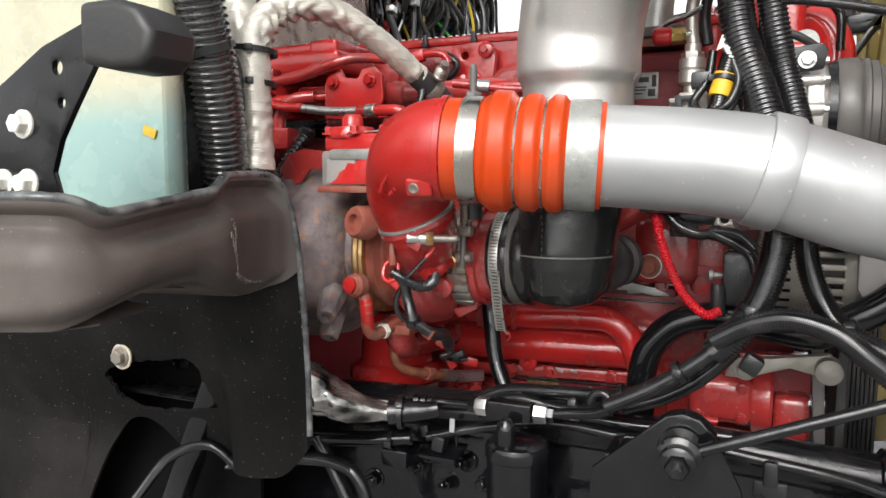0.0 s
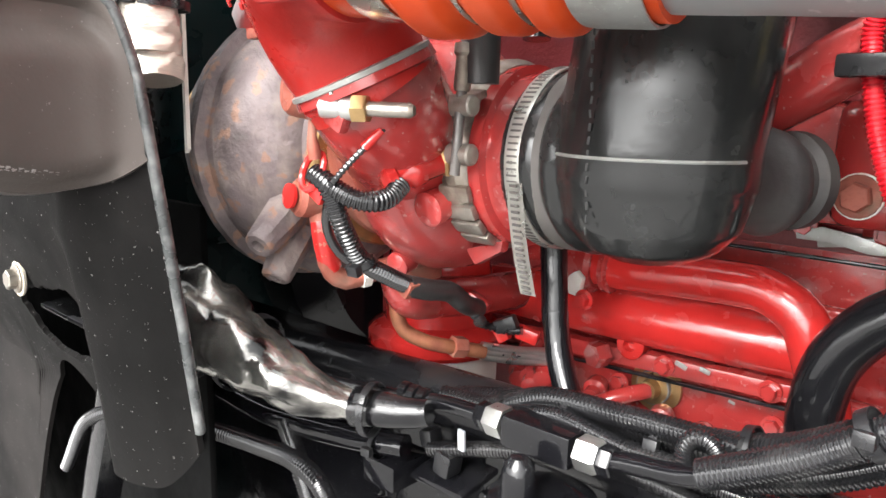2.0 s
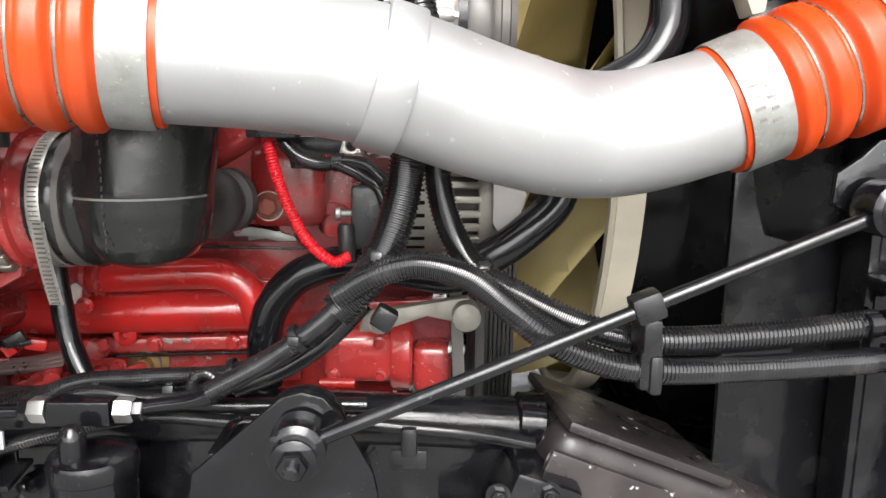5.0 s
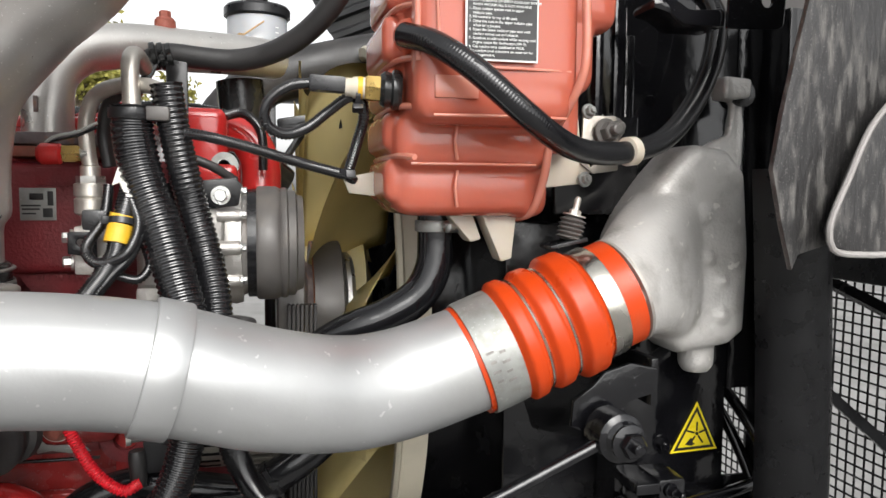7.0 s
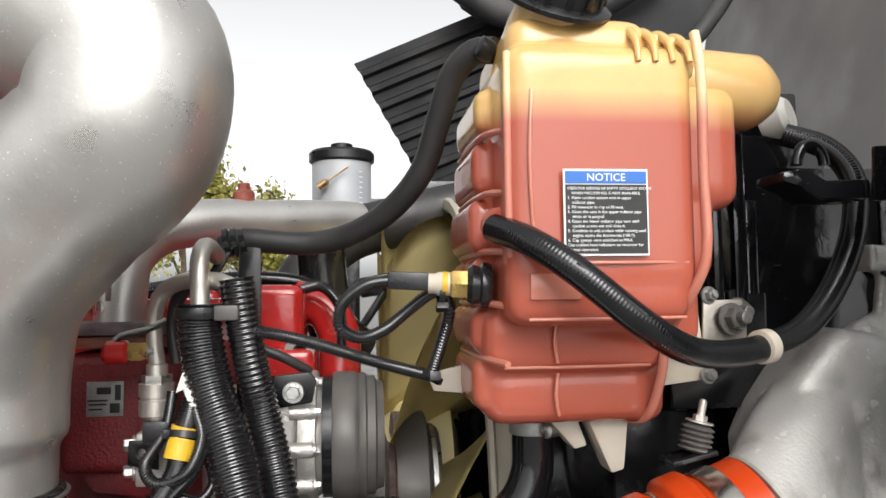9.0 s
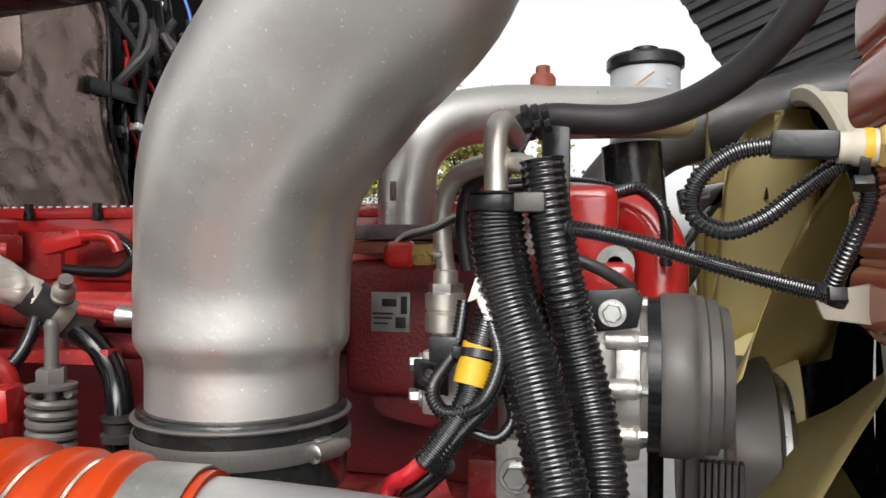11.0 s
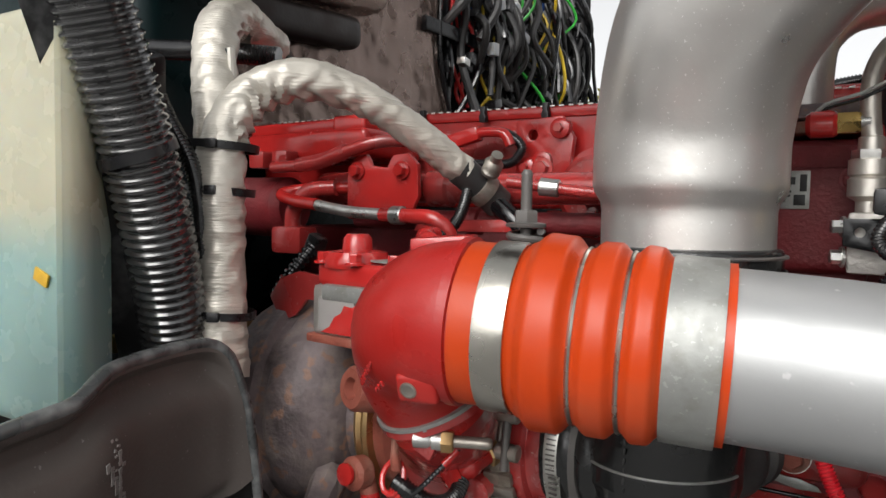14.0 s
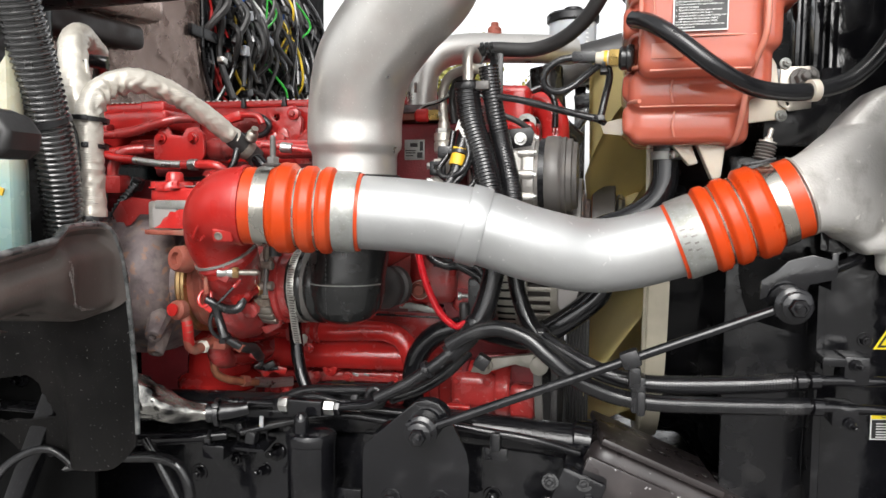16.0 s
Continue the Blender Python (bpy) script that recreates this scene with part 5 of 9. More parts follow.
def build_turbo():
    root = thing("turbocharger", (-0.45, TY, TZ - 0.1), "turbocharger with rusty cast turbine housing and red compressor housing", "turbocharger")
    ax, S = (1, 0, 0), (0, -1, 0)
    turb = lathe([(0.050, -0.225), (0.062, -0.22), (0.062, -0.178), (0.084, -0.172), (0.104, -0.158), (0.116, -0.135), (0.1195, -0.114), (0.1265, -0.110), (0.1270, -0.098), (0.1190, -0.094), (0.1180, -0.086), (0.1215, -0.080), (0.1205, -0.066), (0.117, -0.052), (0.109, -0.040), (0.098, -0.026), (0.088, -0.019), (0.079, -0.016), (0.077, -0.004), (0.06, 0.0)], (-0.500, TY, TZ), ax, 96)
    for v in turb.verts:
        d = Vector((0, v.co.y - TY, v.co.z - TZ))
        if d.length > 0.083:
            a = math.atan2(d.z, d.y) % math.tau - math.pi
            k = 1 + 0.05 * (a / math.pi) + 0.012 * noise.noise(v.co * 28) + 0.009 * noise.noise(v.co * 80)
            v.co.y, v.co.z = TY + d.y * k, TZ + d.z * k
    part("turbine_housing", turb, RUST, root, "grey rusty cast iron turbine housing")
    for p, d in (((-0.522, 0.775, 1.080), (0.25, -0.80, -0.50)), ((-0.532, 0.795, 1.052), (0.12, -0.55, -0.80))):
        part("housing_boss", lathe([(0.019, -0.035), (0.0145, 0.0), (0.0130, 0.012), (0.011, 0.014), (0.006, 0.014), (0.005, 0.007)], p, d, 9), RUST, root)
    part("downpipe_clamp", lathe([(0.060, -0.010), (0.068, -0.008), (0.068, 0.008), (0.060, 0.010)], (-0.722, TY, TZ + 0.005), ax, 48), GOLD, root, "gold heat tinted exhaust clamp")
    part("gold_clamp", lathe([(0.078, -0.010), (0.084, -0.009), (0.0865, -0.005), (0.084, -0.001), (0.0865, 0.003), (0.085, 0.007), (0.078, 0.008)], (-0.494, TY, TZ), ax, 72), GOLD, root, "gold heat tinted v-band clamp")
    part("bearing_housing", lathe([(0.076, 0), (0.078, 0.004), (0.078, 0.014), (0.070, 0.020), (0.068, 0.036), (0.074, 0.04), (0.076, 0.050)], (-0.488, TY, TZ), ax, 48), RUST_RED, root, "rusty red bearing housing")
    # compressor scroll, swelling towards its outlet at the top
    comp = lathe([(0.068, -0.002), (0.080, 0.003), (0.090, 0.016), (0.093, 0.034), (0.088, 0.056), (0.074, 0.072), (0.062, 0.080), (0.058, 0.088), (0.0575, 0.138)], (-0.455, TY, TZ), ax, 72)
    for v in comp.verts:
        d = Vector((0, v.co.y - TY, v.co.z - TZ))
        if d.length > 0.064:
            a = math.atan2(d.z, d.y) % math.tau - math.pi
            k = 1 + 0.08 * (a / math.pi)
            v.co.y, v.co.z = TY + d.y * k, TZ + d.z * k
    part("compressor_housing", comp, RED, root, "red painted compressor scroll")
    part("outlet_neck", tube([(-0.388, 0.756, 1.209), (-0.390, 0.770, 1.195), (-0.405, 0.805, 1.170), (-0.425, 0.840, 1.145), (-0.44, 0.86, 1.13)], 0.0465, 44), RED, root)
    part("inlet_step", lathe([(0.062, -0.012), (0.066, -0.010), (0.066, 0.012), (0.060, 0.014)], (-0.352, TY, TZ), ax, 56), RED, root)
    part("inlet_ring", lathe([(0.056, -0.004), (0.0600, -0.003), (0.0606, 0.010), (0.0606, 0.030), (0.056, 0.032)], (-0.351, TY, TZ), ax, 56), RED, root)
    vb = part("v_band_clamp", lathe([(0.060, -0.013), (0.0665, -0.012), (0.0675, -0.007), (0.0705, -0.004), (0.0705, 0.004), (0.0675, 0.007), (0.0665, 0.012), (0.060, 0.013)], (-0.362, TY, TZ), ax, 64), DIRTY_STEEL, root, "dirty steel v-band clamp")
    for a in (200, 212, 224, 236):
        y, z = TY + 0.070 * math.cos(radians(a)), TZ + 0.070 * math.sin(radians(a))
        part("clamp_shoe", box((0.026, 0.012, 0.006), Matrix.Translation((-0.360, y, z)) @ Matrix.Rotation(radians(a + 90), 4, "X"), 0.002), DIRTY_STEEL, vb)
    for z in (1.186, 1.154):
        lug = lathe([(0.0060, -0.010), (0.0072, -0.009), (0.0072, 0.009), (0.0060, 0.010)], (-0.346, 0.808, z), ax, 20)
        box((0.015, 0.028, 0.006), pose(-0.352, 0.819, z + (0.004 if z > 1.17 else -0.004), 20 if z > 1.17 else -20), 0.002, bm=lug)
        part("trunnion", lug, DIRTY_STEEL, vb)
    part("clamp_bolt", lathe([(0.0036, -0.045), (0.0036, 0.06), (0.003, 0.062)], (-0.346, 0.806, 1.185), (0, 0.10, 1), 14), PULLEY, vb)
    part("clamp_nut", lathe([(0.0048, 0), (0.0056, 0.002), (0.0056, 0.022), (0.0072, 0.024), (0.0072, 0.030), (0.004, 0.031)], (-0.346, 0.807, 1.195), (0, 0.10, 1), 18), DIRTY_STEEL, vb)
    # oil fitting with its elbow pipe, orange paint over rust
    fit = part("oil_fitting", lathe([(0.013, 0), (0.0155, 0.003), (0.0155, 0.016), (0.012, 0.020), (0.005, 0.021)], (-0.502, 0.800, 1.112), (-0.15, -0.95, 0.1), 18), RUST_RED, root)
    part("fitting_cap", lathe([(0.010, 0.0), (0.010, 0.003), (0.006, 0.004)], (-0.506, 0.778, 1.115), (-0.15, -0.95, 0.1), 16), RED_BRIGHT, fit)
    part("oil_pipe", tube([(-0.501, 0.800, 1.105), (-0.494, 0.798, 1.088), (-0.495, 0.802, 1.070), (-0.499, 0.812, 1.051), (-0.496, 0.824, 1.043), (-0.490, 0.845, 1.047), (-0.485, 0.875, 1.051)], 0.0085, 16), RUST_RED, root)
    part("paint_splash", tube([(-0.4955, 0.7985, 1.094), (-0.494, 0.7985, 1.084), (-0.4955, 0.803, 1.068), (-0.498, 0.810, 1.056)], 0.0089, 16, caps=False), RED_BRIGHT, root)
    part("pipe_nut", hexagon(0.0105, 0.009, frame_to((0.2, 1, 0.1), (-0.492, 0.835, 1.045))), WHITE, root)
    part("round_boss", lathe([(0.022, -0.01), (0.020, 0.010), (0.017, 0.014), (0.010, 0.014), (0.008, 0.006)], (-0.495, 0.808, 1.207), (-0.3, -0.92, 0.1), 24), RUST_RED, root)
    # gate and feet under the scroll
    part("support_web", slab([(-0.362, 1.085), (-0.345, 1.108), (-0.350, 1.080), (-0.375, 1.066), (-0.385, 1.078)], 0.010, Matrix(((1, 0, 0, 0), (0, 0, 1, 0.86), (0, 1, 0, 0), (0, 0, 0, 1))), 0.003), RED, root)
    part("lower_boss", lathe([(0.011, 0), (0.010, 0.014), (0.007, 0.016)], (-0.432, 0.845, 1.066), (0.1, -0.9, -0.3), 20), RED, root)
    part("drain_flange", box((0.055, 0.05, 0.014), pose(-0.470, 0.875, 1.045), 0.004), RUST_RED, root)
    part("drain_pipe", tube([(-0.470, 0.875, 1.05), (-0.475, 0.89, 1.02), (-0.478, 0.94, 1.008), (-0.470, 1.02, 1.0), (-0.465, 1.15, 1.0)], 0.020, 24), RED, root)
    for ob in root.children:
        kind = ob.name.split(".")[0]
        if kind == "round_boss":
            ob.location += Vector((0.022, -0.030, -0.012))
        elif kind in ("oil_fitting", "oil_pipe", "paint_splash", "pipe_nut"):
            ob.location += Vector((0.016, -0.002, 0.0))
    root.location += Vector((0.006, 0.020, 0.0))
    bpy.context.view_layer.update()
    return root


turbo = build_turbo()
TY = 0.905


def build_turbo_fittings(root):
    """Speed sensor, stud, loops and leads on the near side of the compressor."""
    part("sensor_boss", lathe([(0.018, -0.03), (0.016, 0.0), (0.013, 0.004)], (-0.362, 0.848, 1.150), (0.05, -0.9, -0.3), 22), RED, root)
    d = Vector((-0.02, -0.047, -0.018))
    sn = part("speed_sensor", lathe([(0.008, 0), (0.0095, 0.004), (0.0095, 0.016), (0.011, 0.018), (0.011, 0.026), (0.0095, 0.028), (0.0095, 0.036), (0.0115, 0.038), (0.0115, 0.044), (0.008, 0.046)], (-0.360, 0.832, 1.149), d, 22), RED_BRIGHT, root)
    part("sensor_nut", hexagon(0.0125, 0.010, frame_to(d, (-0.358, 0.838, 1.151))), GOLD, sn)
    part("sensor_lead", corrugated([(-0.366, 0.798, 1.133), (-0.364, 0.785, 1.126), (-0.366, 0.773, 1.124), (-0.374, 0.763, 1.126), (-0.387, 0.755, 1.134), (-0.400, 0.752, 1.141)], 0.0070, 0.0040, 0.0011, 16), LOOM, sn)
    ring = [Vector((-0.403 + 0.010 * math.cos(a / 12 * math.tau), 0.754 + 0.005 * math.sin(a / 12 * math.tau), 1.142 + 0.012 * math.sin(a / 12 * math.tau))) for a in range(13)]
    part("lead_clip", sweep(ring, 0.0024, 8), RED_BRIGHT, sn)
    part("clip_tail", box((0.016, 0.004, 0.010), pose(-0.397, 0.752, 1.129, 0, 30), 0.001), RED_BRIGHT, sn)
    a, b = Vector((-0.374, 0.738, 1.183)), Vector((-0.321, 0.762, 1.182))
    d = b - a
    n = [(0.0046 - 0.0003 * (i % 2), 0.028 + 0.0014 * i) for i in range(22)]
    st = part("stud_fitting", lathe([(0.004, 0), (0.0065, 0.001), (0.0065, 0.012), (0.0055, 0.014), (0.0075, 0.015), (0.0075, 0.022), (0.005, 0.024)], a, d, 16), STEEL, root, "zinc spacer and dull steel stud with a loop clip")
    part("stud_thread", lathe([(0.0046, 0.024)] + n + [(0.003, 0.0595)], a, d, 16), DIRTY_STEEL, st)
    part("stud_nut", hexagon(0.0088, 0.009, frame_to(d, a + d.normalized() * 0.022)), GOLD, st)
    loop = [Vector((-0.371 + 0.009 * math.cos(k / 12 * math.tau), 0.740 - 0.002 * math.cos(k / 12 * math.tau), 1.190 + 0.007 * math.sin(k / 12 * math.tau))) for k in range(10)]
    part("loop_clip", sweep(loop, 0.0032, 8, flat=0.6), GALV, st)
    part("painted_strap", tube([(-0.409, 0.757, 1.212), (-0.411, 0.753, 1.195), (-0.405, 0.750, 1.184), (-0.395, 0.748, 1.187), (-0.394, 0.747, 1.196), (-0.402, 0.749, 1.199), (-0.408, 0.754, 1.208)], 0.0026, 10), RED_BRIGHT, root)
    part("painted_tube", tube([(-0.401, 0.750, 1.186), (-0.396, 0.748, 1.181), (-0.385, 0.746, 1.182), (-0.370, 0.741, 1.183)], 0.0058, 14), RED_BRIGHT, root)
    part("bracket_pad", box((0.018, 0.008, 0.012), pose(-0.366, 0.744, 1.176, 0, 25), 0.003), RED, root)
    part("brass_rod", tube([(-0.399, 0.752, 1.180), (-0.3995, 0.751, 1.165), (-0.399, 0.753, 1.150)], lambda s: 0.0030 if s < 0.022 else 0.0042, 12), RUST_RED, root)
    part("thin_lead", corrugated([(-0.362, 0.805, 1.195), (-0.350, 0.778, 1.180), (-0.356, 0.765, 1.165), (-0.365, 0.757, 1.153), (-0.374, 0.752, 1.142), (-0.389, 0.752, 1.129)], 0.0023, 0.0046, 0.0006, 8), LOOM, root)
    part("lead_sleeve", tube([(-0.353, 0.768, 1.170), (-0.3605, 0.7605, 1.159)], 0.0032, 10), RED_BRIGHT, root)
    part("round_pad", lathe([(0.013, 0), (0.013, 0.012), (0.010, 0.014)], (-0.372, 0.842, 1.116), (0, -1, -0.25), 22), RED, root)


build_turbo_fittings(turbo)


def build_actuator():
    root = thing("turbo_actuator", (-0.47, 0.82, 1.225), "turbo actuator with a bright red lid on a bare grey body", "actuator")
    part("body", box((0.092, 0.078, 0.046), pose(-0.470, 0.822, 1.262, 0, 0, -6), 0.006), ALU_CAST, root)
    part("foot", box((0.100, 0.084, 0.008), pose(-0.470, 0.822, 1.2365, 0, 0, -6), 0.002), RUST_RED, root)
    part("painted_front", slab([(-0.505, 1.243), (-0.494, 1.249), (-0.488, 1.258), (-0.480, 1.262), (-0.476, 1.269), (-0.466, 1.268), (-0.450, 1.279), (-0.428, 1.282), (-0.428, 1.243)], 0.002, Matrix(((1, 0, 0, 0), (-0.105, 0, 1, 0.7300), (0, 1, 0, 0), (0, 0, 0, 1))), 0.0006), RED_BRIGHT, root, "splash of red paint over the bare casting")
    part("lid", box((0.088, 0.080, 0.022), pose(-0.468, 0.824, 1.294, 0, 0, -6), 0.007, 3), RED_BRIGHT, root)
    part("motor_cap", lathe([(0.030, 0), (0.031, 0.006), (0.027, 0.014), (0.014, 0.016), (0.013, 0.026), (0.010, 0.030), (0, 0.030)], (-0.487, 0.812, 1.300), (0, 0, 1), 36), RED_BRIGHT, root)
    part("lid_label", box((0.030, 0.020, 0.002), pose(-0.448, 0.803, 1.3075, 0, 0, -20), 0.001), GALV, root, "bare metal patch on the lid")
    part("body_label", box((0.044, 0.0016, 0.030), pose(-0.486, 0.7822, 1.259, 0, 0, -6), 0.0004), HOOD_GREY, root, "pale label half covered by red paint")
    part("body_step", box((0.070, 0.020, 0.014), pose(-0.468, 0.788, 1.279, 0, 0, -6), 0.003), GALV, root, "bare metal step under the lid")
    for x, y in ((-0.508, 0.79), (-0.508, 0.855), (-0.43, 0.79), (-0.428, 0.856), (-0.468, 0.785)):
        bolt((x, y, 1.304), (0, 0, 1), RED_BRIGHT, root, 0.006, 0.008)
    part("connector_block", box((0.06, 0.035, 0.026), pose(-0.430, 0.870, 1.316, 0, -4, 20), 0.005), RED_BRIGHT, root)
    part("connector_tube", tube([(-0.445, 0.865, 1.322), (-0.468, 0.895, 1.326), (-0.470, 0.912, 1.326)], 0.010, 16), RED_BRIGHT, root)
    part("bracket", slab([(-0.60, 1.238), (-0.615, 1.262), (-0.60, 1.282), (-0.575, 1.29), (-0.53, 1.285), (-0.53, 1.262), (-0.565, 1.262), (-0.58, 1.245)], 0.006, Matrix(((1, 0, 0, 0), (0, 0, 1, 0.83), (0, 1, 0, 0), (0, 0, 0, 1))), 0.002), RED, root)
    root = thing("sensor_lead", (-0.63, 0.88, 1.26), "black twisted sensor lead with a plug behind the actuator", "cable")
    part("lead", corrugated([(-0.618, 0.905, 1.315), (-0.626, 0.89, 1.296), (-0.632, 0.875, 1.278), (-0.645, 0.87, 1.255)], 0.0085, 0.010, 0.003, 12), LOOM, root)
    part("plug", box((0.018, 0.018, 0.022), pose(-0.620, 0.905, 1.312, 0, 25), 0.004), BLACK_PLASTIC, root)


build_actuator()


def build_turbo_wiring():
    root = thing("wiring_loom", (-0.42, 0.88, 0.98), "black corrugated loom with red sprayed connectors below the turbo", "wiring")
    part("loom", corrugated([(-0.395, 0.754, 1.140), (-0.388, 0.756, 1.128), (-0.385, 0.765, 1.104), (-0.388, 0.783, 1.081), (-0.388, 0.808, 1.066), (-0.388, 0.830, 1.055)], 0.0068, 0.0040, 0.0011, 14), LOOM, root)
    part("sleeve", tube([(-0.388, 0.826, 1.056), (-0.386, 0.850, 1.049), (-0.387, 0.872, 1.044), (-0.393, 0.900, 1.027), (-0.405, 0.93, 1.016)], 0.0082, 16), RUBBER_DUSTY, root)
    part("thin_loop", tube([(-0.389, 0.756, 1.126), (-0.400, 0.762, 1.108), (-0.403, 0.770, 1.092), (-0.399, 0.780, 1.080), (-0.389, 0.79, 1.077)], 0.0033, 10), LOOM, root)
    part("twisted_lead", corrugated([(-0.398, 0.918, 1.014), (-0.408, 0.940, 1.002), (-0.430, 0.965, 0.990), (-0.415, 0.985, 0.982), (-0.40, 0.99, 0.984)], 0.0045, 0.006, 0.0016, 10), LOOM, root)
    for p, a in (((-0.425, 0.955, 1.012), 30), ((-0.415, 0.985, 0.988), -25), ((-0.40, 1.00, 0.978), 15), ((-0.432, 1.00, 0.975), 60)):
        part("connector", box((0.022, 0.013, 0.013), pose(*p, 0, a, 20), 0.003), RED_BRIGHT if a > 0 else BLACK_PLASTIC, root)
    part("clip", box((0.014, 0.012, 0.014), pose(-0.388, 0.828, 1.055, 0, 30), 0.003), RUST_RED, root)
    zip_tie((-0.388, 0.785, 1.079), (0.2, 0.4, -1), 0.0076, root)
    root = thing("copper_oil_line", (-0.46, 0.97, 0.94), "stained copper and braided steel oil line by the filter", "oil line")
    part("copper_tube", tube([(-0.478, 0.905, 1.030), (-0.478, 0.905, 1.000), (-0.474, 0.910, 0.985), (-0.462, 0.925, 0.974), (-0.448, 0.955, 0.964), (-0.436, 0.98, 0.957)], 0.0068, 14), COPPER, root)
    part("line_nut", hexagon(0.0105, 0.014, frame_to((0.4, 1, -0.2), (-0.450, 0.950, 0.966))), RUST_RED, root)
    for dz in (-0.005, 0, 0.005):
        part("braided_tube", tube([(-0.438, 0.978, 0.958 + dz), (-0.42, 1.01, 0.950 + dz), (-0.400, 1.050, 0.944 + dz)], 0.0042, 10), STEEL, root)
    for x, y, z, r in ((-0.43, 1.06, 0.915, 0.016), (-0.415, 1.055, 0.930, 0.012), (-0.445, 1.07, 0.935, 0.014), (-0.405, 1.06, 0.90, 0.018), (-0.46, 1.08, 0.91, 0.015)):
        part("fitting", lathe([(r, -0.014), (r, 0.010), (r * 0.75, 0.014), (r * 0.75, 0.026), (r * 0.4, 0.027)], (x, y, z), (0.4, -0.8, -0.2), 14), RED, root)
    root = thing("drain_tube", (-0.345, 0.97, 0.93), "black tarred drain tube hanging beside the turbo inlet", "pipe")
    part("tube_body", tube([(-0.355, 0.975, 1.12), (-0.362, 0.977, 1.080), (-0.358, 0.975, 1.043), (-0.350, 0.970, 0.998), (-0.335, 0.962, 0.962), (-0.320, 0.955, 0.94)], 0.0115, 18, wob=0.05), BLACK_PAINT, root)


build_turbo_wiring()


# ---- charge air ----
def ribbed_hose(line, marks, material, parent):
    """An orange silicone hump hose: marks are (metre, radius) along the line."""
    def rad(s):
        for (a, ra), (b, rb) in zip(marks, marks[1:]):
            if a <= s <= b:
                f = (s - a) / (b - a)
                f = f * f * (3 - 2 * f)
                return ra + (rb - ra) * f
        return marks[-1][1]
    return part("hose_body", sweep(line, rad, 56), material, parent)


def build_charge_pipe():
    root = thing("charge_air_pipe", (0.05, 0.76, 1.18), "satin aluminium charge air pipe with a welded band", "pipe")
    line = spline([(-0.180, 0.7355, 1.2735), (-0.12, 0.7455, 1.2705), (-0.06, 0.7515, 1.2655), (0.000, 0.7550, 1.2560), (0.08, 0.773, 1.231), (0.145, 0.797, 1.217), (0.195, 0.810, 1.219), (0.282, 0.815, 1.2435)], 0.008)
    part("pipe", sweep(line, 0.0505, 56, wob=0.004), ALU_PIPE, root)
    a, d = Vector((0.000, 0.7550, 1.2560)), Vector((0.066, 0.012, -0.018))
    part("welded_band", lathe([(0.0505, -0.0140), (0.0538, -0.0136), (0.0545, -0.012), (0.0545, 0.012), (0.0538, 0.0136), (0.0505, 0.0140)], a, d, 64, close=False), ALU_PIPE, root)


build_charge_pipe()


def build_turbo_hose():
    root = thing("silicone_hose", (-0.24, 0.73, 1.21), "orange ribbed silicone hose with steel bands at the turbo outlet", "hose", "charge air hoses")
    a, b = Vector((-0.311, 0.7085, 1.2806)), Vector((-0.154, 0.7410, 1.2720))
    line = [a.lerp(b, i / 110) for i in range(111)]
    marks = [(0, 0.0530), (0.038, 0.0530), (0.042, 0.056), (0.052, 0.0625), (0.066, 0.0620), (0.0748, 0.0545), (0.0766, 0.0545), (0.085, 0.0600), (0.0945, 0.0600), (0.1018, 0.0545), (0.1036, 0.0545), (0.111, 0.0600), (0.119, 0.0595), (0.1256, 0.0535), (0.1606, 0.0535)]
    ribbed_hose(line, marks, ORANGE, root)
    d = b - a
    for s in (0.0757, 0.1027):
        part("wire_ring", lathe([(0.0545 + 0.0016 * math.cos(k * 1.047), 0.0016 * math.sin(k * 1.047)) for k in range(7)], a + d * (s / d.length), d, 56, close=False), BAND, root)
    clamp_band(a + d * (0.0282 / d.length), d, 0.0536, 0.0192, BAND, root, label="polished stainless hose band")
    clamp_band(a + d * (0.1408 / d.length), d, 0.0543, 0.0300, GALV, root, label="dull galvanised hose band")


build_turbo_hose()


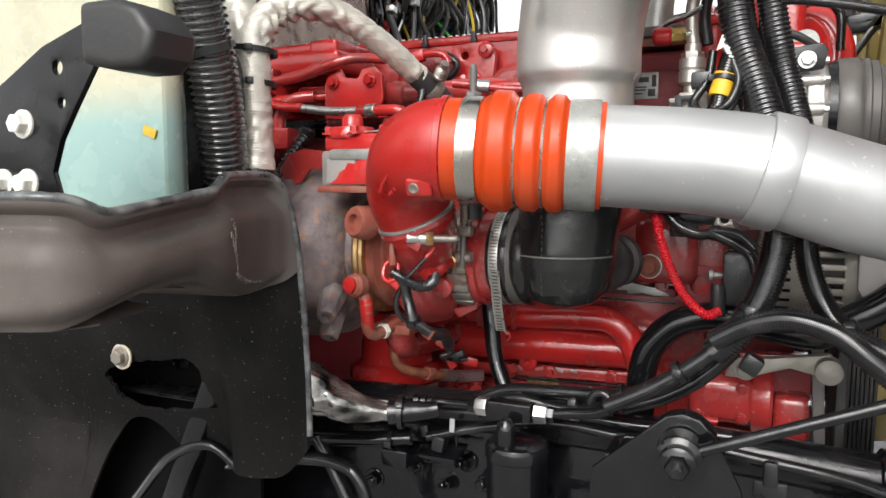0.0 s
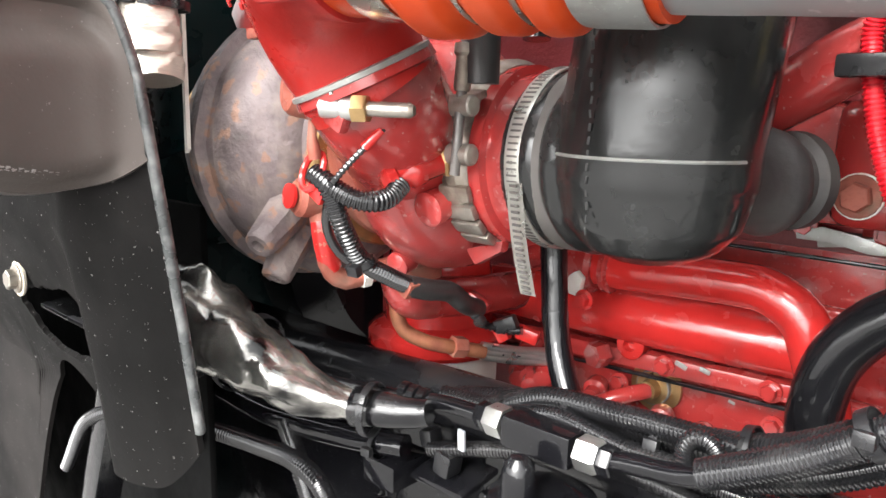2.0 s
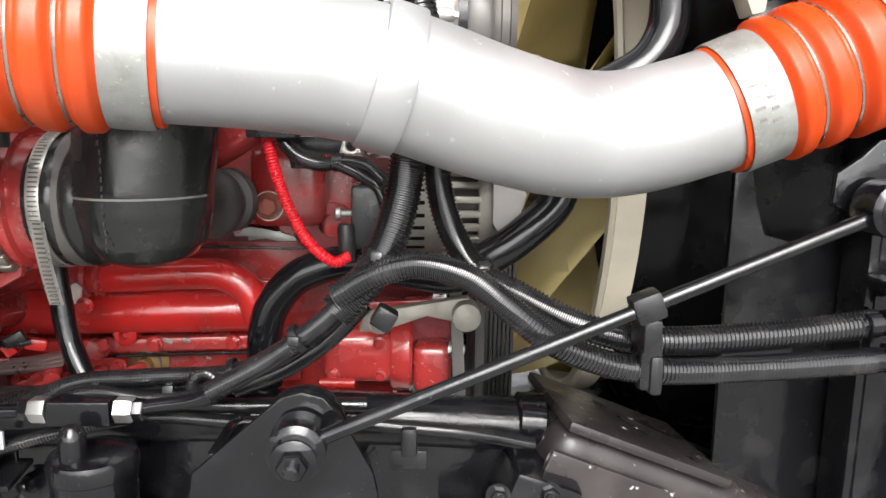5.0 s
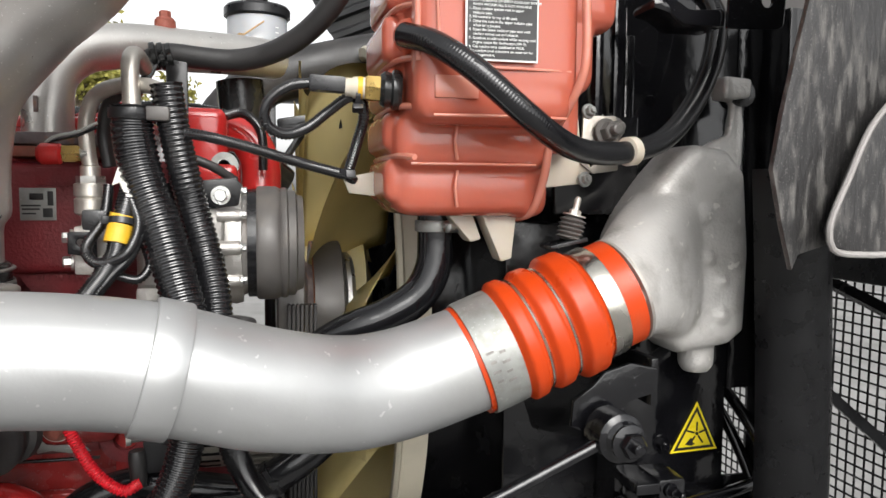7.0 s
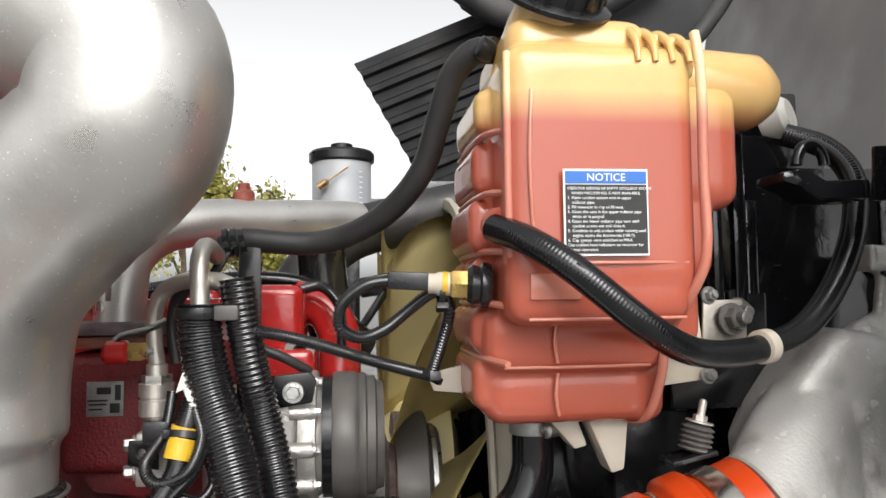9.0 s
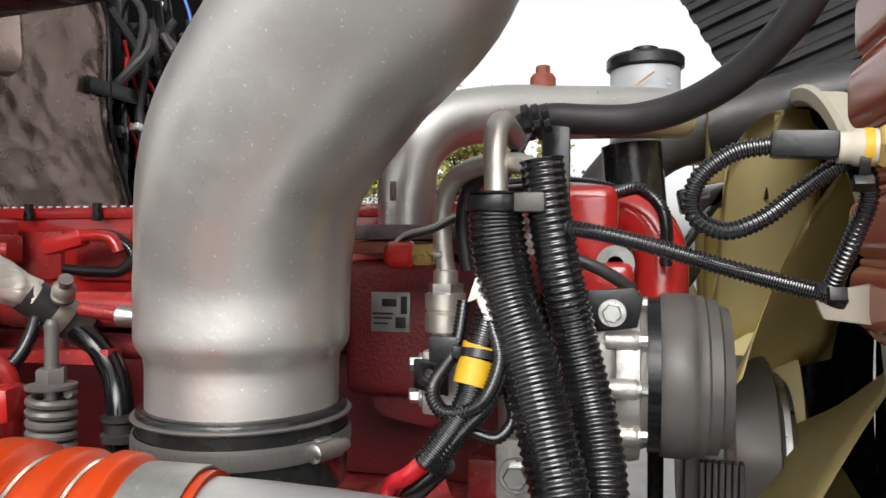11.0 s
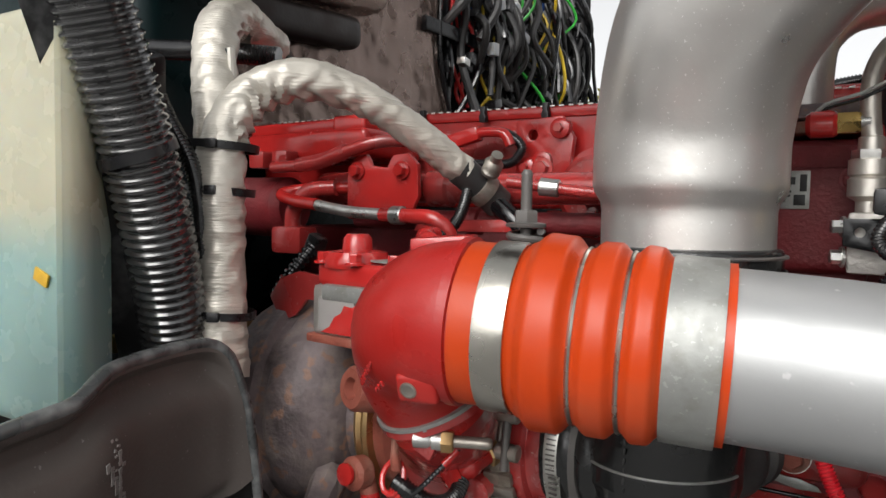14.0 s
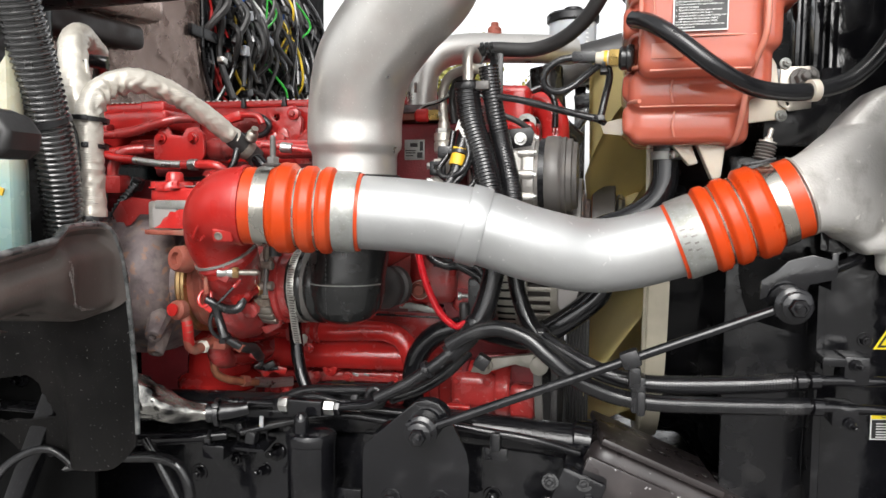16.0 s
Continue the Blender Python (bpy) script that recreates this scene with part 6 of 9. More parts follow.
def build_cooler_hose():
    root = thing("silicone_hose", (0.34, 0.80, 1.20), "orange ribbed silicone hose with steel bands at the charge air cooler", "hose", "charge air hoses")
    a, b = Vector((0.2632, 0.815, 1.2359)), Vector((0.4162, 0.8141, 1.2984))
    line = [a.lerp(b, i / 110) for i in range(111)]
    L = (b - a).length
    marks = [(0, 0.0530), (0.038, 0.0530), (0.046, 0.0600), (0.055, 0.0595), (0.0618, 0.0545), (0.0636, 0.0545), (0.072, 0.0605), (0.082, 0.0600), (0.0899, 0.0545), (0.0917, 0.0545), (0.101, 0.0625), (0.117, 0.0620), (0.1275, 0.0535), (L, 0.0530)]
    ribbed_hose(line, marks, ORANGE, root)
    d = b - a
    for s in (0.0627, 0.0908):
        part("wire_ring", lathe([(0.0545 + 0.0016 * math.cos(k * 1.047), 0.0016 * math.sin(k * 1.047)) for k in range(7)], a + d * (s / d.length), d, 56, close=False), BAND, root)
    clamp_band(a + d * (0.0215 / L), d, 0.0538, 0.034, GALV, root, label="dull galvanised hose band")
    m = frame_to(d, a + d * (0.0215 / L))
    for i in range(4):
        for k in range(2):
            out = (m.to_3x3().inverted() @ Vector((0.1 + 0.16 * k, -1, 0.35 - 0.10 * i)))
            ang = math.atan2(out.y, out.x)
            part("band_print", box((0.0004, 0.0024, 0.0075 - 0.002 * ((i + k) % 2)), m @ Matrix.Rotation(ang + 0.075 * i, 4, "Z") @ Matrix.Translation((0.0556, 0, -0.009 + 0.011 * k)), 0), PRINT_GREY, root)
    clamp_band(a + d * (0.1365 / L), d, 0.0540, 0.0175, BAND, root, label="polished stainless hose band")


build_cooler_hose()


def build_outlet_elbow():
    root = thing("outlet_elbow", (-0.37, 0.74, 1.17), "dusty red cast elbow between the turbo and the orange hose", "pipe elbow")
    line = spline([(-0.3085, 0.7090, 1.2804), (-0.318, 0.7075, 1.2806), (-0.345, 0.713, 1.2745), (-0.369, 0.732, 1.258), (-0.382, 0.753, 1.235), (-0.383, 0.771, 1.214), (-0.378, 0.784, 1.194)], 0.005)
    part("elbow_body", sweep(line, lambda s: 0.0530 if s < 0.02 else 0.0530 - 0.0085 * min(1, (s - 0.02) / 0.07), 56), RED_ELBOW, root)
    part("rim", lathe([(0.0525, -0.004), (0.0555, -0.003), (0.0555, 0.003), (0.0525, 0.004)], (-0.3125, 0.7082, 1.2807), (0.977, 0.205, -0.054), 56), RED_ELBOW, root)
    d = Vector((0.22, 0.36, -0.90))
    part("flange", lathe([(0.042, -0.006), (0.047, -0.005), (0.048, 0.002), (0.042, 0.004)], (-0.3795, 0.7790, 1.2010), d, 56), RED, root)
    part("seal", lathe([(0.044, -0.002), (0.0475, -0.001), (0.0475, 0.002), (0.044, 0.003)], (-0.3805, 0.7755, 1.2060), d, 56), GALV, root, "pale gasket ring")
    m = frame_to((0.15, -0.93, -0.34), (-0.328, 0.6675, 1.240))
    part("sensor_boss", box((0.028, 0.020, 0.024), m @ pose(0.003, 0, -0.012), 0.004, 3), RED_ELBOW, root)
    part("plug", lathe([(0.0058, -0.002), (0.0058, 0.0006), (0.0045, 0.0010), (0.0030, 0.0004), (0, 0.0004)], m @ Vector((-0.002, 0, 0)), (0.15, -0.93, -0.34), 18), DIRTY_STEEL, root, "small bare steel plug")
    # raised casting marks that cannot be read
    c = Vector((-0.362, 0.722, 1.262))
    for p, q, n in (((-0.3764, 0.6781, 1.2351), (-0.3629, 0.6713, 1.2518), 7), ((-0.3634, 0.6782, 1.2330), (-0.3567, 0.6759, 1.2389), 3)):
        p, q = Vector(p), Vector(q)
        for k in range(n):
            at = p.lerp(q, k / (n - 1))
            d = (at - c).normalized()
            part("casting_mark", box((0.0019, 0.0040, 0.0016), frame_to(d, c + d * 0.0520) @ pose(0, 0, 0, 0, 0, 24 * (k % 3 - 1)), 0.0004), RED_BRIGHT, root)
    return root


build_outlet_elbow()


def build_intake():
    root = thing("air_intake_pipe", (-0.218, 0.875, 1.30), "wide dusty aluminised air intake pipe with a swaged neck", "pipe")
    line = spline([(-0.218, 0.892, 1.300), (-0.218, 0.892, 1.34), (-0.218, 0.892, 1.37), (-0.216, 0.890, 1.425), (-0.194, 0.868, 1.495), (-0.135, 0.845, 1.560), (-0.080, 0.825, 1.610), (-0.078, 0.825, 1.668), (-0.14, 0.84, 1.705), (-0.22, 0.86, 1.712)], 0.006)
    def rad(s):
        f = min(1.0, max(0.0, (s - 0.058) / 0.016))
        return 0.0665 + 0.0075 * f * f * (3 - 2 * f)
    part("pipe", sweep(line, rad, 72, wob=0.003), ALU_DUSTY, root)
    part("stain_ring", lathe([(0.0668, 0), (0.0685, 0.002), (0.0668, 0.005)], (-0.218, 0.892, 1.320), (0, 0, 1), 64, close=False), COPPER, root, "rust brown stain along the lip")
    root = thing("air_cleaner_duct", (-0.45, 0.88, 1.60), "black plastic air cleaner duct clamped to the intake pipe", "duct")
    part("duct", tube([(-0.19, 0.853, 1.712), (-0.30, 0.87, 1.712), (-0.60, 0.90, 1.71), (-1.05, 0.92, 1.71)], lambda s: 0.079 + 0.012 * min(1, max(0, (s - 0.10) / 0.06)), 48, 0.01), BLACK_PLASTIC, root)
    clamp_band((-0.215, 0.857, 1.712), (-1, 0.15, 0), 0.080, 0.014, BAND, root, teeth=True, lug=(0.1, -0.6, 0.8))
    for x in (-0.285, -0.36):
        part("moulded_ring", lathe([(0.085, -0.006), (0.094, -0.005), (0.094, 0.005), (0.085, 0.006)], (x, 0.868, 1.712), (-1, 0.1, 0), 48), RUBBER, root)


build_intake()


def build_rubber_elbow():
    root = thing("rubber_elbow", (-0.22, 0.87, 1.08), "black rubber elbow joining the intake pipe to the turbo", "hose elbow")
    cx, cy = -0.229, 0.884
    bm = lathe([(0, -0.070), (0.022, -0.068), (0.041, -0.060), (0.054, -0.046), (0.0595, -0.028), (0.0600, -0.022), (0.0618, -0.020), (0.0622, 0.0), (0.0622, 0.100), (0.0660, 0.106), (0.0725, 0.113), (0.0725, 0.166), (0.070, 0.168)], (cx, cy, 1.160), (0, 0, 1), 64)
    for v in bm.verts:
        f = min(1.0, max(0.0, (v.co.z - 1.17) / 0.10))
        v.co.x, v.co.y = v.co.x + 0.011 * f, v.co.y + 0.008 * f
    lathe([(0.0605, 0.020), (0.0605, 0.046), (0.0570, 0.049), (0.0570, 0.054), (0.0625, 0.058), (0.0635, 0.066), (0.0600, 0.074), (0.0560, 0.100)], (-0.335, TY, TZ), (1, -0.10, 0.01), 56, bm=bm)
    fuse(part("elbow_body", bm, RUBBER, root), 0.0030, 3)
    ring = [Vector((cx + 0.0628 * math.cos(a), cy - 0.0628 * math.sin(a), 1.158)) for a in [0.25 + i * 2.4 / 48 for i in range(49)]]
    part("moulding_line", sweep(ring, 0.0011, 6), GALV, root, "pale moulding line")
    rnd = random.Random(4)
    for k in range(20):
        z = 1.115 + 0.0075 * k
        part("seam_tick", box((0.0012 * rnd.uniform(0.6, 1.4), 0.0012, 0.0045), pose(cx - 0.012 + rnd.gauss(0, 0.0004), cy - 0.0612 + (0.0022 if z < 1.138 else 0), z, 0, rnd.uniform(-12, 12)), 0.0003), RUBBER_DUSTY, root)
    part("stub", lathe([(0.030, 0), (0.030, 0.034), (0.0355, 0.042), (0.0375, 0.048), (0.0355, 0.056), (0.0290, 0.062), (0.0290, 0.070), (0.0345, 0.074), (0.0345, 0.084), (0.026, 0.090)], (-0.212, 0.928, 1.139), (0.34, 0.94, 0), 36), RUBBER_DUSTY, root, "dusty ribbed stub")
    c = clamp_band((-0.308, TY, TZ), (1, 0, 0), 0.0625, 0.013, CLAMP, root, teeth=True, label="worm drive hose clamp with a long loose tail")
    tail = [Vector((-0.306 + 0.004 * i / 24, TY - 0.0645 * math.cos(0.2 + 0.035 * i) - 0.0006 * i * i * 0.02, TZ - 0.0645 * math.sin(0.2 + 0.035 * i) - 0.0022 * i)) for i in range(20)]
    bm = bmesh.new()
    rows = [[bm.verts.new(p + Vector((-0.0065, 0, 0))), bm.verts.new(p + Vector((0.0065, 0, 0)))] for p in tail]
    for a, b in zip(rows, rows[1:]):
        bm.faces.new((a[0], a[1], b[1], b[0]))
    bmesh.ops.solidify(bm, geom=bm.faces[:], thickness=0.0008)
    part("loose_tail", bm, CLAMP, c)
    bm = bmesh.new()
    for p, q in zip(tail, tail[1:]):
        box((0.0075, 0.0014, 0.0016), frame_to((q - p), (p + q) / 2 + Vector((0, -0.0008, 0))), 0, bm=bm)
    tagged(part("slotted_strip", bm, PULLEY, c), kind="stuff")
    part("inlet_band", lathe([(0.0605, -0.008), (0.0632, -0.007), (0.0632, 0.007), (0.0605, 0.008)], (-0.288, TY, TZ), (1, 0, 0), 56, close=False), PULLEY, root)
    clamp_band((-0.218, 0.892, 1.305), (0, 0, 1), 0.0735, 0.013, PULLEY, root, teeth=True, lug=(1, -0.35, 0), label="worm drive hose clamp")
    part("lip", lathe([(0.067, -0.002), (0.0752, -0.0012), (0.0758, 0.0), (0.0750, 0.0010), (0.067, 0.002)], (-0.218, 0.892, 1.322), (0, 0, 1), 64), PULLEY, root)


build_rubber_elbow()


# ---- front: reservoir, radiator, fan ----
XZ = Matrix(((1, 0, 0, 0), (0, 0, 1, 0), (0, 1, 0, 0), (0, 0, 0, 1)))


def at_y(y):
    return Matrix.Translation((0, y, 0)) @ XZ


def text_on(body, size, m, material, parent, name="print", thick=0.0002, align="LEFT"):
    """Raised print in the built-in font, as a mesh of its own."""
    cu = bpy.data.curves.new("lettering", "FONT")
    cu.body, cu.size, cu.extrude, cu.align_x = body, size, thick, align
    cu.resolution_u = 2
    ob = bpy.data.objects.new("lettering", cu)
    scene.collection.objects.link(ob)
    me = bpy.data.meshes.new_from_object(ob.evaluated_get(bpy.context.evaluated_depsgraph_get()))
    bpy.data.objects.remove(ob)
    bpy.data.curves.remove(cu)
    me.materials.clear()
    me.materials.append(material)
    return again(name, me, m, parent)


FRONT = Matrix(((1, 0, 0, 0), (0, 0, -1, 0), (0, 1, 0, 0), (0, 0, 0, 1)))


def build_tank():
    root = thing("coolant_reservoir", (0.30, 0.90, 1.366), "translucent plastic coolant reservoir part filled with orange coolant", "coolant reservoir")
    bm = box((0.155, 0.185, 0.205), pose(0.288, 0.889, 1.578), 0.022, 5)
    box((0.150, 0.190, 0.060), pose(0.285, 0.892, 1.486), 0.022, 5, bm=bm)
    box((0.158, 0.150, 0.058), pose(0.278, 0.915, 1.444), 0.024, 5, bm=bm)
    box((0.150, 0.140, 0.056), pose(0.275, 0.925, 1.398), 0.026, 5, bm=bm)
    # stepped lobes on the front end
    box((0.075, 0.130, 0.110), pose(0.382, 0.890, 1.605), 0.024, 5, bm=bm)
    box((0.060, 0.125, 0.080), pose(0.366, 0.890, 1.530), 0.022, 5, bm=bm)
    box((0.055, 0.120, 0.075), pose(0.358, 0.895, 1.470), 0.022, 5, bm=bm)
    box((0.050, 0.110, 0.080), pose(0.338, 0.915, 1.408), 0.022, 5, bm=bm)
    # stepped ribs on the rear side
    for z, h, x in ((1.640, 0.040, 0.205), (1.590, 0.046, 0.202), (1.540, 0.046, 0.198), (1.495, 0.036, 0.200), (1.452, 0.040, 0.199), (1.405, 0.044, 0.200)):
        box((0.040, 0.130, h), pose(x + 0.012, 0.925, z), 0.014, 4, bm=bm)
    # raised shoulders round the neck and ridges on top
    box((0.120, 0.150, 0.050), pose(0.275, 0.885, 1.682), 0.022, 5, bm=bm)
    for i in range(5):
        box((0.012, 0.145, 0.034), pose(0.315 + 0.013 * i, 0.885, 1.682 - 0.002 * i), 0.006, 3, bm=bm)
    fuse(part("reservoir_body", bm, TANK, root), 0.0028, 3)
    part("filler_arm", tube([(0.345, 0.865, 1.668), (0.40, 0.862, 1.662), (0.445, 0.860, 1.658), (0.466, 0.858, 1.656)], lambda s: 0.034 if s < 0.105 else 0.034 - (s - 0.105) * 1.0, 28), TANK, root, "empty yellowed arm of the reservoir")
    seam = spline([(0.366, 0.800, 1.690), (0.3665, 0.793, 1.66), (0.3665, 0.793, 1.58), (0.366, 0.794, 1.505), (0.357, 0.808, 1.474), (0.352, 0.838, 1.445), (0.349, 0.846, 1.41), (0.343, 0.862, 1.376), (0.335, 0.90, 1.366)], 0.006)
    part("moulded_seam", sweep(seam, 0.0042, 10), TANK_RIB, root)
    for z, y, x0, x1 in ((1.462, 0.792, 0.225, 0.350), (1.421, 0.842, 0.215, 0.340), (1.505, 0.795, 0.23, 0.355)):
        part("moulded_rib", tube([(x0, y + 0.004, z), ((x0 + x1) / 2, y - 0.001, z), (x1, y + 0.004, z)], 0.0015, 10), TANK_RIB, root)
    for x, z0, z1, y in ((0.262, 1.38, 1.415, 0.852), (0.258, 1.425, 1.46, 0.838), (0.23, 1.52, 1.64, 0.796)):
        part("moulded_rib", tube([(x, y, z0), (x - 0.003, y - 0.003, (z0 + z1) / 2), (x, y, z1)], 0.0016, 10), TANK_RIB, root)
    for i in range(4):
        x = 0.317 + 0.0142 * i
        part("top_ridge", tube([(x, 0.95, 1.696 - 0.002 * i), (x, 0.86, 1.702 - 0.002 * i), (x, 0.820, 1.697 - 0.002 * i), (x, 0.800, 1.682 - 0.002 * i), (x, 0.795, 1.664)], lambda s: 0.0062 - 0.004 * min(1, max(0, (s - 0.11) / 0.06)), 12, 0.006), TANK, root)
    part("moulded_rib", tube([(0.213, 0.806, 1.672), (0.2125, 0.8045, 1.62), (0.2125, 0.8045, 1.54), (0.214, 0.806, 1.51)], 0.0032, 10), TANK_RIB, root)
    for z in (1.615, 1.565, 1.517, 1.474, 1.428):
        part("moulded_rib", tube([(0.2135, 0.822, z - 0.002), (0.204, 0.846, z), (0.200, 0.88, z), (0.199, 0.93, z), (0.20, 0.975, z)], 0.0030, 8), TANK_RIB, root)
    part("level_window", box((0.040, 0.004, 0.020), pose(0.246, 0.796, 1.487), 0.0015), TANK_RIB, root, "clear raised panel")
    # neck and cap
    up = Vector((0.20, -0.80, 1.0)).normalized()
    c = Vector((0.2605, 0.840, 1.714))
    part("neck", lathe([(0.040, -0.06), (0.036, -0.01), (0.034, 0.0), (0.031, 0.012)], c, up, 36), TANK, root)
    cap = part("cap", lathe([(0.030, 0.010), (0.046, 0.011), (0.0465, 0.015), (0.045, 0.016), (0.0375, 0.018), (0.0365, 0.044), (0.0345, 0.047), (0, 0.048)], c, up, 44), BLACK_PLASTIC, root, "black ribbed filler cap with worn print")
    m = frame_to(up, c)
    for k in range(14):
        a = 2 * math.pi * k / 14
        part("grip", box((0.004, 0.006, 0.024), m @ Matrix.Rotation(a, 4, "Z") @ Matrix.Translation((0.0372, 0, 0.032)), 0.001), BLACK_PLASTIC, cap)
    for k in range(9):
        a = 2 * math.pi * k / 9
        part("print", box((0.007, 0.004, 0.0004), m @ Matrix.Rotation(a, 4, "Z") @ Matrix.Translation((0.017, 0, 0.0478)) @ pose(0, 0, 0, 0, 0, 40 * k), 0), (YELLOW, GALV, GALV)[k % 3], cap)
    # notice label
    y = 0.7905
    lab = part("notice_label", slab([(0.252, 1.510), (0.3195, 1.510), (0.3195, 1.577), (0.252, 1.577)], 0.0010, at_y(y), 0.0004), PRINT_WHITE, root, "white bordered notice label")
    part("blue_band", box((0.0645, 0.0006, 0.0095), pose(0.2858, y - 0.0004, 1.5705), 0), PRINT_BLUE, lab)
    part("black_field", box((0.0645, 0.0006, 0.053), pose(0.2858, y - 0.0004, 1.5383), 0), PRINT_BLACK, lab)
    text_on("NOTICE", 0.0085, Matrix.Translation((0.2858, y - 0.0009, 1.5676)) @ FRONT, PRINT_WHITE, lab, align="CENTER")
    rows = ["STEPS FOR SERVICE OF EMPTY COOLANT SYSTEM", "    WHEN VACUUM FILL IS NOT AVAILABLE", "1. Open coolant system vent in upper", "    radiator pipe.", "2. Fill reservoir to top of fill neck.", "3. Close the vent in the upper radiator pipe", "    when air is purged.", "4. Open the lower radiator pipe vent until", "    coolant comes out and close it.", "5. Continue to add coolant while running until", "    engine opens the thermostat (185 F).", "6. Cap system once stabilized at MAX.", "Use coolant level indicators on reservoir for", "normal operation."]
    for i, r in enumerate(rows):
        text_on(r, 0.0033 if i > 1 else 0.0030, Matrix.Translation((0.2548, y - 0.0009, 1.5608 - 0.00362 * i)) @ FRONT, PRINT_WHITE, lab, thick=0.0001)
    # feet and tabs
    part("foot", slab([(0.295, 1.375), (0.335, 1.372), (0.330, 1.325), (0.318, 1.322)], 0.03, at_y(0.885), 0.003), MILKY, root, "milky plastic foot")
    part("foot", slab([(0.262, 1.372), (0.290, 1.372), (0.300, 1.345), (0.288, 1.342)], 0.03, at_y(0.895), 0.003), MILKY, root, "milky plastic foot")
    part("side_tab", slab([(0.372, 1.450), (0.388, 1.490), (0.395, 1.478), (0.400, 1.440), (0.412, 1.420), (0.405, 1.404), (0.350, 1.398), (0.345, 1.415)], 0.008, at_y(0.872), 0.002), MILKY, root, "milky plastic mounting tab")
    part("rear_tab", slab([(0.160, 1.408), (0.205, 1.418), (0.205, 1.388), (0.166, 1.392)], 0.006, at_y(0.935), 0.002), MILKY, root)
    part("neck_tab", lathe([(0.008, 0), (0.010, 0.004), (0.010, 0.014), (0.006, 0.016)], (0.214, 0.865, 1.690), (-0.9, -0.2, 0.4), 14), BLACK_PLASTIC, root)


build_tank()


def build_tank_hoses():
    root = thing("coolant_hose", (0.36, 0.82, 1.42), "black braided coolant hose crossing the reservoir to a clip", "hose")
    part("hose", corrugated([(0.203, 0.818, 1.534), (0.222, 0.785, 1.522), (0.250, 0.764, 1.500), (0.296, 0.757, 1.462), (0.330, 0.772, 1.443), (0.362, 0.793, 1.434), (0.400, 0.812, 1.432), (0.435, 0.828, 1.436), (0.478, 0.842, 1.450), (0.518, 0.855, 1.488), (0.545, 0.864, 1.540), (0.556, 0.880, 1.588), (0.545, 0.90, 1.618), (0.515, 0.92, 1.635)], 0.0113, 0.0040, 0.00022, 24), HOSE_WET, root)
    part("braid_mark", corrugated([(0.250, 0.7535, 1.5035), (0.275, 0.749, 1.484), (0.297, 0.7465, 1.466)], 0.0016, 0.0022, 0.0007, 8), RUBBER_DUSTY, root)
    part("clip", lathe([(0.0112, -0.006), (0.0142, -0.005), (0.0142, 0.005), (0.0112, 0.006)], (0.431, 0.826, 1.4355), (0.9, 0.35, 0.1), 28), MILKY, root, "milky plastic hose clip")
    part("spigot", lathe([(0.014, 0), (0.016, 0.004), (0.012, 0.010), (0.011, 0.022)], (0.212, 0.836, 1.537), (-0.35, -0.9, -0.2), 20), TANK, root)
    root = thing("lower_coolant_hose", (0.22, 0.92, 1.22), "black coolant hose curving from under the reservoir to the engine", "hose")
    part("hose", tube([(0.258, 0.930, 1.372), (0.258, 0.930, 1.345), (0.256, 0.928, 1.315), (0.240, 0.925, 1.285), (0.205, 0.925, 1.262), (0.165, 0.93, 1.246), (0.12, 0.95, 1.215), (0.08, 0.98, 1.18)], 0.0195, 28, 0.006), HOSE_WET, root)
    clamp_band((0.258, 0.930, 1.358), (0, 0, 1), 0.0205, 0.012, GALV, root, "spring_clamp", lug=(0.6, -0.8, 0))
    root = thing("bypass_hose", (0.08, 0.98, 1.07), "black formed hose behind the looms with a cable tie", "hose")
    part("hose", tube([(0.175, 0.975, 1.185), (0.165, 0.970, 1.145), (0.130, 0.965, 1.110), (0.090, 0.965, 1.082), (0.06, 0.97, 1.065), (0.0, 0.985, 1.067), (-0.055, 0.998, 1.073), (-0.110, 1.0, 1.056), (-0.140, 1.0, 1.022), (-0.150, 1.0, 0.985), (-0.152, 1.01, 0.93)], 0.0190, 26, 0.006), HOSE_WET, root)
    zip_tie((0.085, 0.965, 1.080), (0.8, 0, 0.6), 0.0195, root)


build_tank_hoses()


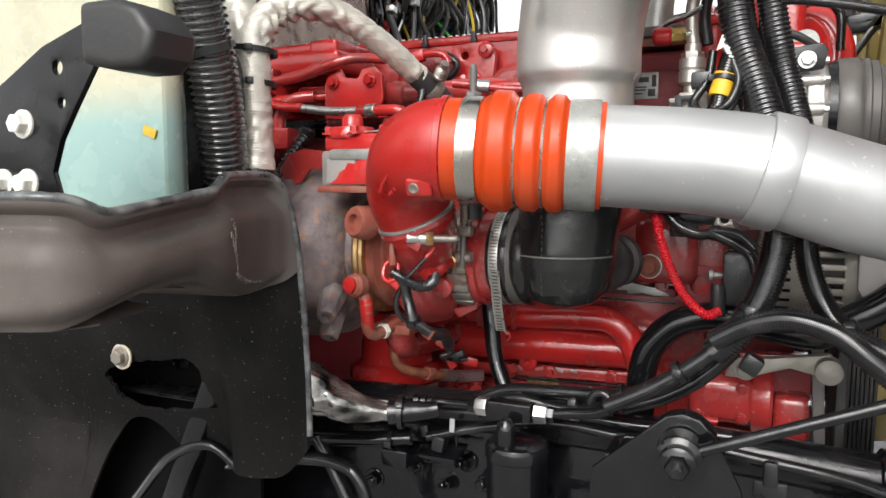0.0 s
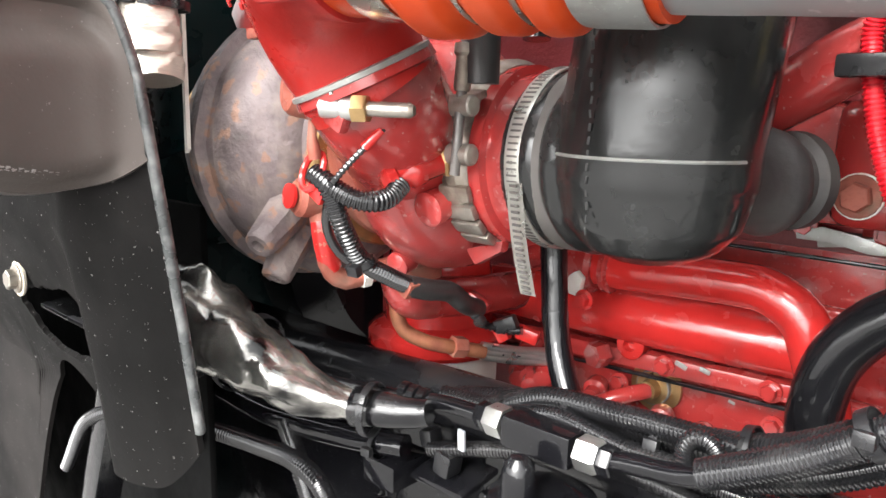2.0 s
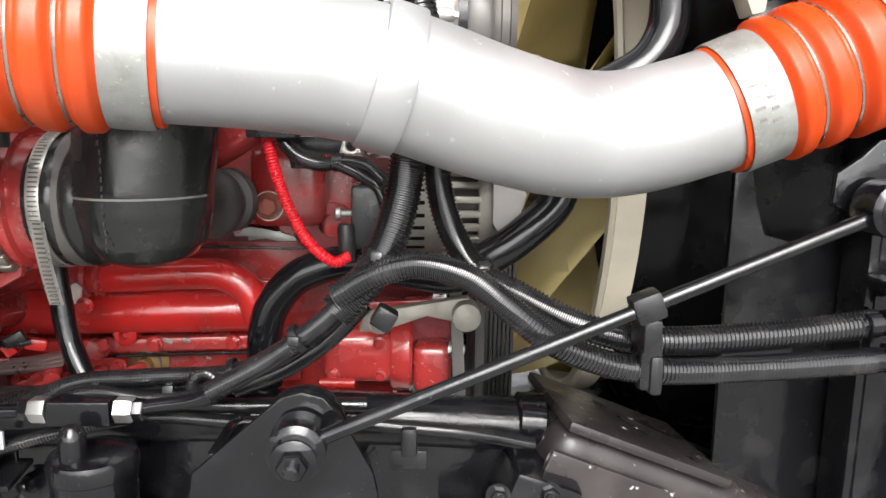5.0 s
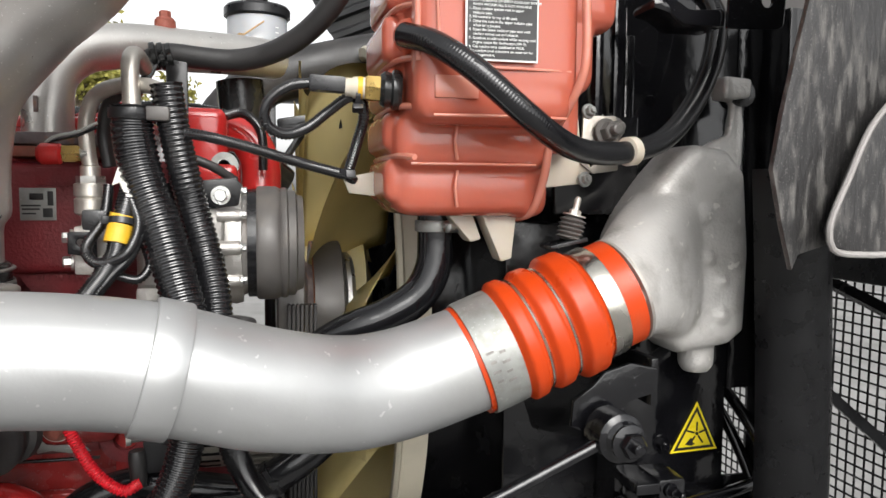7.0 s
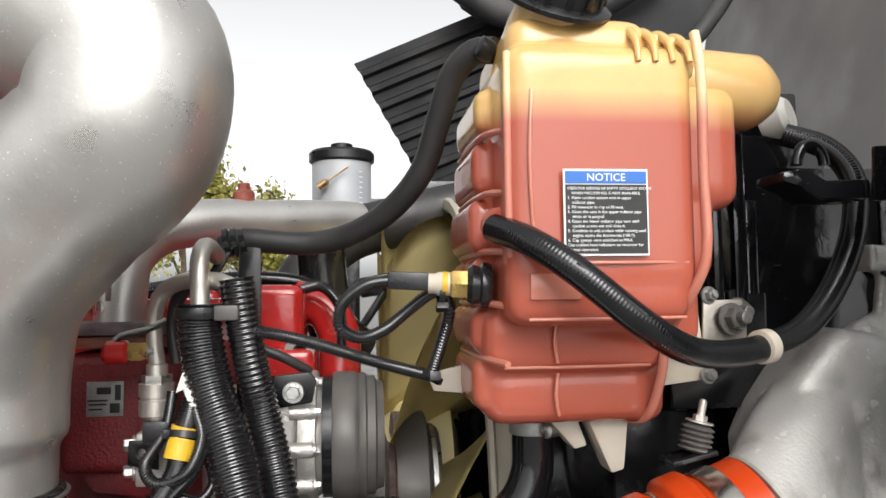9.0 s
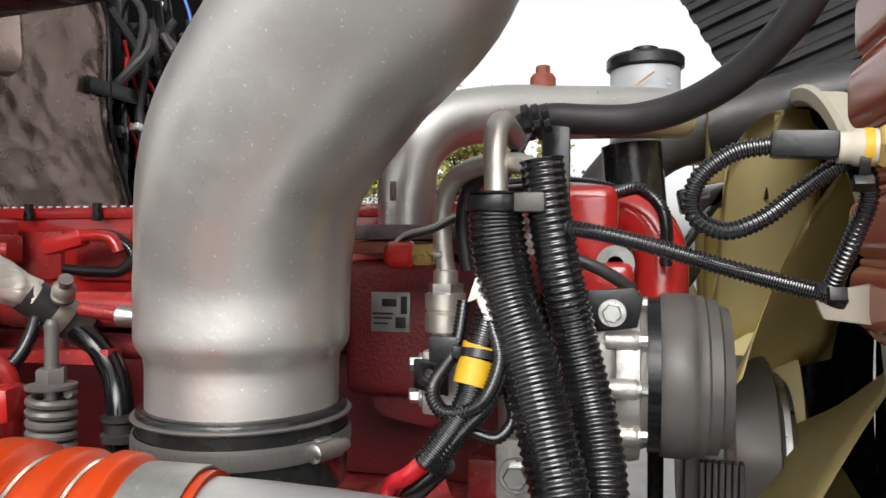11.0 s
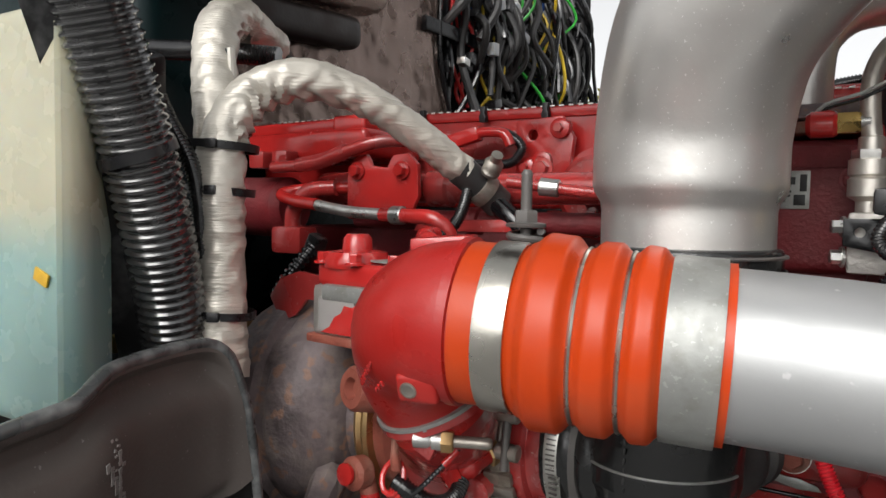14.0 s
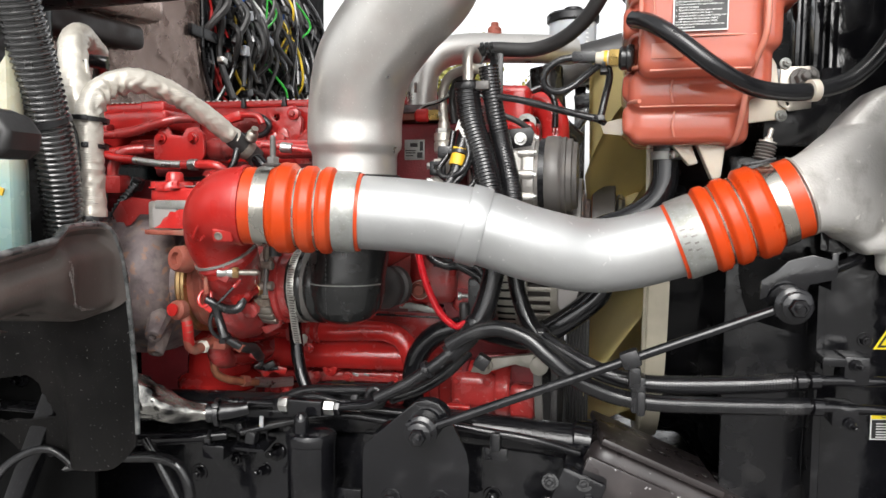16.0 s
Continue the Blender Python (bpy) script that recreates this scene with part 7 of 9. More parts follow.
def build_tank_sensor():
    root = thing("level_sensor", (0.18, 0.86, 1.40), "coolant level sensor with brass nut and looped black lead", "sensor")
    d = Vector((-1, 0.10, 0.04))
    part("rubber_grommet", lathe([(0.017, 0), (0.019, 0.003), (0.019, 0.008), (0.016, 0.010), (0.017, 0.016), (0.014, 0.020)], (0.206, 0.850, 1.489), d, 28), RUBBER, root)
    part("brass_nut", hexagon(0.0125, 0.014, frame_to(d, (0.186, 0.852, 1.490))), BRASS, root)
    part("sensor_body", lathe([(0.010, 0), (0.010, 0.010), (0.0085, 0.012), (0.0085, 0.018)], (0.172, 0.853, 1.4905), d, 18), MILKY, root)
    part("yellow_mark", lathe([(0.0102, 0.002), (0.0104, 0.0025), (0.0104, 0.006), (0.0102, 0.0065)], (0.172, 0.853, 1.4905), d, 18, close=False), YELLOW, root)
    part("plug", box((0.034, 0.015, 0.015), pose(0.138, 0.857, 1.4935, 0, 3, -6), 0.003), BLACK_PLASTIC, root)
    part("lead", corrugated([(0.122, 0.858, 1.494), (0.102, 0.858, 1.490), (0.083, 0.858, 1.474), (0.082, 0.860, 1.456), (0.098, 0.865, 1.447), (0.118, 0.870, 1.453), (0.140, 0.872, 1.470), (0.158, 0.868, 1.483), (0.168, 0.866, 1.484), (0.173, 0.868, 1.468), (0.168, 0.880, 1.442), (0.161, 0.90, 1.412)], 0.0055, 0.0042, 0.0010, 14), LOOM, root)
    part("trunk_lead", corrugated([(0.161, 0.90, 1.410), (0.130, 0.905, 1.418), (0.095, 0.912, 1.428), (0.055, 0.922, 1.440), (0.010, 0.932, 1.450), (-0.02, 0.95, 1.452)], 0.0058, 0.0042, 0.0010, 14), LOOM, root)
    zip_tie((0.161, 0.90, 1.409), (0.5, 0.2, 0.8), 0.009, root)
    zip_tie((0.165, 0.858, 1.484), (1, 0, 0), 0.0115, root, (0, -0.6, -1))


build_tank_sensor()


def build_fan():
    c = Vector((0.205, 1.44, 1.210))
    root = thing("cooling_fan", (c.x, c.y, c.z - 0.39), "cream yellow plastic engine cooling fan beside the shroud", "fan")
    part("hub", lathe([(0.03, -0.10), (0.06, -0.09), (0.12, -0.05), (0.13, -0.02), (0.13, 0.03), (0.05, 0.05)], c, (1, 0, 0), 40), FAN, root)
    bl = bmesh.new()
    n, ni, nj = 11, 9, 11
    g = []
    for i in range(ni):
        f = i / (ni - 1)
        r = 0.115 + 0.283 * f
        chord = 0.80
        row = []
        for j in range(nj):
            u = j / (nj - 1) - 0.5
            a = u * chord * 0.85
            row.append(bl.verts.new((0.140 * u - 0.016 * (1 - 4 * u * u), r * math.sin(a), r * math.cos(a))))
        g.append(row)
    for i in range(ni - 1):
        for j in range(nj - 1):
            bl.faces.new((g[i][j], g[i][j + 1], g[i + 1][j + 1], g[i + 1][j]))
    bmesh.ops.solidify(bl, geom=bl.faces[:], thickness=0.006)
    me = bpy.data.meshes.new("blade")
    bl.to_mesh(me)
    bl.free()
    me.polygons.foreach_set("use_smooth", [True] * len(me.polygons))
    me.materials.append(FAN)
    for k in range(n):
        again("blade", me, Matrix.Translation(c) @ Matrix.Rotation(2 * math.pi * k / n + 0.35, 4, "X"), root)


build_fan()


def build_radiator():
    root = thing("radiator", (0.50, 1.42, 0.62), "black radiator with side frame and round fan shroud", "radiator")
    part("core", box((0.10, 0.92, 1.05), pose(0.52, 1.44, 1.17), 0.006), BLACK_SATIN, root)
    sh = lathe([(0.405, 0), (0.405, 0.045), (0.412, 0.06), (0.455, 0.09), (0.470, 0.12), (0.475, 0.20)], (0.272, 1.44, 1.205), (1, 0, 0), 96, close=False)
    bmesh.ops.solidify(sh, geom=sh.faces[:], thickness=0.006)
    part("fan_shroud", sh, BLACK_SATIN, root)
    part("shroud_ring", lathe([(0.404, 0.0), (0.410, -0.005), (0.424, -0.005), (0.428, 0.0), (0.420, 0.004), (0.418, 0.036), (0.404, 0.036), (0.404, 0.0)], (0.240, 1.44, 1.208), (1, 0, 0), 96, close=False), CREAM, root, "pale cream ring of the fan shroud")
    part("shroud_side", box((0.12, 0.010, 0.66), pose(0.415, 0.985, 1.03), 0.004), BLACK_SATIN, root)
    part("lower_tray", box((0.50, 0.90, 0.02), pose(0.36, 1.40, 0.765), 0.004), BLACK_SATIN, root)
    part("frame_post", box((0.012, 0.05, 0.92), pose(0.478, 0.945, 1.11), 0.003), BLACK_PAINT, root)
    y = 0.937
    bm = box((0.145, 0.006, 0.97), pose(0.553, y + 0.003, 1.12), 0.0015)
    box((0.037, 0.006, 0.45), pose(0.645, y + 0.003, 1.381), 0.0015, bm=bm)
    box((0.037, 0.006, 0.42), pose(0.645, y + 0.003, 0.836), 0.0015, bm=bm)
    part("side_panel", bm, BLACK_PAINT, root)
    part("edge_angle", box((0.010, 0.05, 0.97), pose(0.664, 0.916, 1.12), 0.002), BLACK_PAINT, root)
    part("edge_angle_face", box((0.040, 0.005, 0.97), pose(0.684, 0.896, 1.12), 0.0015), BLACK_PAINT, root)
    for z in (1.168, 1.235, 1.30, 1.43, 1.56):
        bolt((0.672, 0.8925, z), (0, -1, 0), BLACK_PAINT, root, 0.0045, 0.004)
    bolt((0.542, y, 1.093), (0, -1, 0), BLACK_PAINT, root, 0.008, 0.007, 0.004)
    bolt((0.475, 0.915, 1.036), (0, -1, 0), BLACK_PAINT, root, 0.006, 0.006, 0.008)
    # bracketry behind the reservoir
    part("tank_bracket", box((0.10, 0.012, 0.11), pose(0.440, 0.925, 1.425), 0.003), BLACK_SATIN, root)
    part("upper_bracket", box((0.14, 0.02, 0.20), pose(0.505, 0.955, 1.54), 0.004), BLACK_PAINT, root)
    part("bracket_rib", box((0.012, 0.06, 0.17), pose(0.452, 0.925, 1.545), 0.003), BLACK_PAINT, root)
    part("bracket_rib", box((0.010, 0.04, 0.10), pose(0.425, 0.905, 1.52), 0.004), BLACK_PAINT, root)
    bolt((0.512, 0.944, 1.50), (0, -1, 0), BLACK_PAINT, root, 0.008, 0.007)
    for x, z in ((0.4345, 1.470), (0.4345, 1.44)):
        part("clip_plate", box((0.018, 0.004, 0.022), pose(x, 0.914, z), 0.001), GALV, root)
    part("clip_bracket", slab([(0.400, 1.474), (0.436, 1.474), (0.440, 1.462), (0.440, 1.418), (0.412, 1.414), (0.398, 1.424)], 0.004, at_y(0.868), 0.0012, holes=((0.409, 1.424, 0.003),)), DIRTY_STEEL, root, "grey steel bracket behind the hose clip")
    bolt((0.424, 0.865, 1.457), (0.2, -1, 0.1), PULLEY, root, 0.0100, 0.010, 0.010)
    bolt((0.438, 0.880, 1.462), (0.2, -1, 0.1), PULLEY, root, 0.0095, 0.010, 0.006)
    bolt((0.405, 0.869, 1.478), (0.2, -1, 0.1), GALV, root, 0.0055, 0.006, 0.004)
    bolt((0.402, 0.869, 1.408), (0.2, -1, 0.1), GALV, root, 0.0055, 0.006, 0.004)
    # black hood latch arm above
    arm = part("latch_arm", slab([(0.519, 1.600), (0.578, 1.603), (0.583, 1.598), (0.581, 1.560), (0.574, 1.556), (0.517, 1.554)], 0.005, at_y(0.800), 0.0025, holes=((0.561, 1.583, 0.006),)), BLACK_PAINT, root)
    part("latch_web", slab([(0.441, 1.579), (0.462, 1.582), (0.480, 1.572), (0.519, 1.574), (0.519, 1.556), (0.474, 1.556), (0.458, 1.566), (0.441, 1.570)], 0.045, at_y(0.805), 0.005), BLACK_PAINT, arm)
    ring = [Vector((0.487 + 0.013 * math.cos(a), 0.838, 1.590 + 0.018 * math.sin(a))) for a in [math.pi * i / 12 for i in range(13)]]
    part("latch_loop", sweep(ring, 0.005, 10), BLACK_PAINT, arm)
    part("rubber_bush", lathe([(0.010, 0), (0.015, 0.002), (0.015, 0.012), (0.011, 0.015), (0.015, 0.018), (0.015, 0.028), (0.009, 0.030)], (0.600, 0.915, 1.505), (0, -1, 0.05), 24), RUBBER, root)
    part("white_knob", lathe([(0.020, 0), (0.022, 0.004), (0.022, 0.022), (0.016, 0.028)], (0.518, 0.96, 1.655), (0.6, -0.7, 0.2), 28), WHITE, root, "white plastic cap")
    # coil spring isolator on the cooler hose bracket
    iso = thing("spring_isolator", (0.377, 0.848, 1.345), "grey rubber and spring isolator stud above the orange hose", "isolator")
    lean = Vector((0.24, 0, 1)).normalized()
    at = Vector((0.377, 0.848, 1.347))
    stack = [(0.008, 0.0)]
    for k in range(5):
        stack += [(0.0125, 0.001 + 0.0044 * k), (0.0138, 0.0022 + 0.0044 * k), (0.0125, 0.0034 + 0.0044 * k), (0.0105, 0.0042 + 0.0044 * k)]
    part("bush", lathe(stack + [(0.006, 0.0245)], at, lean, 24), PULLEY, iso)
    part("washer", lathe([(0.004, 0), (0.0115, 0.0005), (0.0115, 0.002), (0.004, 0.0025)], at + lean * 0.024, lean, 24), STEEL_WARM, iso)
    part("nut", hexagon(0.0060, 0.005, frame_to(lean, at + lean * 0.026)), STEEL_WARM, iso)
    part("stud", lathe([(0.0034, 0)] + [(0.0034 - 0.0004 * (k % 2), 0.003 + 0.0012 * k) for k in range(10)] + [(0.002, 0.0155)], at + lean * 0.029, lean, 12), STEEL_WARM, iso)
    part("foot_plate", box((0.040, 0.03, 0.004), pose(0.372, 0.848, 1.344, 0, -12), 0.001), BLACK_SATIN, iso)


build_radiator()


def build_stickers():
    root = thing("warning_sticker", (0.583, 0.934, 1.08), "yellow triangular fan warning sticker with black border", "sticker")
    y = 0.9345
    tri = [(0.5865, 1.143), (0.5515, 1.0805), (0.6155, 1.0825)]
    c = Vector((sum(p[0] for p in tri) / 3, sum(p[1] for p in tri) / 3))

    def shrink(k):
        return [tuple(c + (Vector(p) - c) * k) for p in tri]
    part("yellow_field", slab(shrink(1.0), 0.0012, at_y(y), 0.0004), STICKER_YELLOW, root)
    bm = bmesh.new()
    a, b = shrink(0.86), shrink(0.70)
    va, vb = [bm.verts.new((x, y - 0.0005, z)) for x, z in a], [bm.verts.new((x, y - 0.0005, z)) for x, z in b]
    for i in range(3):
        bm.faces.new((va[i], va[(i + 1) % 3], vb[(i + 1) % 3], vb[i]))
    part("black_border", bm, PRINT_BLACK, root, smooth=False)
    part("hand_print", slab([(0.5715, 1.0905), (0.5790, 1.0985), (0.5830, 1.0970), (0.5815, 1.0930), (0.5850, 1.0910), (0.5800, 1.0885)], 0.0004, at_y(y - 0.0006), 0), PRINT_BLACK, root)
    for k in range(5):
        m = Matrix.Translation((0.5868, y - 0.0006, 1.1035)) @ Matrix.Rotation(k * 1.256, 4, "Y")
        part("blade_print", box((0.0022, 0.0003, 0.011), m @ Matrix.Translation((0, 0, 0.009)), 0), PRINT_BLACK, root)
    part("hub_print", lathe([(0.0022, 0), (0.0022, 0.0004)], (0.5868, y - 0.0006, 1.1035), (0, -1, 0), 16), PRINT_BLACK, root)
    root = thing("caution_label", (0.585, 0.934, 0.948), "yellow topped caution label with small print", "label")
    part("white_edge", slab([(0.553, 0.948), (0.619, 0.952), (0.6165, 0.9945), (0.553, 0.988)], 0.0012, at_y(y), 0.0004), PRINT_WHITE, root)
    part("yellow_band", slab([(0.5535, 0.9785), (0.6165, 0.9840), (0.616, 0.9940), (0.5535, 0.9875)], 0.0004, at_y(y - 0.0006), 0), STICKER_YELLOW, root)
    part("black_field", slab([(0.5545, 0.9500), (0.6175, 0.9535), (0.6165, 0.9825), (0.5545, 0.9775)], 0.0004, at_y(y - 0.0006), 0), PRINT_BLACK, root)
    text_on("CAUTION", 0.0085, Matrix.Translation((0.566, y - 0.0011, 0.9815)) @ FRONT @ Matrix.Rotation(0.09, 4, "Z"), PRINT_BLACK, root)
    for i in range(6):
        part("print", box((0.050 - 0.006 * (i % 3), 0.0002, 0.0014), pose(0.585 - 0.003 * (i % 3), y - 0.0009, 0.974 - 0.004 * i, 0, -4), 0), PRINT_WHITE, root)


build_stickers()


def build_cooler_tank():
    root = thing("charge_air_cooler_tank", (0.54, 0.90, 1.18), "stained cast aluminium charge air cooler end tank", "cooler tank")
    # a casting that widens from the round neck into a tall box
    def ring(c, ux, uz, w, h, k):
        out = []
        for i in range(40):
            a = 2 * math.pi * i / 40
            ca, sa = math.cos(a), math.sin(a)
            e = 2.0 / k
            out.append(c + ux * (w * math.copysign(abs(ca) ** e, ca)) + uz * (h * math.copysign(abs(sa) ** e, sa)))
        return out
    steps = []
    d0 = Vector((0.92, 0.06, 0.37)).normalized()
    for f in [i / 22 for i in range(23)]:
        s = f * f * (3 - 2 * f)
        c = Vector((0.413, 0.813, 1.297)).lerp(Vector((0.520, 0.890, 1.325)), f)
        ux = Vector((0.37, 0.0, -0.92)).lerp(Vector((0, 0.0, -1)), s).normalized()
        d = d0.lerp(Vector((0.62, 0.78, 0)), s).normalized()
        uz = d.cross(ux).normalized()
        steps.append(ring(c, uz, -ux, 0.0505 - 0.012 * s, 0.0505 + 0.036 * s, 2 + 1.6 * s))
    bm = bmesh.new()
    rows = [[bm.verts.new(p) for p in r] for r in steps]
    for a, b in zip(rows, rows[1:]):
        for i in range(40):
            bm.faces.new((a[i], a[(i + 1) % 40], b[(i + 1) % 40], b[i]))
    bm.faces.new(rows[-1])
    bm.faces.new(rows[0][::-1])
    bmesh.ops.recalc_face_normals(bm, faces=bm.faces[:])
    slab([(0.446, 1.345), (0.462, 1.378), (0.484, 1.408), (0.512, 1.438), (0.530, 1.447), (0.566, 1.442), (0.588, 1.417), (0.596, 1.330), (0.594, 1.243), (0.575, 1.228), (0.516, 1.220), (0.487, 1.243), (0.452, 1.262)], 0.082, at_y(0.853), 0.022, bm=bm, segs=5)
    slab([(0.545, 1.42), (0.604, 1.41), (0.606, 1.47), (0.601, 1.505), (0.590, 1.505), (0.585, 1.46), (0.560, 1.45)], 0.012, at_y(0.890), 0.003, bm=bm)
    slab([(0.572, 1.498), (0.606, 1.500), (0.608, 1.522), (0.572, 1.524)], 0.030, at_y(0.880), 0.004, bm=bm)
    lathe([(0.020, 0.03), (0.020, -0.02), (0.014, -0.03), (0, -0.03)], (0.556, 0.895, 1.222), (0, 0, 1), 24, bm=bm)
    for x, z, r in ((0.534, 1.372, 0.010), (0.541, 1.325, 0.008), (0.560, 1.300, 0.006), (0.492, 1.288, 0.0055), (0.506, 1.297, 0.007), (0.56, 1.262, 0.008)):
        lathe([(r, -0.006), (r * 0.8, 0.003), (r * 0.3, 0.0045), (0, 0.0045)], (x, 0.853, z), (0, -1, 0), 20, bm=bm)
    fuse(part("casting", bm, CAST_STAINED, root), 0.0034, 3)
    part("sealing_edge", lathe([(0.0505, -0.002), (0.0535, -0.001), (0.0535, 0.002), (0.0505, 0.003)], (0.417, 0.8138, 1.2987), d0, 48), ALU_CAST, root)


build_cooler_tank()


def build_stay():
    root = thing("stay_rod", (0.17, 0.80, 0.90), "black painted radiator stay rod with rubber bushes", "stay rod")
    a, b = Vector((-0.076, 0.775, 0.962)), Vector((0.410, 0.800, 1.159))
    part("rod", sweep(spline([a + (b - a) * 0.03, b], 0.05), 0.0064, 18), BLACK_PAINT, root)
    for c in (a, b):
        d = Vector((0.05, -1, 0.0))
        eye = part("rod_eye", lathe([(0.012, -0.020), (0.024, -0.019), (0.024, 0.012), (0.018, 0.016), (0.010, 0.017)], c, d, 32), BLACK_PAINT, root)
        part("washer", lathe([(0.017, 0.014), (0.019, 0.017), (0.014, 0.022), (0.018, 0.024), (0.018, 0.027), (0.011, 0.030)], c, d, 28), BLACK_PAINT, eye)
        part("nut", hexagon(0.0125, 0.012, frame_to(d, c + d * 0.027)), BLACK_PAINT, eye)
        part("stud_end", lathe([(0.006, 0.030), (0.006, 0.046), (0.004, 0.048)], c, d, 14), BLACK_PAINT, eye)
    root = thing("stay_bracket", (-0.09, 0.80, 0.80), "black rounded triangular steel bracket bolted to the frame rail", "bracket")
    part("plate", slab([(-0.175, 0.905), (-0.172, 0.925), (-0.110, 0.980), (-0.094, 0.994), (-0.076, 0.999), (-0.058, 0.994), (-0.044, 0.978), (-0.016, 0.925), (-0.012, 0.905), (-0.012, 0.76), (-0.175, 0.76)], 0.008, at_y(0.802), 0.003), BLACK_PAINT, root)
    part("boss", lathe([(0.034, 0), (0.036, 0.003), (0.036, 0.012)], (-0.076, 0.812, 0.962), (0, 1, 0), 32), BLACK_PAINT, root)
    part("web", box((0.012, 0.14, 0.20), pose(-0.155, 0.88, 0.84), 0.003), BLACK_PAINT, root)
    for x, z in ((-0.130, 0.845), (-0.055, 0.850), (-0.10, 0.80)):
        bolt((x, 0.802, z), (0, -1, 0), BLACK_PAINT, root, 0.011, 0.009, 0.005)
    part("upper_ball_arm", slab([(0.376, 1.160), (0.378, 1.186), (0.398, 1.200), (0.412, 1.214), (0.440, 1.222), (0.470, 1.215), (0.470, 1.190), (0.438, 1.182), (0.428, 1.160), (0.41, 1.145)], 0.008, at_y(0.828), 0.002), BLACK_PAINT, root)
    part("upper_tie", box((0.008, 0.11, 0.05), pose(0.468, 0.885, 1.20), 0.002), BLACK_PAINT, root)
    part("cross_tube", tube([(0.42, 0.86, 1.175), (0.52, 0.90, 1.215)], 0.008, 14), BLACK_PAINT, root)


build_stay()


def build_looms():
    root = thing("heavy_loom", (-0.03, 0.85, 0.97), "thick black corrugated loom arching over to the front", "wiring loom", "corrugated looms")
    part("loom", corrugated([(-0.050, 0.834, 1.074), (-0.025, 0.832, 1.090), (0.000, 0.828, 1.101), (0.025, 0.824, 1.105), (0.065, 0.818, 1.095), (0.100, 0.812, 1.069), (0.135, 0.812, 1.042), (0.185, 0.818, 1.020), (0.235, 0.822, 1.012), (0.33, 0.836, 1.010), (0.440, 0.850, 1.012)], 0.0122, 0.0050, 0.0013, 22), LOOM, root)
    part("loom_tail", corrugated([(-0.052, 0.842, 1.058), (-0.035, 0.846, 1.074), (-0.016, 0.852, 1.098), (-0.002, 0.858, 1.128), (0.008, 0.866, 1.168), (0.013, 0.872, 1.210), (0.010, 0.90, 1.26)], 0.0168, 0.0058, 0.0016, 24), LOOM, root)
    part("loom_foot", corrugated([(-0.165, 0.838, 0.985), (-0.118, 0.840, 1.010), (-0.075, 0.842, 1.040), (-0.040, 0.846, 1.070)], 0.0094, 0.0042, 0.0010, 24), LOOM, root)
    zip_tie((-0.012, 0.853, 1.105), (0.5, 0.15, 0.85), 0.0174, root, (-0.2, -1, 0.1), 0.007)
    zip_tie((-0.085, 0.842, 1.034), (0.8, 0, 0.55), 0.0122, root, (0, -1, 0.2), 0.007)
    part("lower_loom", corrugated([(-0.150, 0.868, 0.978), (-0.10, 0.872, 0.998), (-0.06, 0.874, 1.026), (-0.03, 0.876, 1.058)], 0.0100, 0.0042, 0.0011, 20), LOOM, root)
    root = thing("heavy_loom", (0.06, 0.90, 1.05), "black corrugated loom running down past the alternator", "wiring loom", "corrugated looms")
    part("loom", corrugated([(0.030, 0.905, 1.27), (0.036, 0.902, 1.205), (0.042, 0.900, 1.155), (0.055, 0.896, 1.118), (0.076, 0.886, 1.088), (0.118, 0.868, 1.066), (0.168, 0.850, 1.045), (0.223, 0.842, 1.034), (0.34, 0.850, 1.036), (0.445, 0.858, 1.046)], 0.0135, 0.0056, 0.0015, 22), LOOM, root)
    zip_tie((0.080, 0.885, 1.086), (0.7, -0.3, -0.6), 0.0142, root, (0.4, -1, 0.3), 0.007)
    c = thing("loom_clamp", (0.222, 0.83, 1.0), "black double cable clip holding two looms to the stay rod", "cable clip")
    part("clip_body", box((0.020, 0.034, 0.052), pose(0.222, 0.824, 1.024), 0.005), BLACK_PLASTIC, c)
    part("clip_band", box((0.012, 0.042, 0.036), pose(0.226, 0.824, 1.013, 0, 0), 0.006), BLACK_PLASTIC, c)
    part("rod_clip", box((0.026, 0.024, 0.024), pose(0.210, 0.792, 1.078, 0, -22), 0.005), BLACK_PLASTIC, c)
    part("clip_link", box((0.016, 0.040, 0.030), pose(0.216, 0.808, 1.052), 0.004), BLACK_PLASTIC, c)
    # metal ends and condenser lines
    root = thing("condenser_lines", (0.55, 0.88, 1.0), "black painted air conditioning lines bent through the side panel", "pipe")
    for pts in ([(0.425, 0.850, 1.046), (0.470, 0.856, 1.049), (0.538, 0.868, 1.049), (0.600, 0.882, 1.051), (0.640, 0.892, 1.056), (0.655, 0.898, 1.068), (0.656, 0.910, 1.095), (0.650, 0.945, 1.130), (0.640, 0.98, 1.16)],
                [(0.430, 0.850, 1.013), (0.480, 0.856, 1.012), (0.549, 0.868, 1.010), (0.610, 0.884, 1.007), (0.640, 0.894, 1.010), (0.652, 0.905, 1.024), (0.654, 0.93, 1.06), (0.645, 0.965, 1.11), (0.635, 0.99, 1.14)]):
        ln = part("line", tube(pts, 0.0072, 16), BLACK_PAINT, root)
        for s in (0.0, 0.018):
            p = Vector(pts[0]) + (Vector(pts[1]) - Vector(pts[0])).normalized() * (s + 0.012)
            part("crimp", lathe([(0.0105, -0.007), (0.0120, -0.006), (0.0120, 0.006), (0.0105, 0.007)], p, Vector(pts[1]) - Vector(pts[0]), 20), BLACK_PAINT, ln)
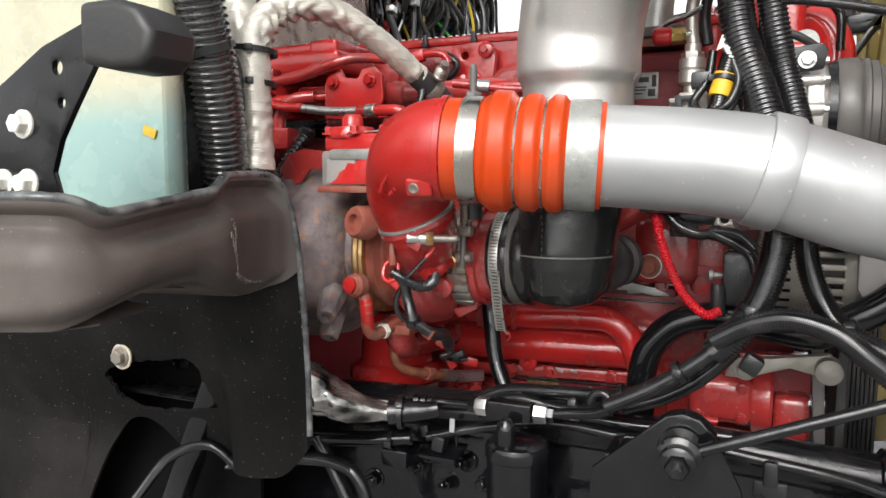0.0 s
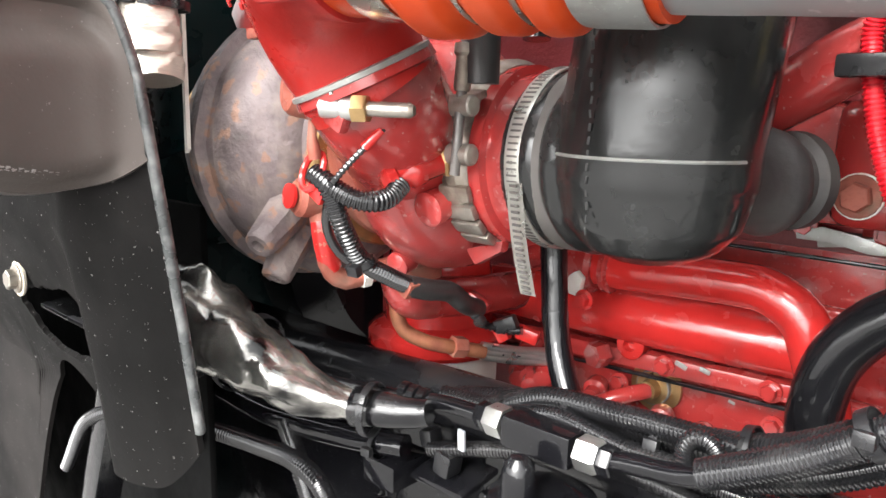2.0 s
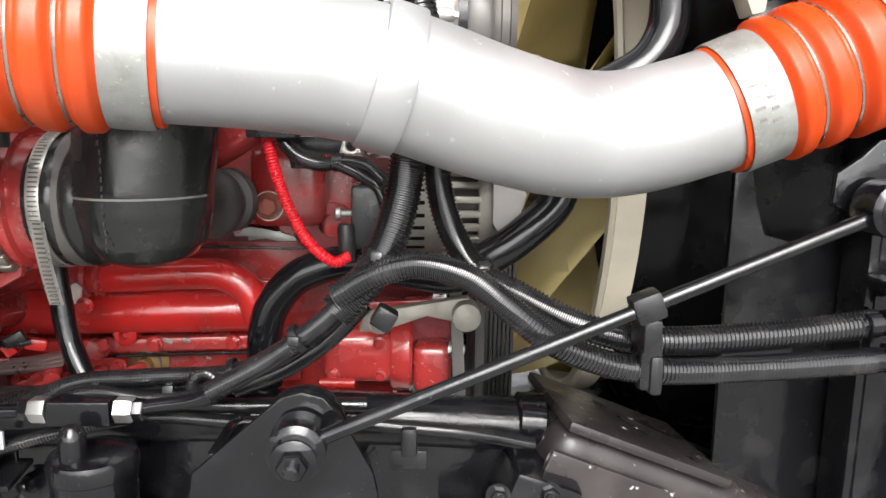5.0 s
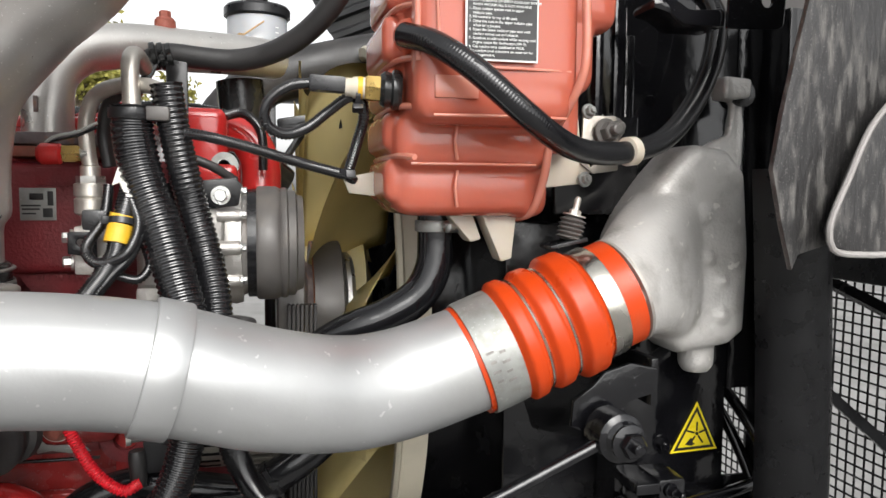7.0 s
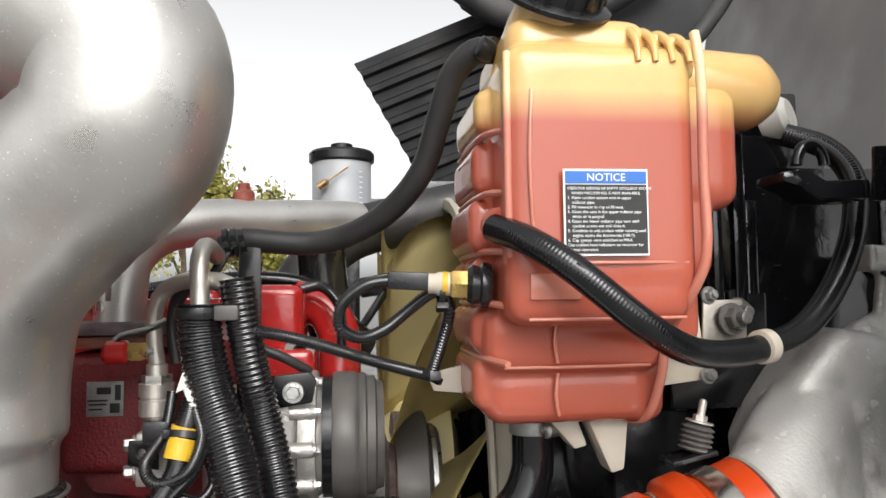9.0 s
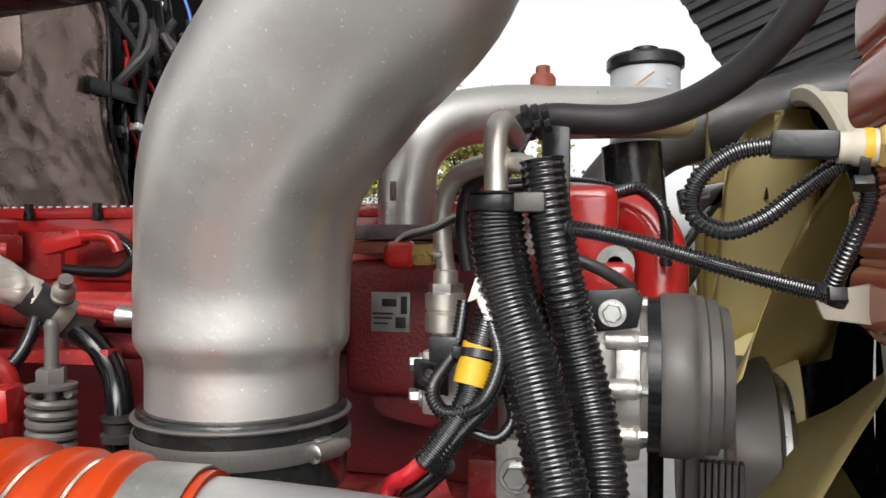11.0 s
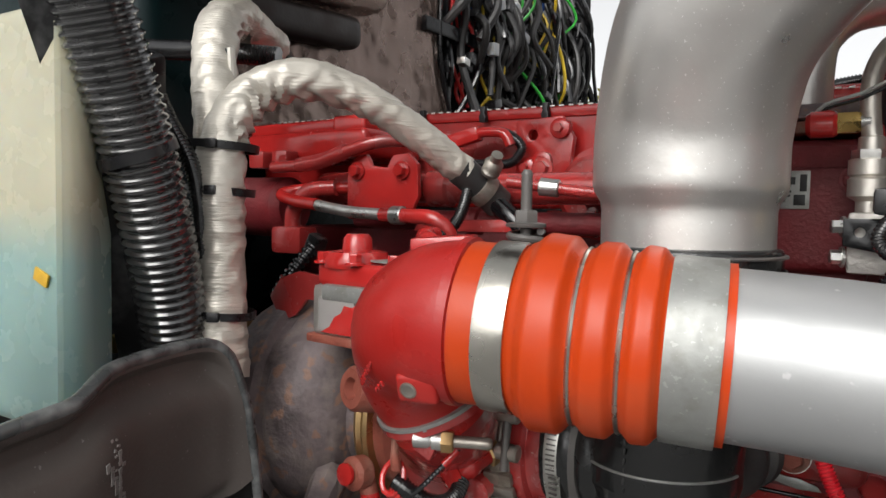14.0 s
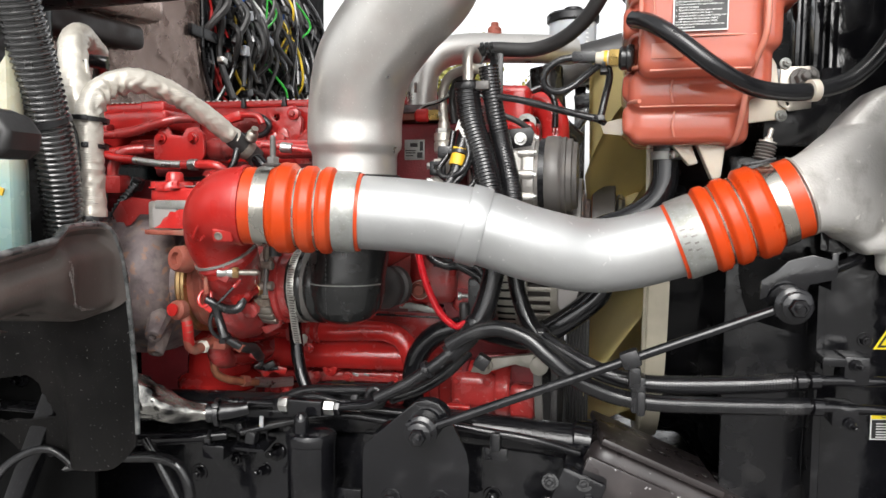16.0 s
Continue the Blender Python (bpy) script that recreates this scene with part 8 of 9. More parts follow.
    blk = part("manifold_block", box((0.032, 0.05, 0.040), pose(0.508, 0.880, 1.064), 0.004), BLACK_PAINT, root)
    part("manifold_block", box((0.034, 0.05, 0.028), pose(0.495, 0.875, 1.002), 0.004), BLACK_PAINT, root)
    part("block_plate", box((0.030, 0.06, 0.012), pose(0.480, 0.885, 1.075), 0.002), BLACK_SATIN, root)
    bolt((0.505, 0.854, 1.072), (0.3, -1, 0), BLACK_PAINT, root, 0.006, 0.006, 0.012)
    bolt((0.500, 0.849, 0.993), (0.3, -1, -0.2), BLACK_PAINT, root, 0.006, 0.006, 0.010)


build_looms()


# ---- accessories between the engine and the front ----
def build_ac_compressor():
    root = thing("air_compressor", (0.02, 1.02, 1.25), "cast aluminium air conditioning compressor with a grey belt pulley", "compressor")
    S, F = (0, -1, 0), (1, 0, 0)
    c = Vector((0.0, 1.06, 1.330))
    part("body", lathe([(0.050, -0.05), (0.058, -0.045), (0.060, 0.03), (0.066, 0.036), (0.066, 0.048)], c, F, 40), ALU_CAST, root)
    part("flat_side", box((0.095, 0.05, 0.105), pose(-0.008, 1.016, 1.332), 0.016, 4), ALU_CAST, root)
    part("end_plate", lathe([(0.060, -0.010), (0.069, -0.009), (0.071, 0.0), (0.069, 0.008), (0.06, 0.009)], (0.046, 1.055, 1.332), F, 44), ALU_CAST, root)
    part("front_neck", lathe([(0.062, 0), (0.058, 0.010), (0.050, 0.016)], (0.052, 1.055, 1.332), F, 44), ALU_CAST, root)
    for a in (150, 180, 212, 118):
        y, z = 1.055 + 0.070 * math.cos(radians(a)), 1.332 + 0.070 * math.sin(radians(a))
        part("lug", lathe([(0.0075, -0.016), (0.008, 0.006), (0.006, 0.009)], (0.045, y, z), F, 16), ALU_CAST, root)
        bolt((0.053, y, z), F, STEEL, root, 0.0045, 0.005)
    part("coil_plate", lathe([(0.050, 0), (0.064, 0.002), (0.064, 0.012), (0.040, 0.014)], (0.058, 1.06, 1.332), F, 40), BLACK_SATIN, root)
    pul = lathe([(0.035, 0.0), (0.066, 0.002), (0.0675, 0.005), (0.0675, 0.024), (0.066, 0.027), (0.0645, 0.029), (0.066, 0.031), (0.066, 0.036), (0.063, 0.038), (0.063, 0.046), (0.058, 0.048), (0.056, 0.055), (0.03, 0.056)], (0.068, 1.06, 1.332), F, 64)
    part("pulley", pul, PULLEY, root, "grey belt pulley with stepped face")
    br = part("bracket", slab([(-0.02, 1.368), (0.052, 1.378), (0.056, 1.400), (0.050, 1.408), (-0.02, 1.402)], 0.006, at_y(0.980), 0.002), BLACK_SATIN, root)
    bolt((0.034, 0.979, 1.389), S, STEEL, br, 0.0072, 0.008)
    part("lower_foot", box((0.035, 0.03, 0.05), pose(-0.035, 0.985, 1.268), 0.006), ALU_CAST, root)
    bolt((-0.035, 0.969, 1.266), S, STEEL, root, 0.0095, 0.008)
    # the strap that holds the two hoses
    st = part("hose_strap", box((0.05, 0.004, 0.020), pose(-0.022, 0.873, 1.262, 0, 6), 0.001), GALV, root, "galvanised strap")
    arc = [Vector((0.022 + 0.040 * math.cos(a), 0.885 + 0.030 * math.sin(a), 1.268)) for a in [math.radians(d) for d in range(-140, 130, 15)]]
    part("strap_loop", sweep(arc, 0.009, 10, flat=0.35), RUBBER_DUSTY, st)
    return root


build_ac_compressor()


def build_pulleys():
    F = (1, 0, 0)
    root = thing("water_pump_pulley", (0.15, 1.20, 1.10), "rusty grey water pump pulley behind the belt", "pulley")
    part("wheel", lathe([(0.03, -0.01), (0.082, -0.012), (0.086, -0.010), (0.086, 0.022), (0.082, 0.024), (0.078, 0.012), (0.04, 0.008), (0.035, 0.03), (0.02, 0.032)], (0.105, 1.20, 1.245), F, 56), PULLEY, root)
    part("rusty_face", lathe([(0.060, 0), (0.064, 0.003), (0.064, 0.018), (0.050, 0.022), (0.045, 0.03)], (0.112, 1.20, 1.245), F, 48), RUST, root)
    root = thing("drive_belt", (0.12, 1.15, 0.80), "grey ribbed drive belt running down the front of the engine", "belt")
    bm = bmesh.new()
    for i in range(7):
        box((0.0042, 0.012, 0.50), pose(0.108 + 0.0055 * i, 1.125, 1.00, 4, 0, 0), 0.0012, bm=bm)
    tagged(part("ribbed_run", bm, RUBBER_DUSTY, root), kind="stuff")
    part("back_run", box((0.040, 0.006, 0.50), pose(0.125, 1.20, 1.00, -5), 0.002), RUBBER_DUSTY, root)
    root = thing("front_bracket", (0.07, 1.02, 0.88), "dark steel strut and cast bracket on the engine", "bracket")
    part("strut", box((0.014, 0.012, 0.22), pose(0.066, 1.018, 0.965, 0, -3), 0.002), PULLEY, root)
    arm = part("cast_arm", slab([(-0.045, 1.000), (-0.035, 1.022), (0.040, 1.034), (0.075, 1.040), (0.085, 1.020), (0.075, 1.008), (0.03, 1.018), (-0.02, 1.000)], 0.016, at_y(0.975), 0.004), ALU_DULL, root, "bare cast arm")
    part("arm_boss", lathe([(0.015, 0), (0.015, 0.03), (0.011, 0.032)], (0.072, 0.985, 1.022), (0, -1, 0), 24), ALU_DULL, arm)
    bolt((-0.020, 0.972, 1.014), (0, -1, 0), ALU_DULL, arm, 0.010, 0.010)
    part("tie_block", box((0.022, 0.022, 0.022), pose(-0.012, 0.905, 1.036, 0, 30), 0.004), BLACK_PLASTIC, arm)
    part("back_plate", box((0.012, 0.16, 0.36), pose(0.092, 1.11, 1.0), 0.003), RUBBER_DUSTY, root)
    part("grey_cover", slab([(0.088, 1.200), (0.105, 1.195), (0.135, 1.150), (0.125, 1.12), (0.110, 1.10), (0.098, 1.12), (0.098, 1.17)], 0.012, at_y(0.975), 0.003), HOOD_GREY, root)


build_pulleys()


def build_fan_pulley():
    root = thing("fan_pulley", (0.20, 1.28, 1.10), "grey fan drive pulley with a wide smooth rim", "pulley")
    c, ax = (0.166, 1.28, 1.215), (1, 0, 0)
    part("rim", lathe([(0.088, -0.020), (0.101, -0.022), (0.1035, -0.020), (0.1035, 0.020), (0.101, 0.022), (0.088, 0.020)], c, ax, 64), PULLEY, root)
    part("dish", lathe([(0.020, 0.012), (0.060, 0.008), (0.086, 0.004), (0.089, -0.019), (0.092, -0.019), (0.092, 0.012), (0.02, 0.018)], c, ax, 56), BLACK_SATIN, root, "dark dished inner face")
    part("worn_edge", lathe([(0.0995, -0.0222), (0.1025, -0.0226), (0.1036, -0.0205)], c, ax, 64, close=False), COPPER, root)
    part("drive_disc", lathe([(0.03, 0.022), (0.082, 0.024), (0.086, 0.028), (0.086, 0.034), (0.080, 0.040), (0.03, 0.044)], c, ax, 64), STEEL, root, "bare turned drive disc")


build_fan_pulley()


def build_alternator():
    root = thing("alternator", (0.05, 1.03, 1.07), "dusty cast alternator with slotted vents and copper showing", "alternator")
    F = (1, 0, 0)
    c = Vector((0.0, 1.055, 1.135))
    part("rotor_core", lathe([(0.052, 0), (0.055, 0.004), (0.055, 0.09), (0.05, 0.095)], c, F, 40), SHADE_WINDING_BROWN, root, "dark windings")
    part("rear_case", lathe([(0.040, -0.014), (0.058, -0.011), (0.065, -0.002), (0.067, 0.010), (0.067, 0.046), (0.055, 0.047)], c, F, 40), ALU_DULL, root)
    for k in range(9):
        a = radians(140 + 12 * k)
        m = Matrix.Translation(c) @ Matrix.Rotation(a - math.pi / 2, 4, "X") @ Matrix.Translation((0.012, 0, 0.0662))
        # slot drawn as a block in the dark of its opening
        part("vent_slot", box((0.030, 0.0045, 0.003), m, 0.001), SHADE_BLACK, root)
    part("front_case", lathe([(0.066, 0.085), (0.068, 0.088), (0.068, 0.104), (0.056, 0.108)], c, F, 40), ALU_DULL, root)
    for k in range(26):
        a = 2 * math.pi * k / 26
        m = Matrix.Translation(c) @ Matrix.Rotation(a, 4, "X") @ Matrix.Translation((0.052, 0, 0.0635))
        part("vent_rib", box((0.046, 0.0075, 0.008), m @ Matrix.Translation((0.014, 0, 0)), 0.0025), ALU_DULL, root)
    part("mount", box((0.05, 0.05, 0.06), pose(0.015, 1.015, 1.175), 0.01, 3), ALU_DULL, root)
    part("slot_arm", slab([(-0.065, 1.190), (-0.060, 1.206), (-0.02, 1.208), (0.015, 1.20), (0.015, 1.185), (-0.03, 1.186)], 0.01, at_y(0.998), 0.003, holes=((-0.052, 1.198, 0.0055),)), ALU_CAST, root)
    bolt((-0.030, 0.997, 1.197), (0, -1, 0), RUST, root, 0.0088, 0.008)
    reg = part("regulator", box((0.045, 0.03, 0.070), pose(-0.028, 0.990, 1.125), 0.006), BLACK_PLASTIC, root)
    part("terminal", lathe([(0.004, 0), (0.004, 0.012), (0.007, 0.013), (0.007, 0.018)], (-0.050, 0.985, 1.128), (-1, -0.2, 0), 12), GALV, reg)
    part("terminal_boot", lathe([(0.0075, 0), (0.009, 0.006), (0.009, 0.03), (0.007, 0.04)], (-0.056, 0.975, 1.118), (0.05, 0, -1), 16), RUBBER_DUSTY, root)


build_alternator()


def build_looms_middle():
    root = thing("red_loom", (-0.10, 0.96, 1.06), "bright red corrugated battery cable loom", "wiring loom")
    part("loom", corrugated([(-0.086, 0.90, 1.292), (-0.108, 0.925, 1.272), (-0.128, 0.955, 1.255), (-0.136, 0.965, 1.236), (-0.132, 0.962, 1.205), (-0.124, 0.960, 1.170), (-0.110, 0.960, 1.132), (-0.090, 0.960, 1.098), (-0.066, 0.962, 1.080), (-0.052, 0.968, 1.085)], 0.0064, 0.0044, 0.0011, 16), LOOM_RED, root)
    root = thing("small_loom", (-0.06, 0.95, 1.12), "black corrugated loom branching beside the red cable", "wiring loom")
    part("loom", corrugated([(-0.074, 0.905, 1.290), (-0.100, 0.935, 1.262), (-0.120, 0.965, 1.238), (-0.117, 0.962, 1.206), (-0.100, 0.955, 1.188), (-0.078, 0.953, 1.181), (-0.057, 0.950, 1.184), (-0.031, 0.942, 1.180), (-0.013, 0.932, 1.165)], 0.0075, 0.0044, 0.0011, 14), LOOM, root)
    part("branch", corrugated([(-0.060, 0.946, 1.182), (-0.034, 0.938, 1.170), (-0.019, 0.930, 1.160), (-0.010, 0.928, 1.135)], 0.0062, 0.0042, 0.0010, 14), LOOM, root)
    part("clip", box((0.050, 0.016, 0.014), pose(-0.126, 0.955, 1.214), 0.003), BLACK_PLASTIC, root)
    part("wrap", tube([(-0.064, 0.951, 1.183), (-0.054, 0.949, 1.184)], 0.0095, 14), RUBBER, root)
    bm = slab([(-0.128, 1.226), (-0.112, 1.208), (-0.02, 1.208), (-0.02, 1.190), (-0.085, 1.188), (-0.090, 1.172), (-0.12, 1.172)], 0.005, at_y(1.02), 0.0015)
    solo("loom_bracket", bm, BLACK_SATIN, "black steel plate carrying the looms by the alternator", "bracket")
    # wiring knot by the compressor
    root = thing("wiring_knot", (-0.06, 0.92, 1.28), "knotted black looms with yellow tape beside the compressor", "wiring")
    part("tail", corrugated([(-0.068, 0.935, 1.398), (-0.072, 0.925, 1.365), (-0.086, 0.915, 1.338), (-0.075, 0.905, 1.325), (-0.050, 0.90, 1.332), (-0.038, 0.91, 1.360), (-0.045, 0.918, 1.385)], 0.0055, 0.0040, 0.0010, 12), LOOM, root)
    part("tail", corrugated([(-0.046, 0.93, 1.40), (-0.050, 0.922, 1.38), (-0.056, 0.915, 1.355), (-0.058, 0.91, 1.335), (-0.066, 0.905, 1.318), (-0.085, 0.895, 1.290)], 0.0105, 0.0046, 0.0013, 16), LOOM, root)
    part("tail", corrugated([(-0.036, 0.912, 1.352), (-0.046, 0.905, 1.330), (-0.062, 0.90, 1.312), (-0.080, 0.893, 1.288)], 0.0055, 0.0040, 0.0010, 12), LOOM, root)
    part("tail", corrugated([(-0.035, 0.925, 1.34), (-0.030, 0.918, 1.32), (-0.040, 0.912, 1.308), (-0.058, 0.91, 1.312)], 0.0048, 0.0040, 0.0010, 12), LOOM, root)
    part("yellow_tape", tube([(-0.0545, 0.9155, 1.360), (-0.058, 0.911, 1.343)], 0.0122, 18), YELLOW, root, "band of yellow tape")
    part("yellow_tape", tube([(-0.0525, 0.917, 1.370), (-0.0535, 0.9165, 1.366)], 0.0120, 18), YELLOW, root, "band of yellow tape")
    zip_tie((-0.0535, 0.9165, 1.363), (0.1, 0.3, 1), 0.0125, root, (-1, -0.3, 0), 0.006)
    part("plug", box((0.022, 0.02, 0.020), pose(-0.080, 0.93, 1.365), 0.004), BLACK_PLASTIC, root)
    part("white_tag", slab([(-0.064, 1.398), (-0.054, 1.402), (-0.050, 1.415), (-0.058, 1.416)], 0.003, at_y(0.925), 0.001), WHITE, root)
    part("pale_tail", tube([(-0.053, 0.922, 1.402), (-0.047, 0.918, 1.388), (-0.043, 0.917, 1.380)], 0.0035, 8), WHITE, root)
    part("plate", slab([(-0.112, 1.330), (-0.112, 1.352), (-0.085, 1.352), (-0.085, 1.325)], 0.004, at_y(0.955), 0.001, holes=((-0.100, 1.341, 0.004),)), BLACK_SATIN, root)


build_looms_middle()


def build_ac_lines():
    root = thing("suction_hose", (0.0, 0.92, 1.25), "thick corrugated sleeve over an aluminium air conditioning line", "hose", "sleeved lines")
    part("metal_line", tube([(-0.045, 0.935, 1.46), (-0.046, 0.938, 1.49), (-0.047, 0.940, 1.512), (-0.0465, 0.948, 1.525), (-0.045, 0.965, 1.530), (-0.042, 1.00, 1.522)], 0.0086, 22), STEEL_WARM, root, "bare aluminium line end")
    part("sleeve", corrugated([(-0.045, 0.936, 1.476), (-0.045, 0.936, 1.450), (-0.036, 0.932, 1.405), (-0.020, 0.922, 1.360), (-0.006, 0.908, 1.315), (0.006, 0.894, 1.272), (0.012, 0.882, 1.235), (0.013, 0.874, 1.205)], 0.0205, 0.0082, 0.0019, 26), LOOM, root)
    clamp_band((-0.045, 0.936, 1.468), (0, 0, 1), 0.0208, 0.010, BLACK_PLASTIC, root, "sleeve_clip")
    part("clip_tab", box((0.022, 0.012, 0.014), pose(-0.020, 0.925, 1.468), 0.003), PULLEY, root)
    root = thing("discharge_hose", (0.03, 0.92, 1.25), "corrugated sleeve over a bent steel air conditioning line", "hose", "sleeved lines")
    part("metal_line", tube([(-0.095, 0.990, 1.413), (-0.098, 0.988, 1.440), (-0.097, 0.985, 1.468), (-0.087, 0.976, 1.488), (-0.066, 0.962, 1.497), (-0.040, 0.948, 1.498), (-0.022, 0.942, 1.494), (-0.012, 0.940, 1.480)], 0.0078, 18), STEEL_WARM, root)
    part("second_line", tube([(-0.079, 1.0, 1.418), (-0.084, 1.0, 1.455), (-0.077, 0.992, 1.482), (-0.062, 0.98, 1.494), (-0.045, 0.975, 1.495)], 0.0070, 16), RUBBER_DUSTY, root)
    part("sleeve", corrugated([(-0.014, 0.940, 1.499), (-0.010, 0.941, 1.470), (-0.002, 0.944, 1.425), (0.008, 0.946, 1.380), (0.020, 0.938, 1.335), (0.030, 0.922, 1.290), (0.033, 0.910, 1.250)], 0.0160, 0.0074, 0.0016, 24), LOOM, root)
    fit = part("service_fitting", lathe([(0.007, 0), (0.010, 0.002), (0.010, 0.018), (0.0165, 0.020), (0.0165, 0.032), (0.0145, 0.034), (0.0165, 0.036), (0.0165, 0.050), (0.010, 0.054), (0.010, 0.072), (0.006, 0.074)], (-0.096, 0.990, 1.420), (0, 0, -1), 24), STEEL_WARM, root, "stacked steel service fitting")
    part("fitting_nut", hexagon(0.0145, 0.014, frame_to((0, 0, -1), (-0.096, 0.990, 1.408))), STEEL, fit)
    blk = part("port_block", box((0.035, 0.03, 0.050), pose(-0.092, 0.982, 1.332), 0.004), ALU_CAST, root)
    for z in (1.345, 1.320):
        bolt((-0.112, 0.978, z), (-1, -0.3, 0), STEEL, blk, 0.006, 0.008)
    sw = thing("pressure_switch", (-0.12, 0.985, 1.415), "red capped brass pressure switch on a steel line", "pressure switch")
    part("brass_body", hexagon(0.0095, 0.020, frame_to((1, 0.02, 0.02), (-0.124, 0.988, 1.4305))), BRASS, sw)
    part("red_cap", lathe([(0.009, 0), (0.0115, 0.003), (0.0115, 0.020), (0.008, 0.024)], (-0.121, 0.988, 1.4305), (-1, -0.02, -0.02), 20), RED_BRIGHT, sw)
    part("stub", tube([(-0.106, 0.987, 1.4312), (-0.096, 0.986, 1.4315)], 0.006, 14), STEEL, sw)
    for dz in (0.0, 0.004):
        part("lead", tube([(-0.140, 0.988, 1.434 + dz), (-0.130, 0.986, 1.443 + dz), (-0.105, 0.98, 1.449 + dz), (-0.085, 0.975, 1.458 + dz)], 0.0016, 8), WHITE_WIRE if dz else LOOM, sw)
    root = thing("hose_post", (-0.01, 1.0, 1.38), "dark flat steel post carrying the rubber hose", "bracket")
    part("post", box((0.022, 0.006, 0.15), pose(-0.010, 1.0, 1.462), 0.002), BLACK_SATIN, root)
    part("diagonal", box((0.010, 0.006, 0.09), pose(-0.045, 1.0, 1.505, 0, 28), 0.002), BLACK_SATIN, root)
    root = thing("vent_hose", (0.1, 1.0, 1.50), "dusty black rubber hose sagging up to the reservoir neck", "hose")
    part("hose", tube([(-0.038, 1.008, 1.532), (-0.026, 1.007, 1.538), (-0.010, 1.006, 1.539), (0.010, 1.005, 1.537), (0.050, 1.000, 1.535), (0.090, 0.985, 1.543), (0.130, 0.960, 1.566), (0.158, 0.935, 1.60), (0.172, 0.915, 1.645), (0.184, 0.895, 1.682), (0.200, 0.880, 1.696), (0.216, 0.868, 1.694)], 0.0118, 22, 0.005), RUBBER_DUSTY, root)
    for s in (-0.033, -0.025, -0.017):
        part("collar", lathe([(0.012, -0.0035), (0.0150, -0.0025), (0.0150, 0.0025), (0.012, 0.0035)], (s, 1.0075, 1.5365), (1, 0, 0.25), 20), RUBBER, root)


build_ac_lines()


def build_crossover():
    root = thing("exhaust_crossover", (-0.05, 1.15, 1.45), "dull silver exhaust crossover pipe with a rusty bolt on top", "pipe")
    part("pipe", tube([(-0.160, 1.09, 1.452), (-0.160, 1.09, 1.49), (-0.155, 1.095, 1.525), (-0.130, 1.115, 1.556), (-0.085, 1.145, 1.570), (-0.02, 1.19, 1.576), (0.05, 1.24, 1.582), (0.095, 1.275, 1.584)], 0.0275, 36, 0.006), ALU_DUSTY, root)
    part("end_cap", lathe([(0.0275, 0), (0.026, 0.008), (0.016, 0.014), (0, 0.016)], (0.093, 1.274, 1.584), (0.8, 0.6, 0.02), 32), ALU_DUSTY, root)
    bo = part("pipe_boss", lathe([(0.014, -0.012), (0.013, 0.006), (0.011, 0.008)], (-0.042, 1.176, 1.604), (0, 0, 1), 20), RUST_RED, root)
    bolt((-0.042, 1.176, 1.611), (0, 0, 1), RUST_RED, bo, 0.0075, 0.009)
    part("cast_mark", box((0.005, 0.001, 0.018), pose(-0.165, 1.0612, 1.488), 0.0004), RUST, root)
    root = thing("engine_harness", (-0.06, 1.22, 1.45), "black corrugated harness with red clips behind the crossover", "wiring")
    part("harness", corrugated([(-0.20, 1.22, 1.485), (-0.10, 1.22, 1.500), (-0.03, 1.24, 1.505), (0.03, 1.25, 1.495), (0.08, 1.26, 1.46)], 0.011, 0.005, 0.0014, 16), LOOM, root)
    part("harness", corrugated([(-0.20, 1.21, 1.465), (-0.12, 1.21, 1.480), (-0.06, 1.22, 1.490)], 0.009, 0.005, 0.0014, 14), LOOM, root)
    part("red_clip", box((0.03, 0.02, 0.035), pose(-0.10, 1.195, 1.49), 0.005), RED_BRIGHT, root)
    part("red_block", box((0.08, 0.05, 0.05), pose(-0.11, 1.18, 1.465), 0.01, 3), RED_BRIGHT, root)
    part("down_lead", corrugated([(0.03, 1.16, 1.49), (0.055, 1.14, 1.492), (0.075, 1.13, 1.47), (0.078, 1.13, 1.42)], 0.0065, 0.0045, 0.0011, 12), LOOM, root)
    part("thin_lead", tube([(0.0, 1.0, 1.43), (0.025, 1.0, 1.42), (0.048, 1.01, 1.405)], 0.005, 12), RUBBER_DUSTY, root)
    root = thing("radiator_hose", (0.15, 1.45, 1.40), "large dusty black radiator hose crossing behind the fan", "hose")
    part("hose", tube([(-0.02, 1.45, 1.45), (0.02, 1.45, 1.52), (0.08, 1.45, 1.575), (0.16, 1.45, 1.60), (0.30, 1.45, 1.63), (0.45, 1.45, 1.64)], 0.042, 28, 0.02), RUBBER_DUSTY, root)
    part("hose", tube([(0.045, 1.30, 1.555), (0.05, 1.30, 1.50), (0.06, 1.30, 1.44), (0.10, 1.32, 1.40)], 0.034, 24, 0.02), RUBBER, root)
    part("bracket", box((0.012, 0.03, 0.18), pose(0.115, 1.36, 1.45, 0, 34), 0.003), BLACK_SATIN, root)
    part("bracket", box((0.10, 0.03, 0.03), pose(0.15, 1.36, 1.50, 0, -10), 0.004), BLACK_SATIN, root)
    part("fitting", box((0.02, 0.02, 0.03), pose(0.163, 1.35, 1.475), 0.004), RED_BRIGHT, root)


build_crossover()


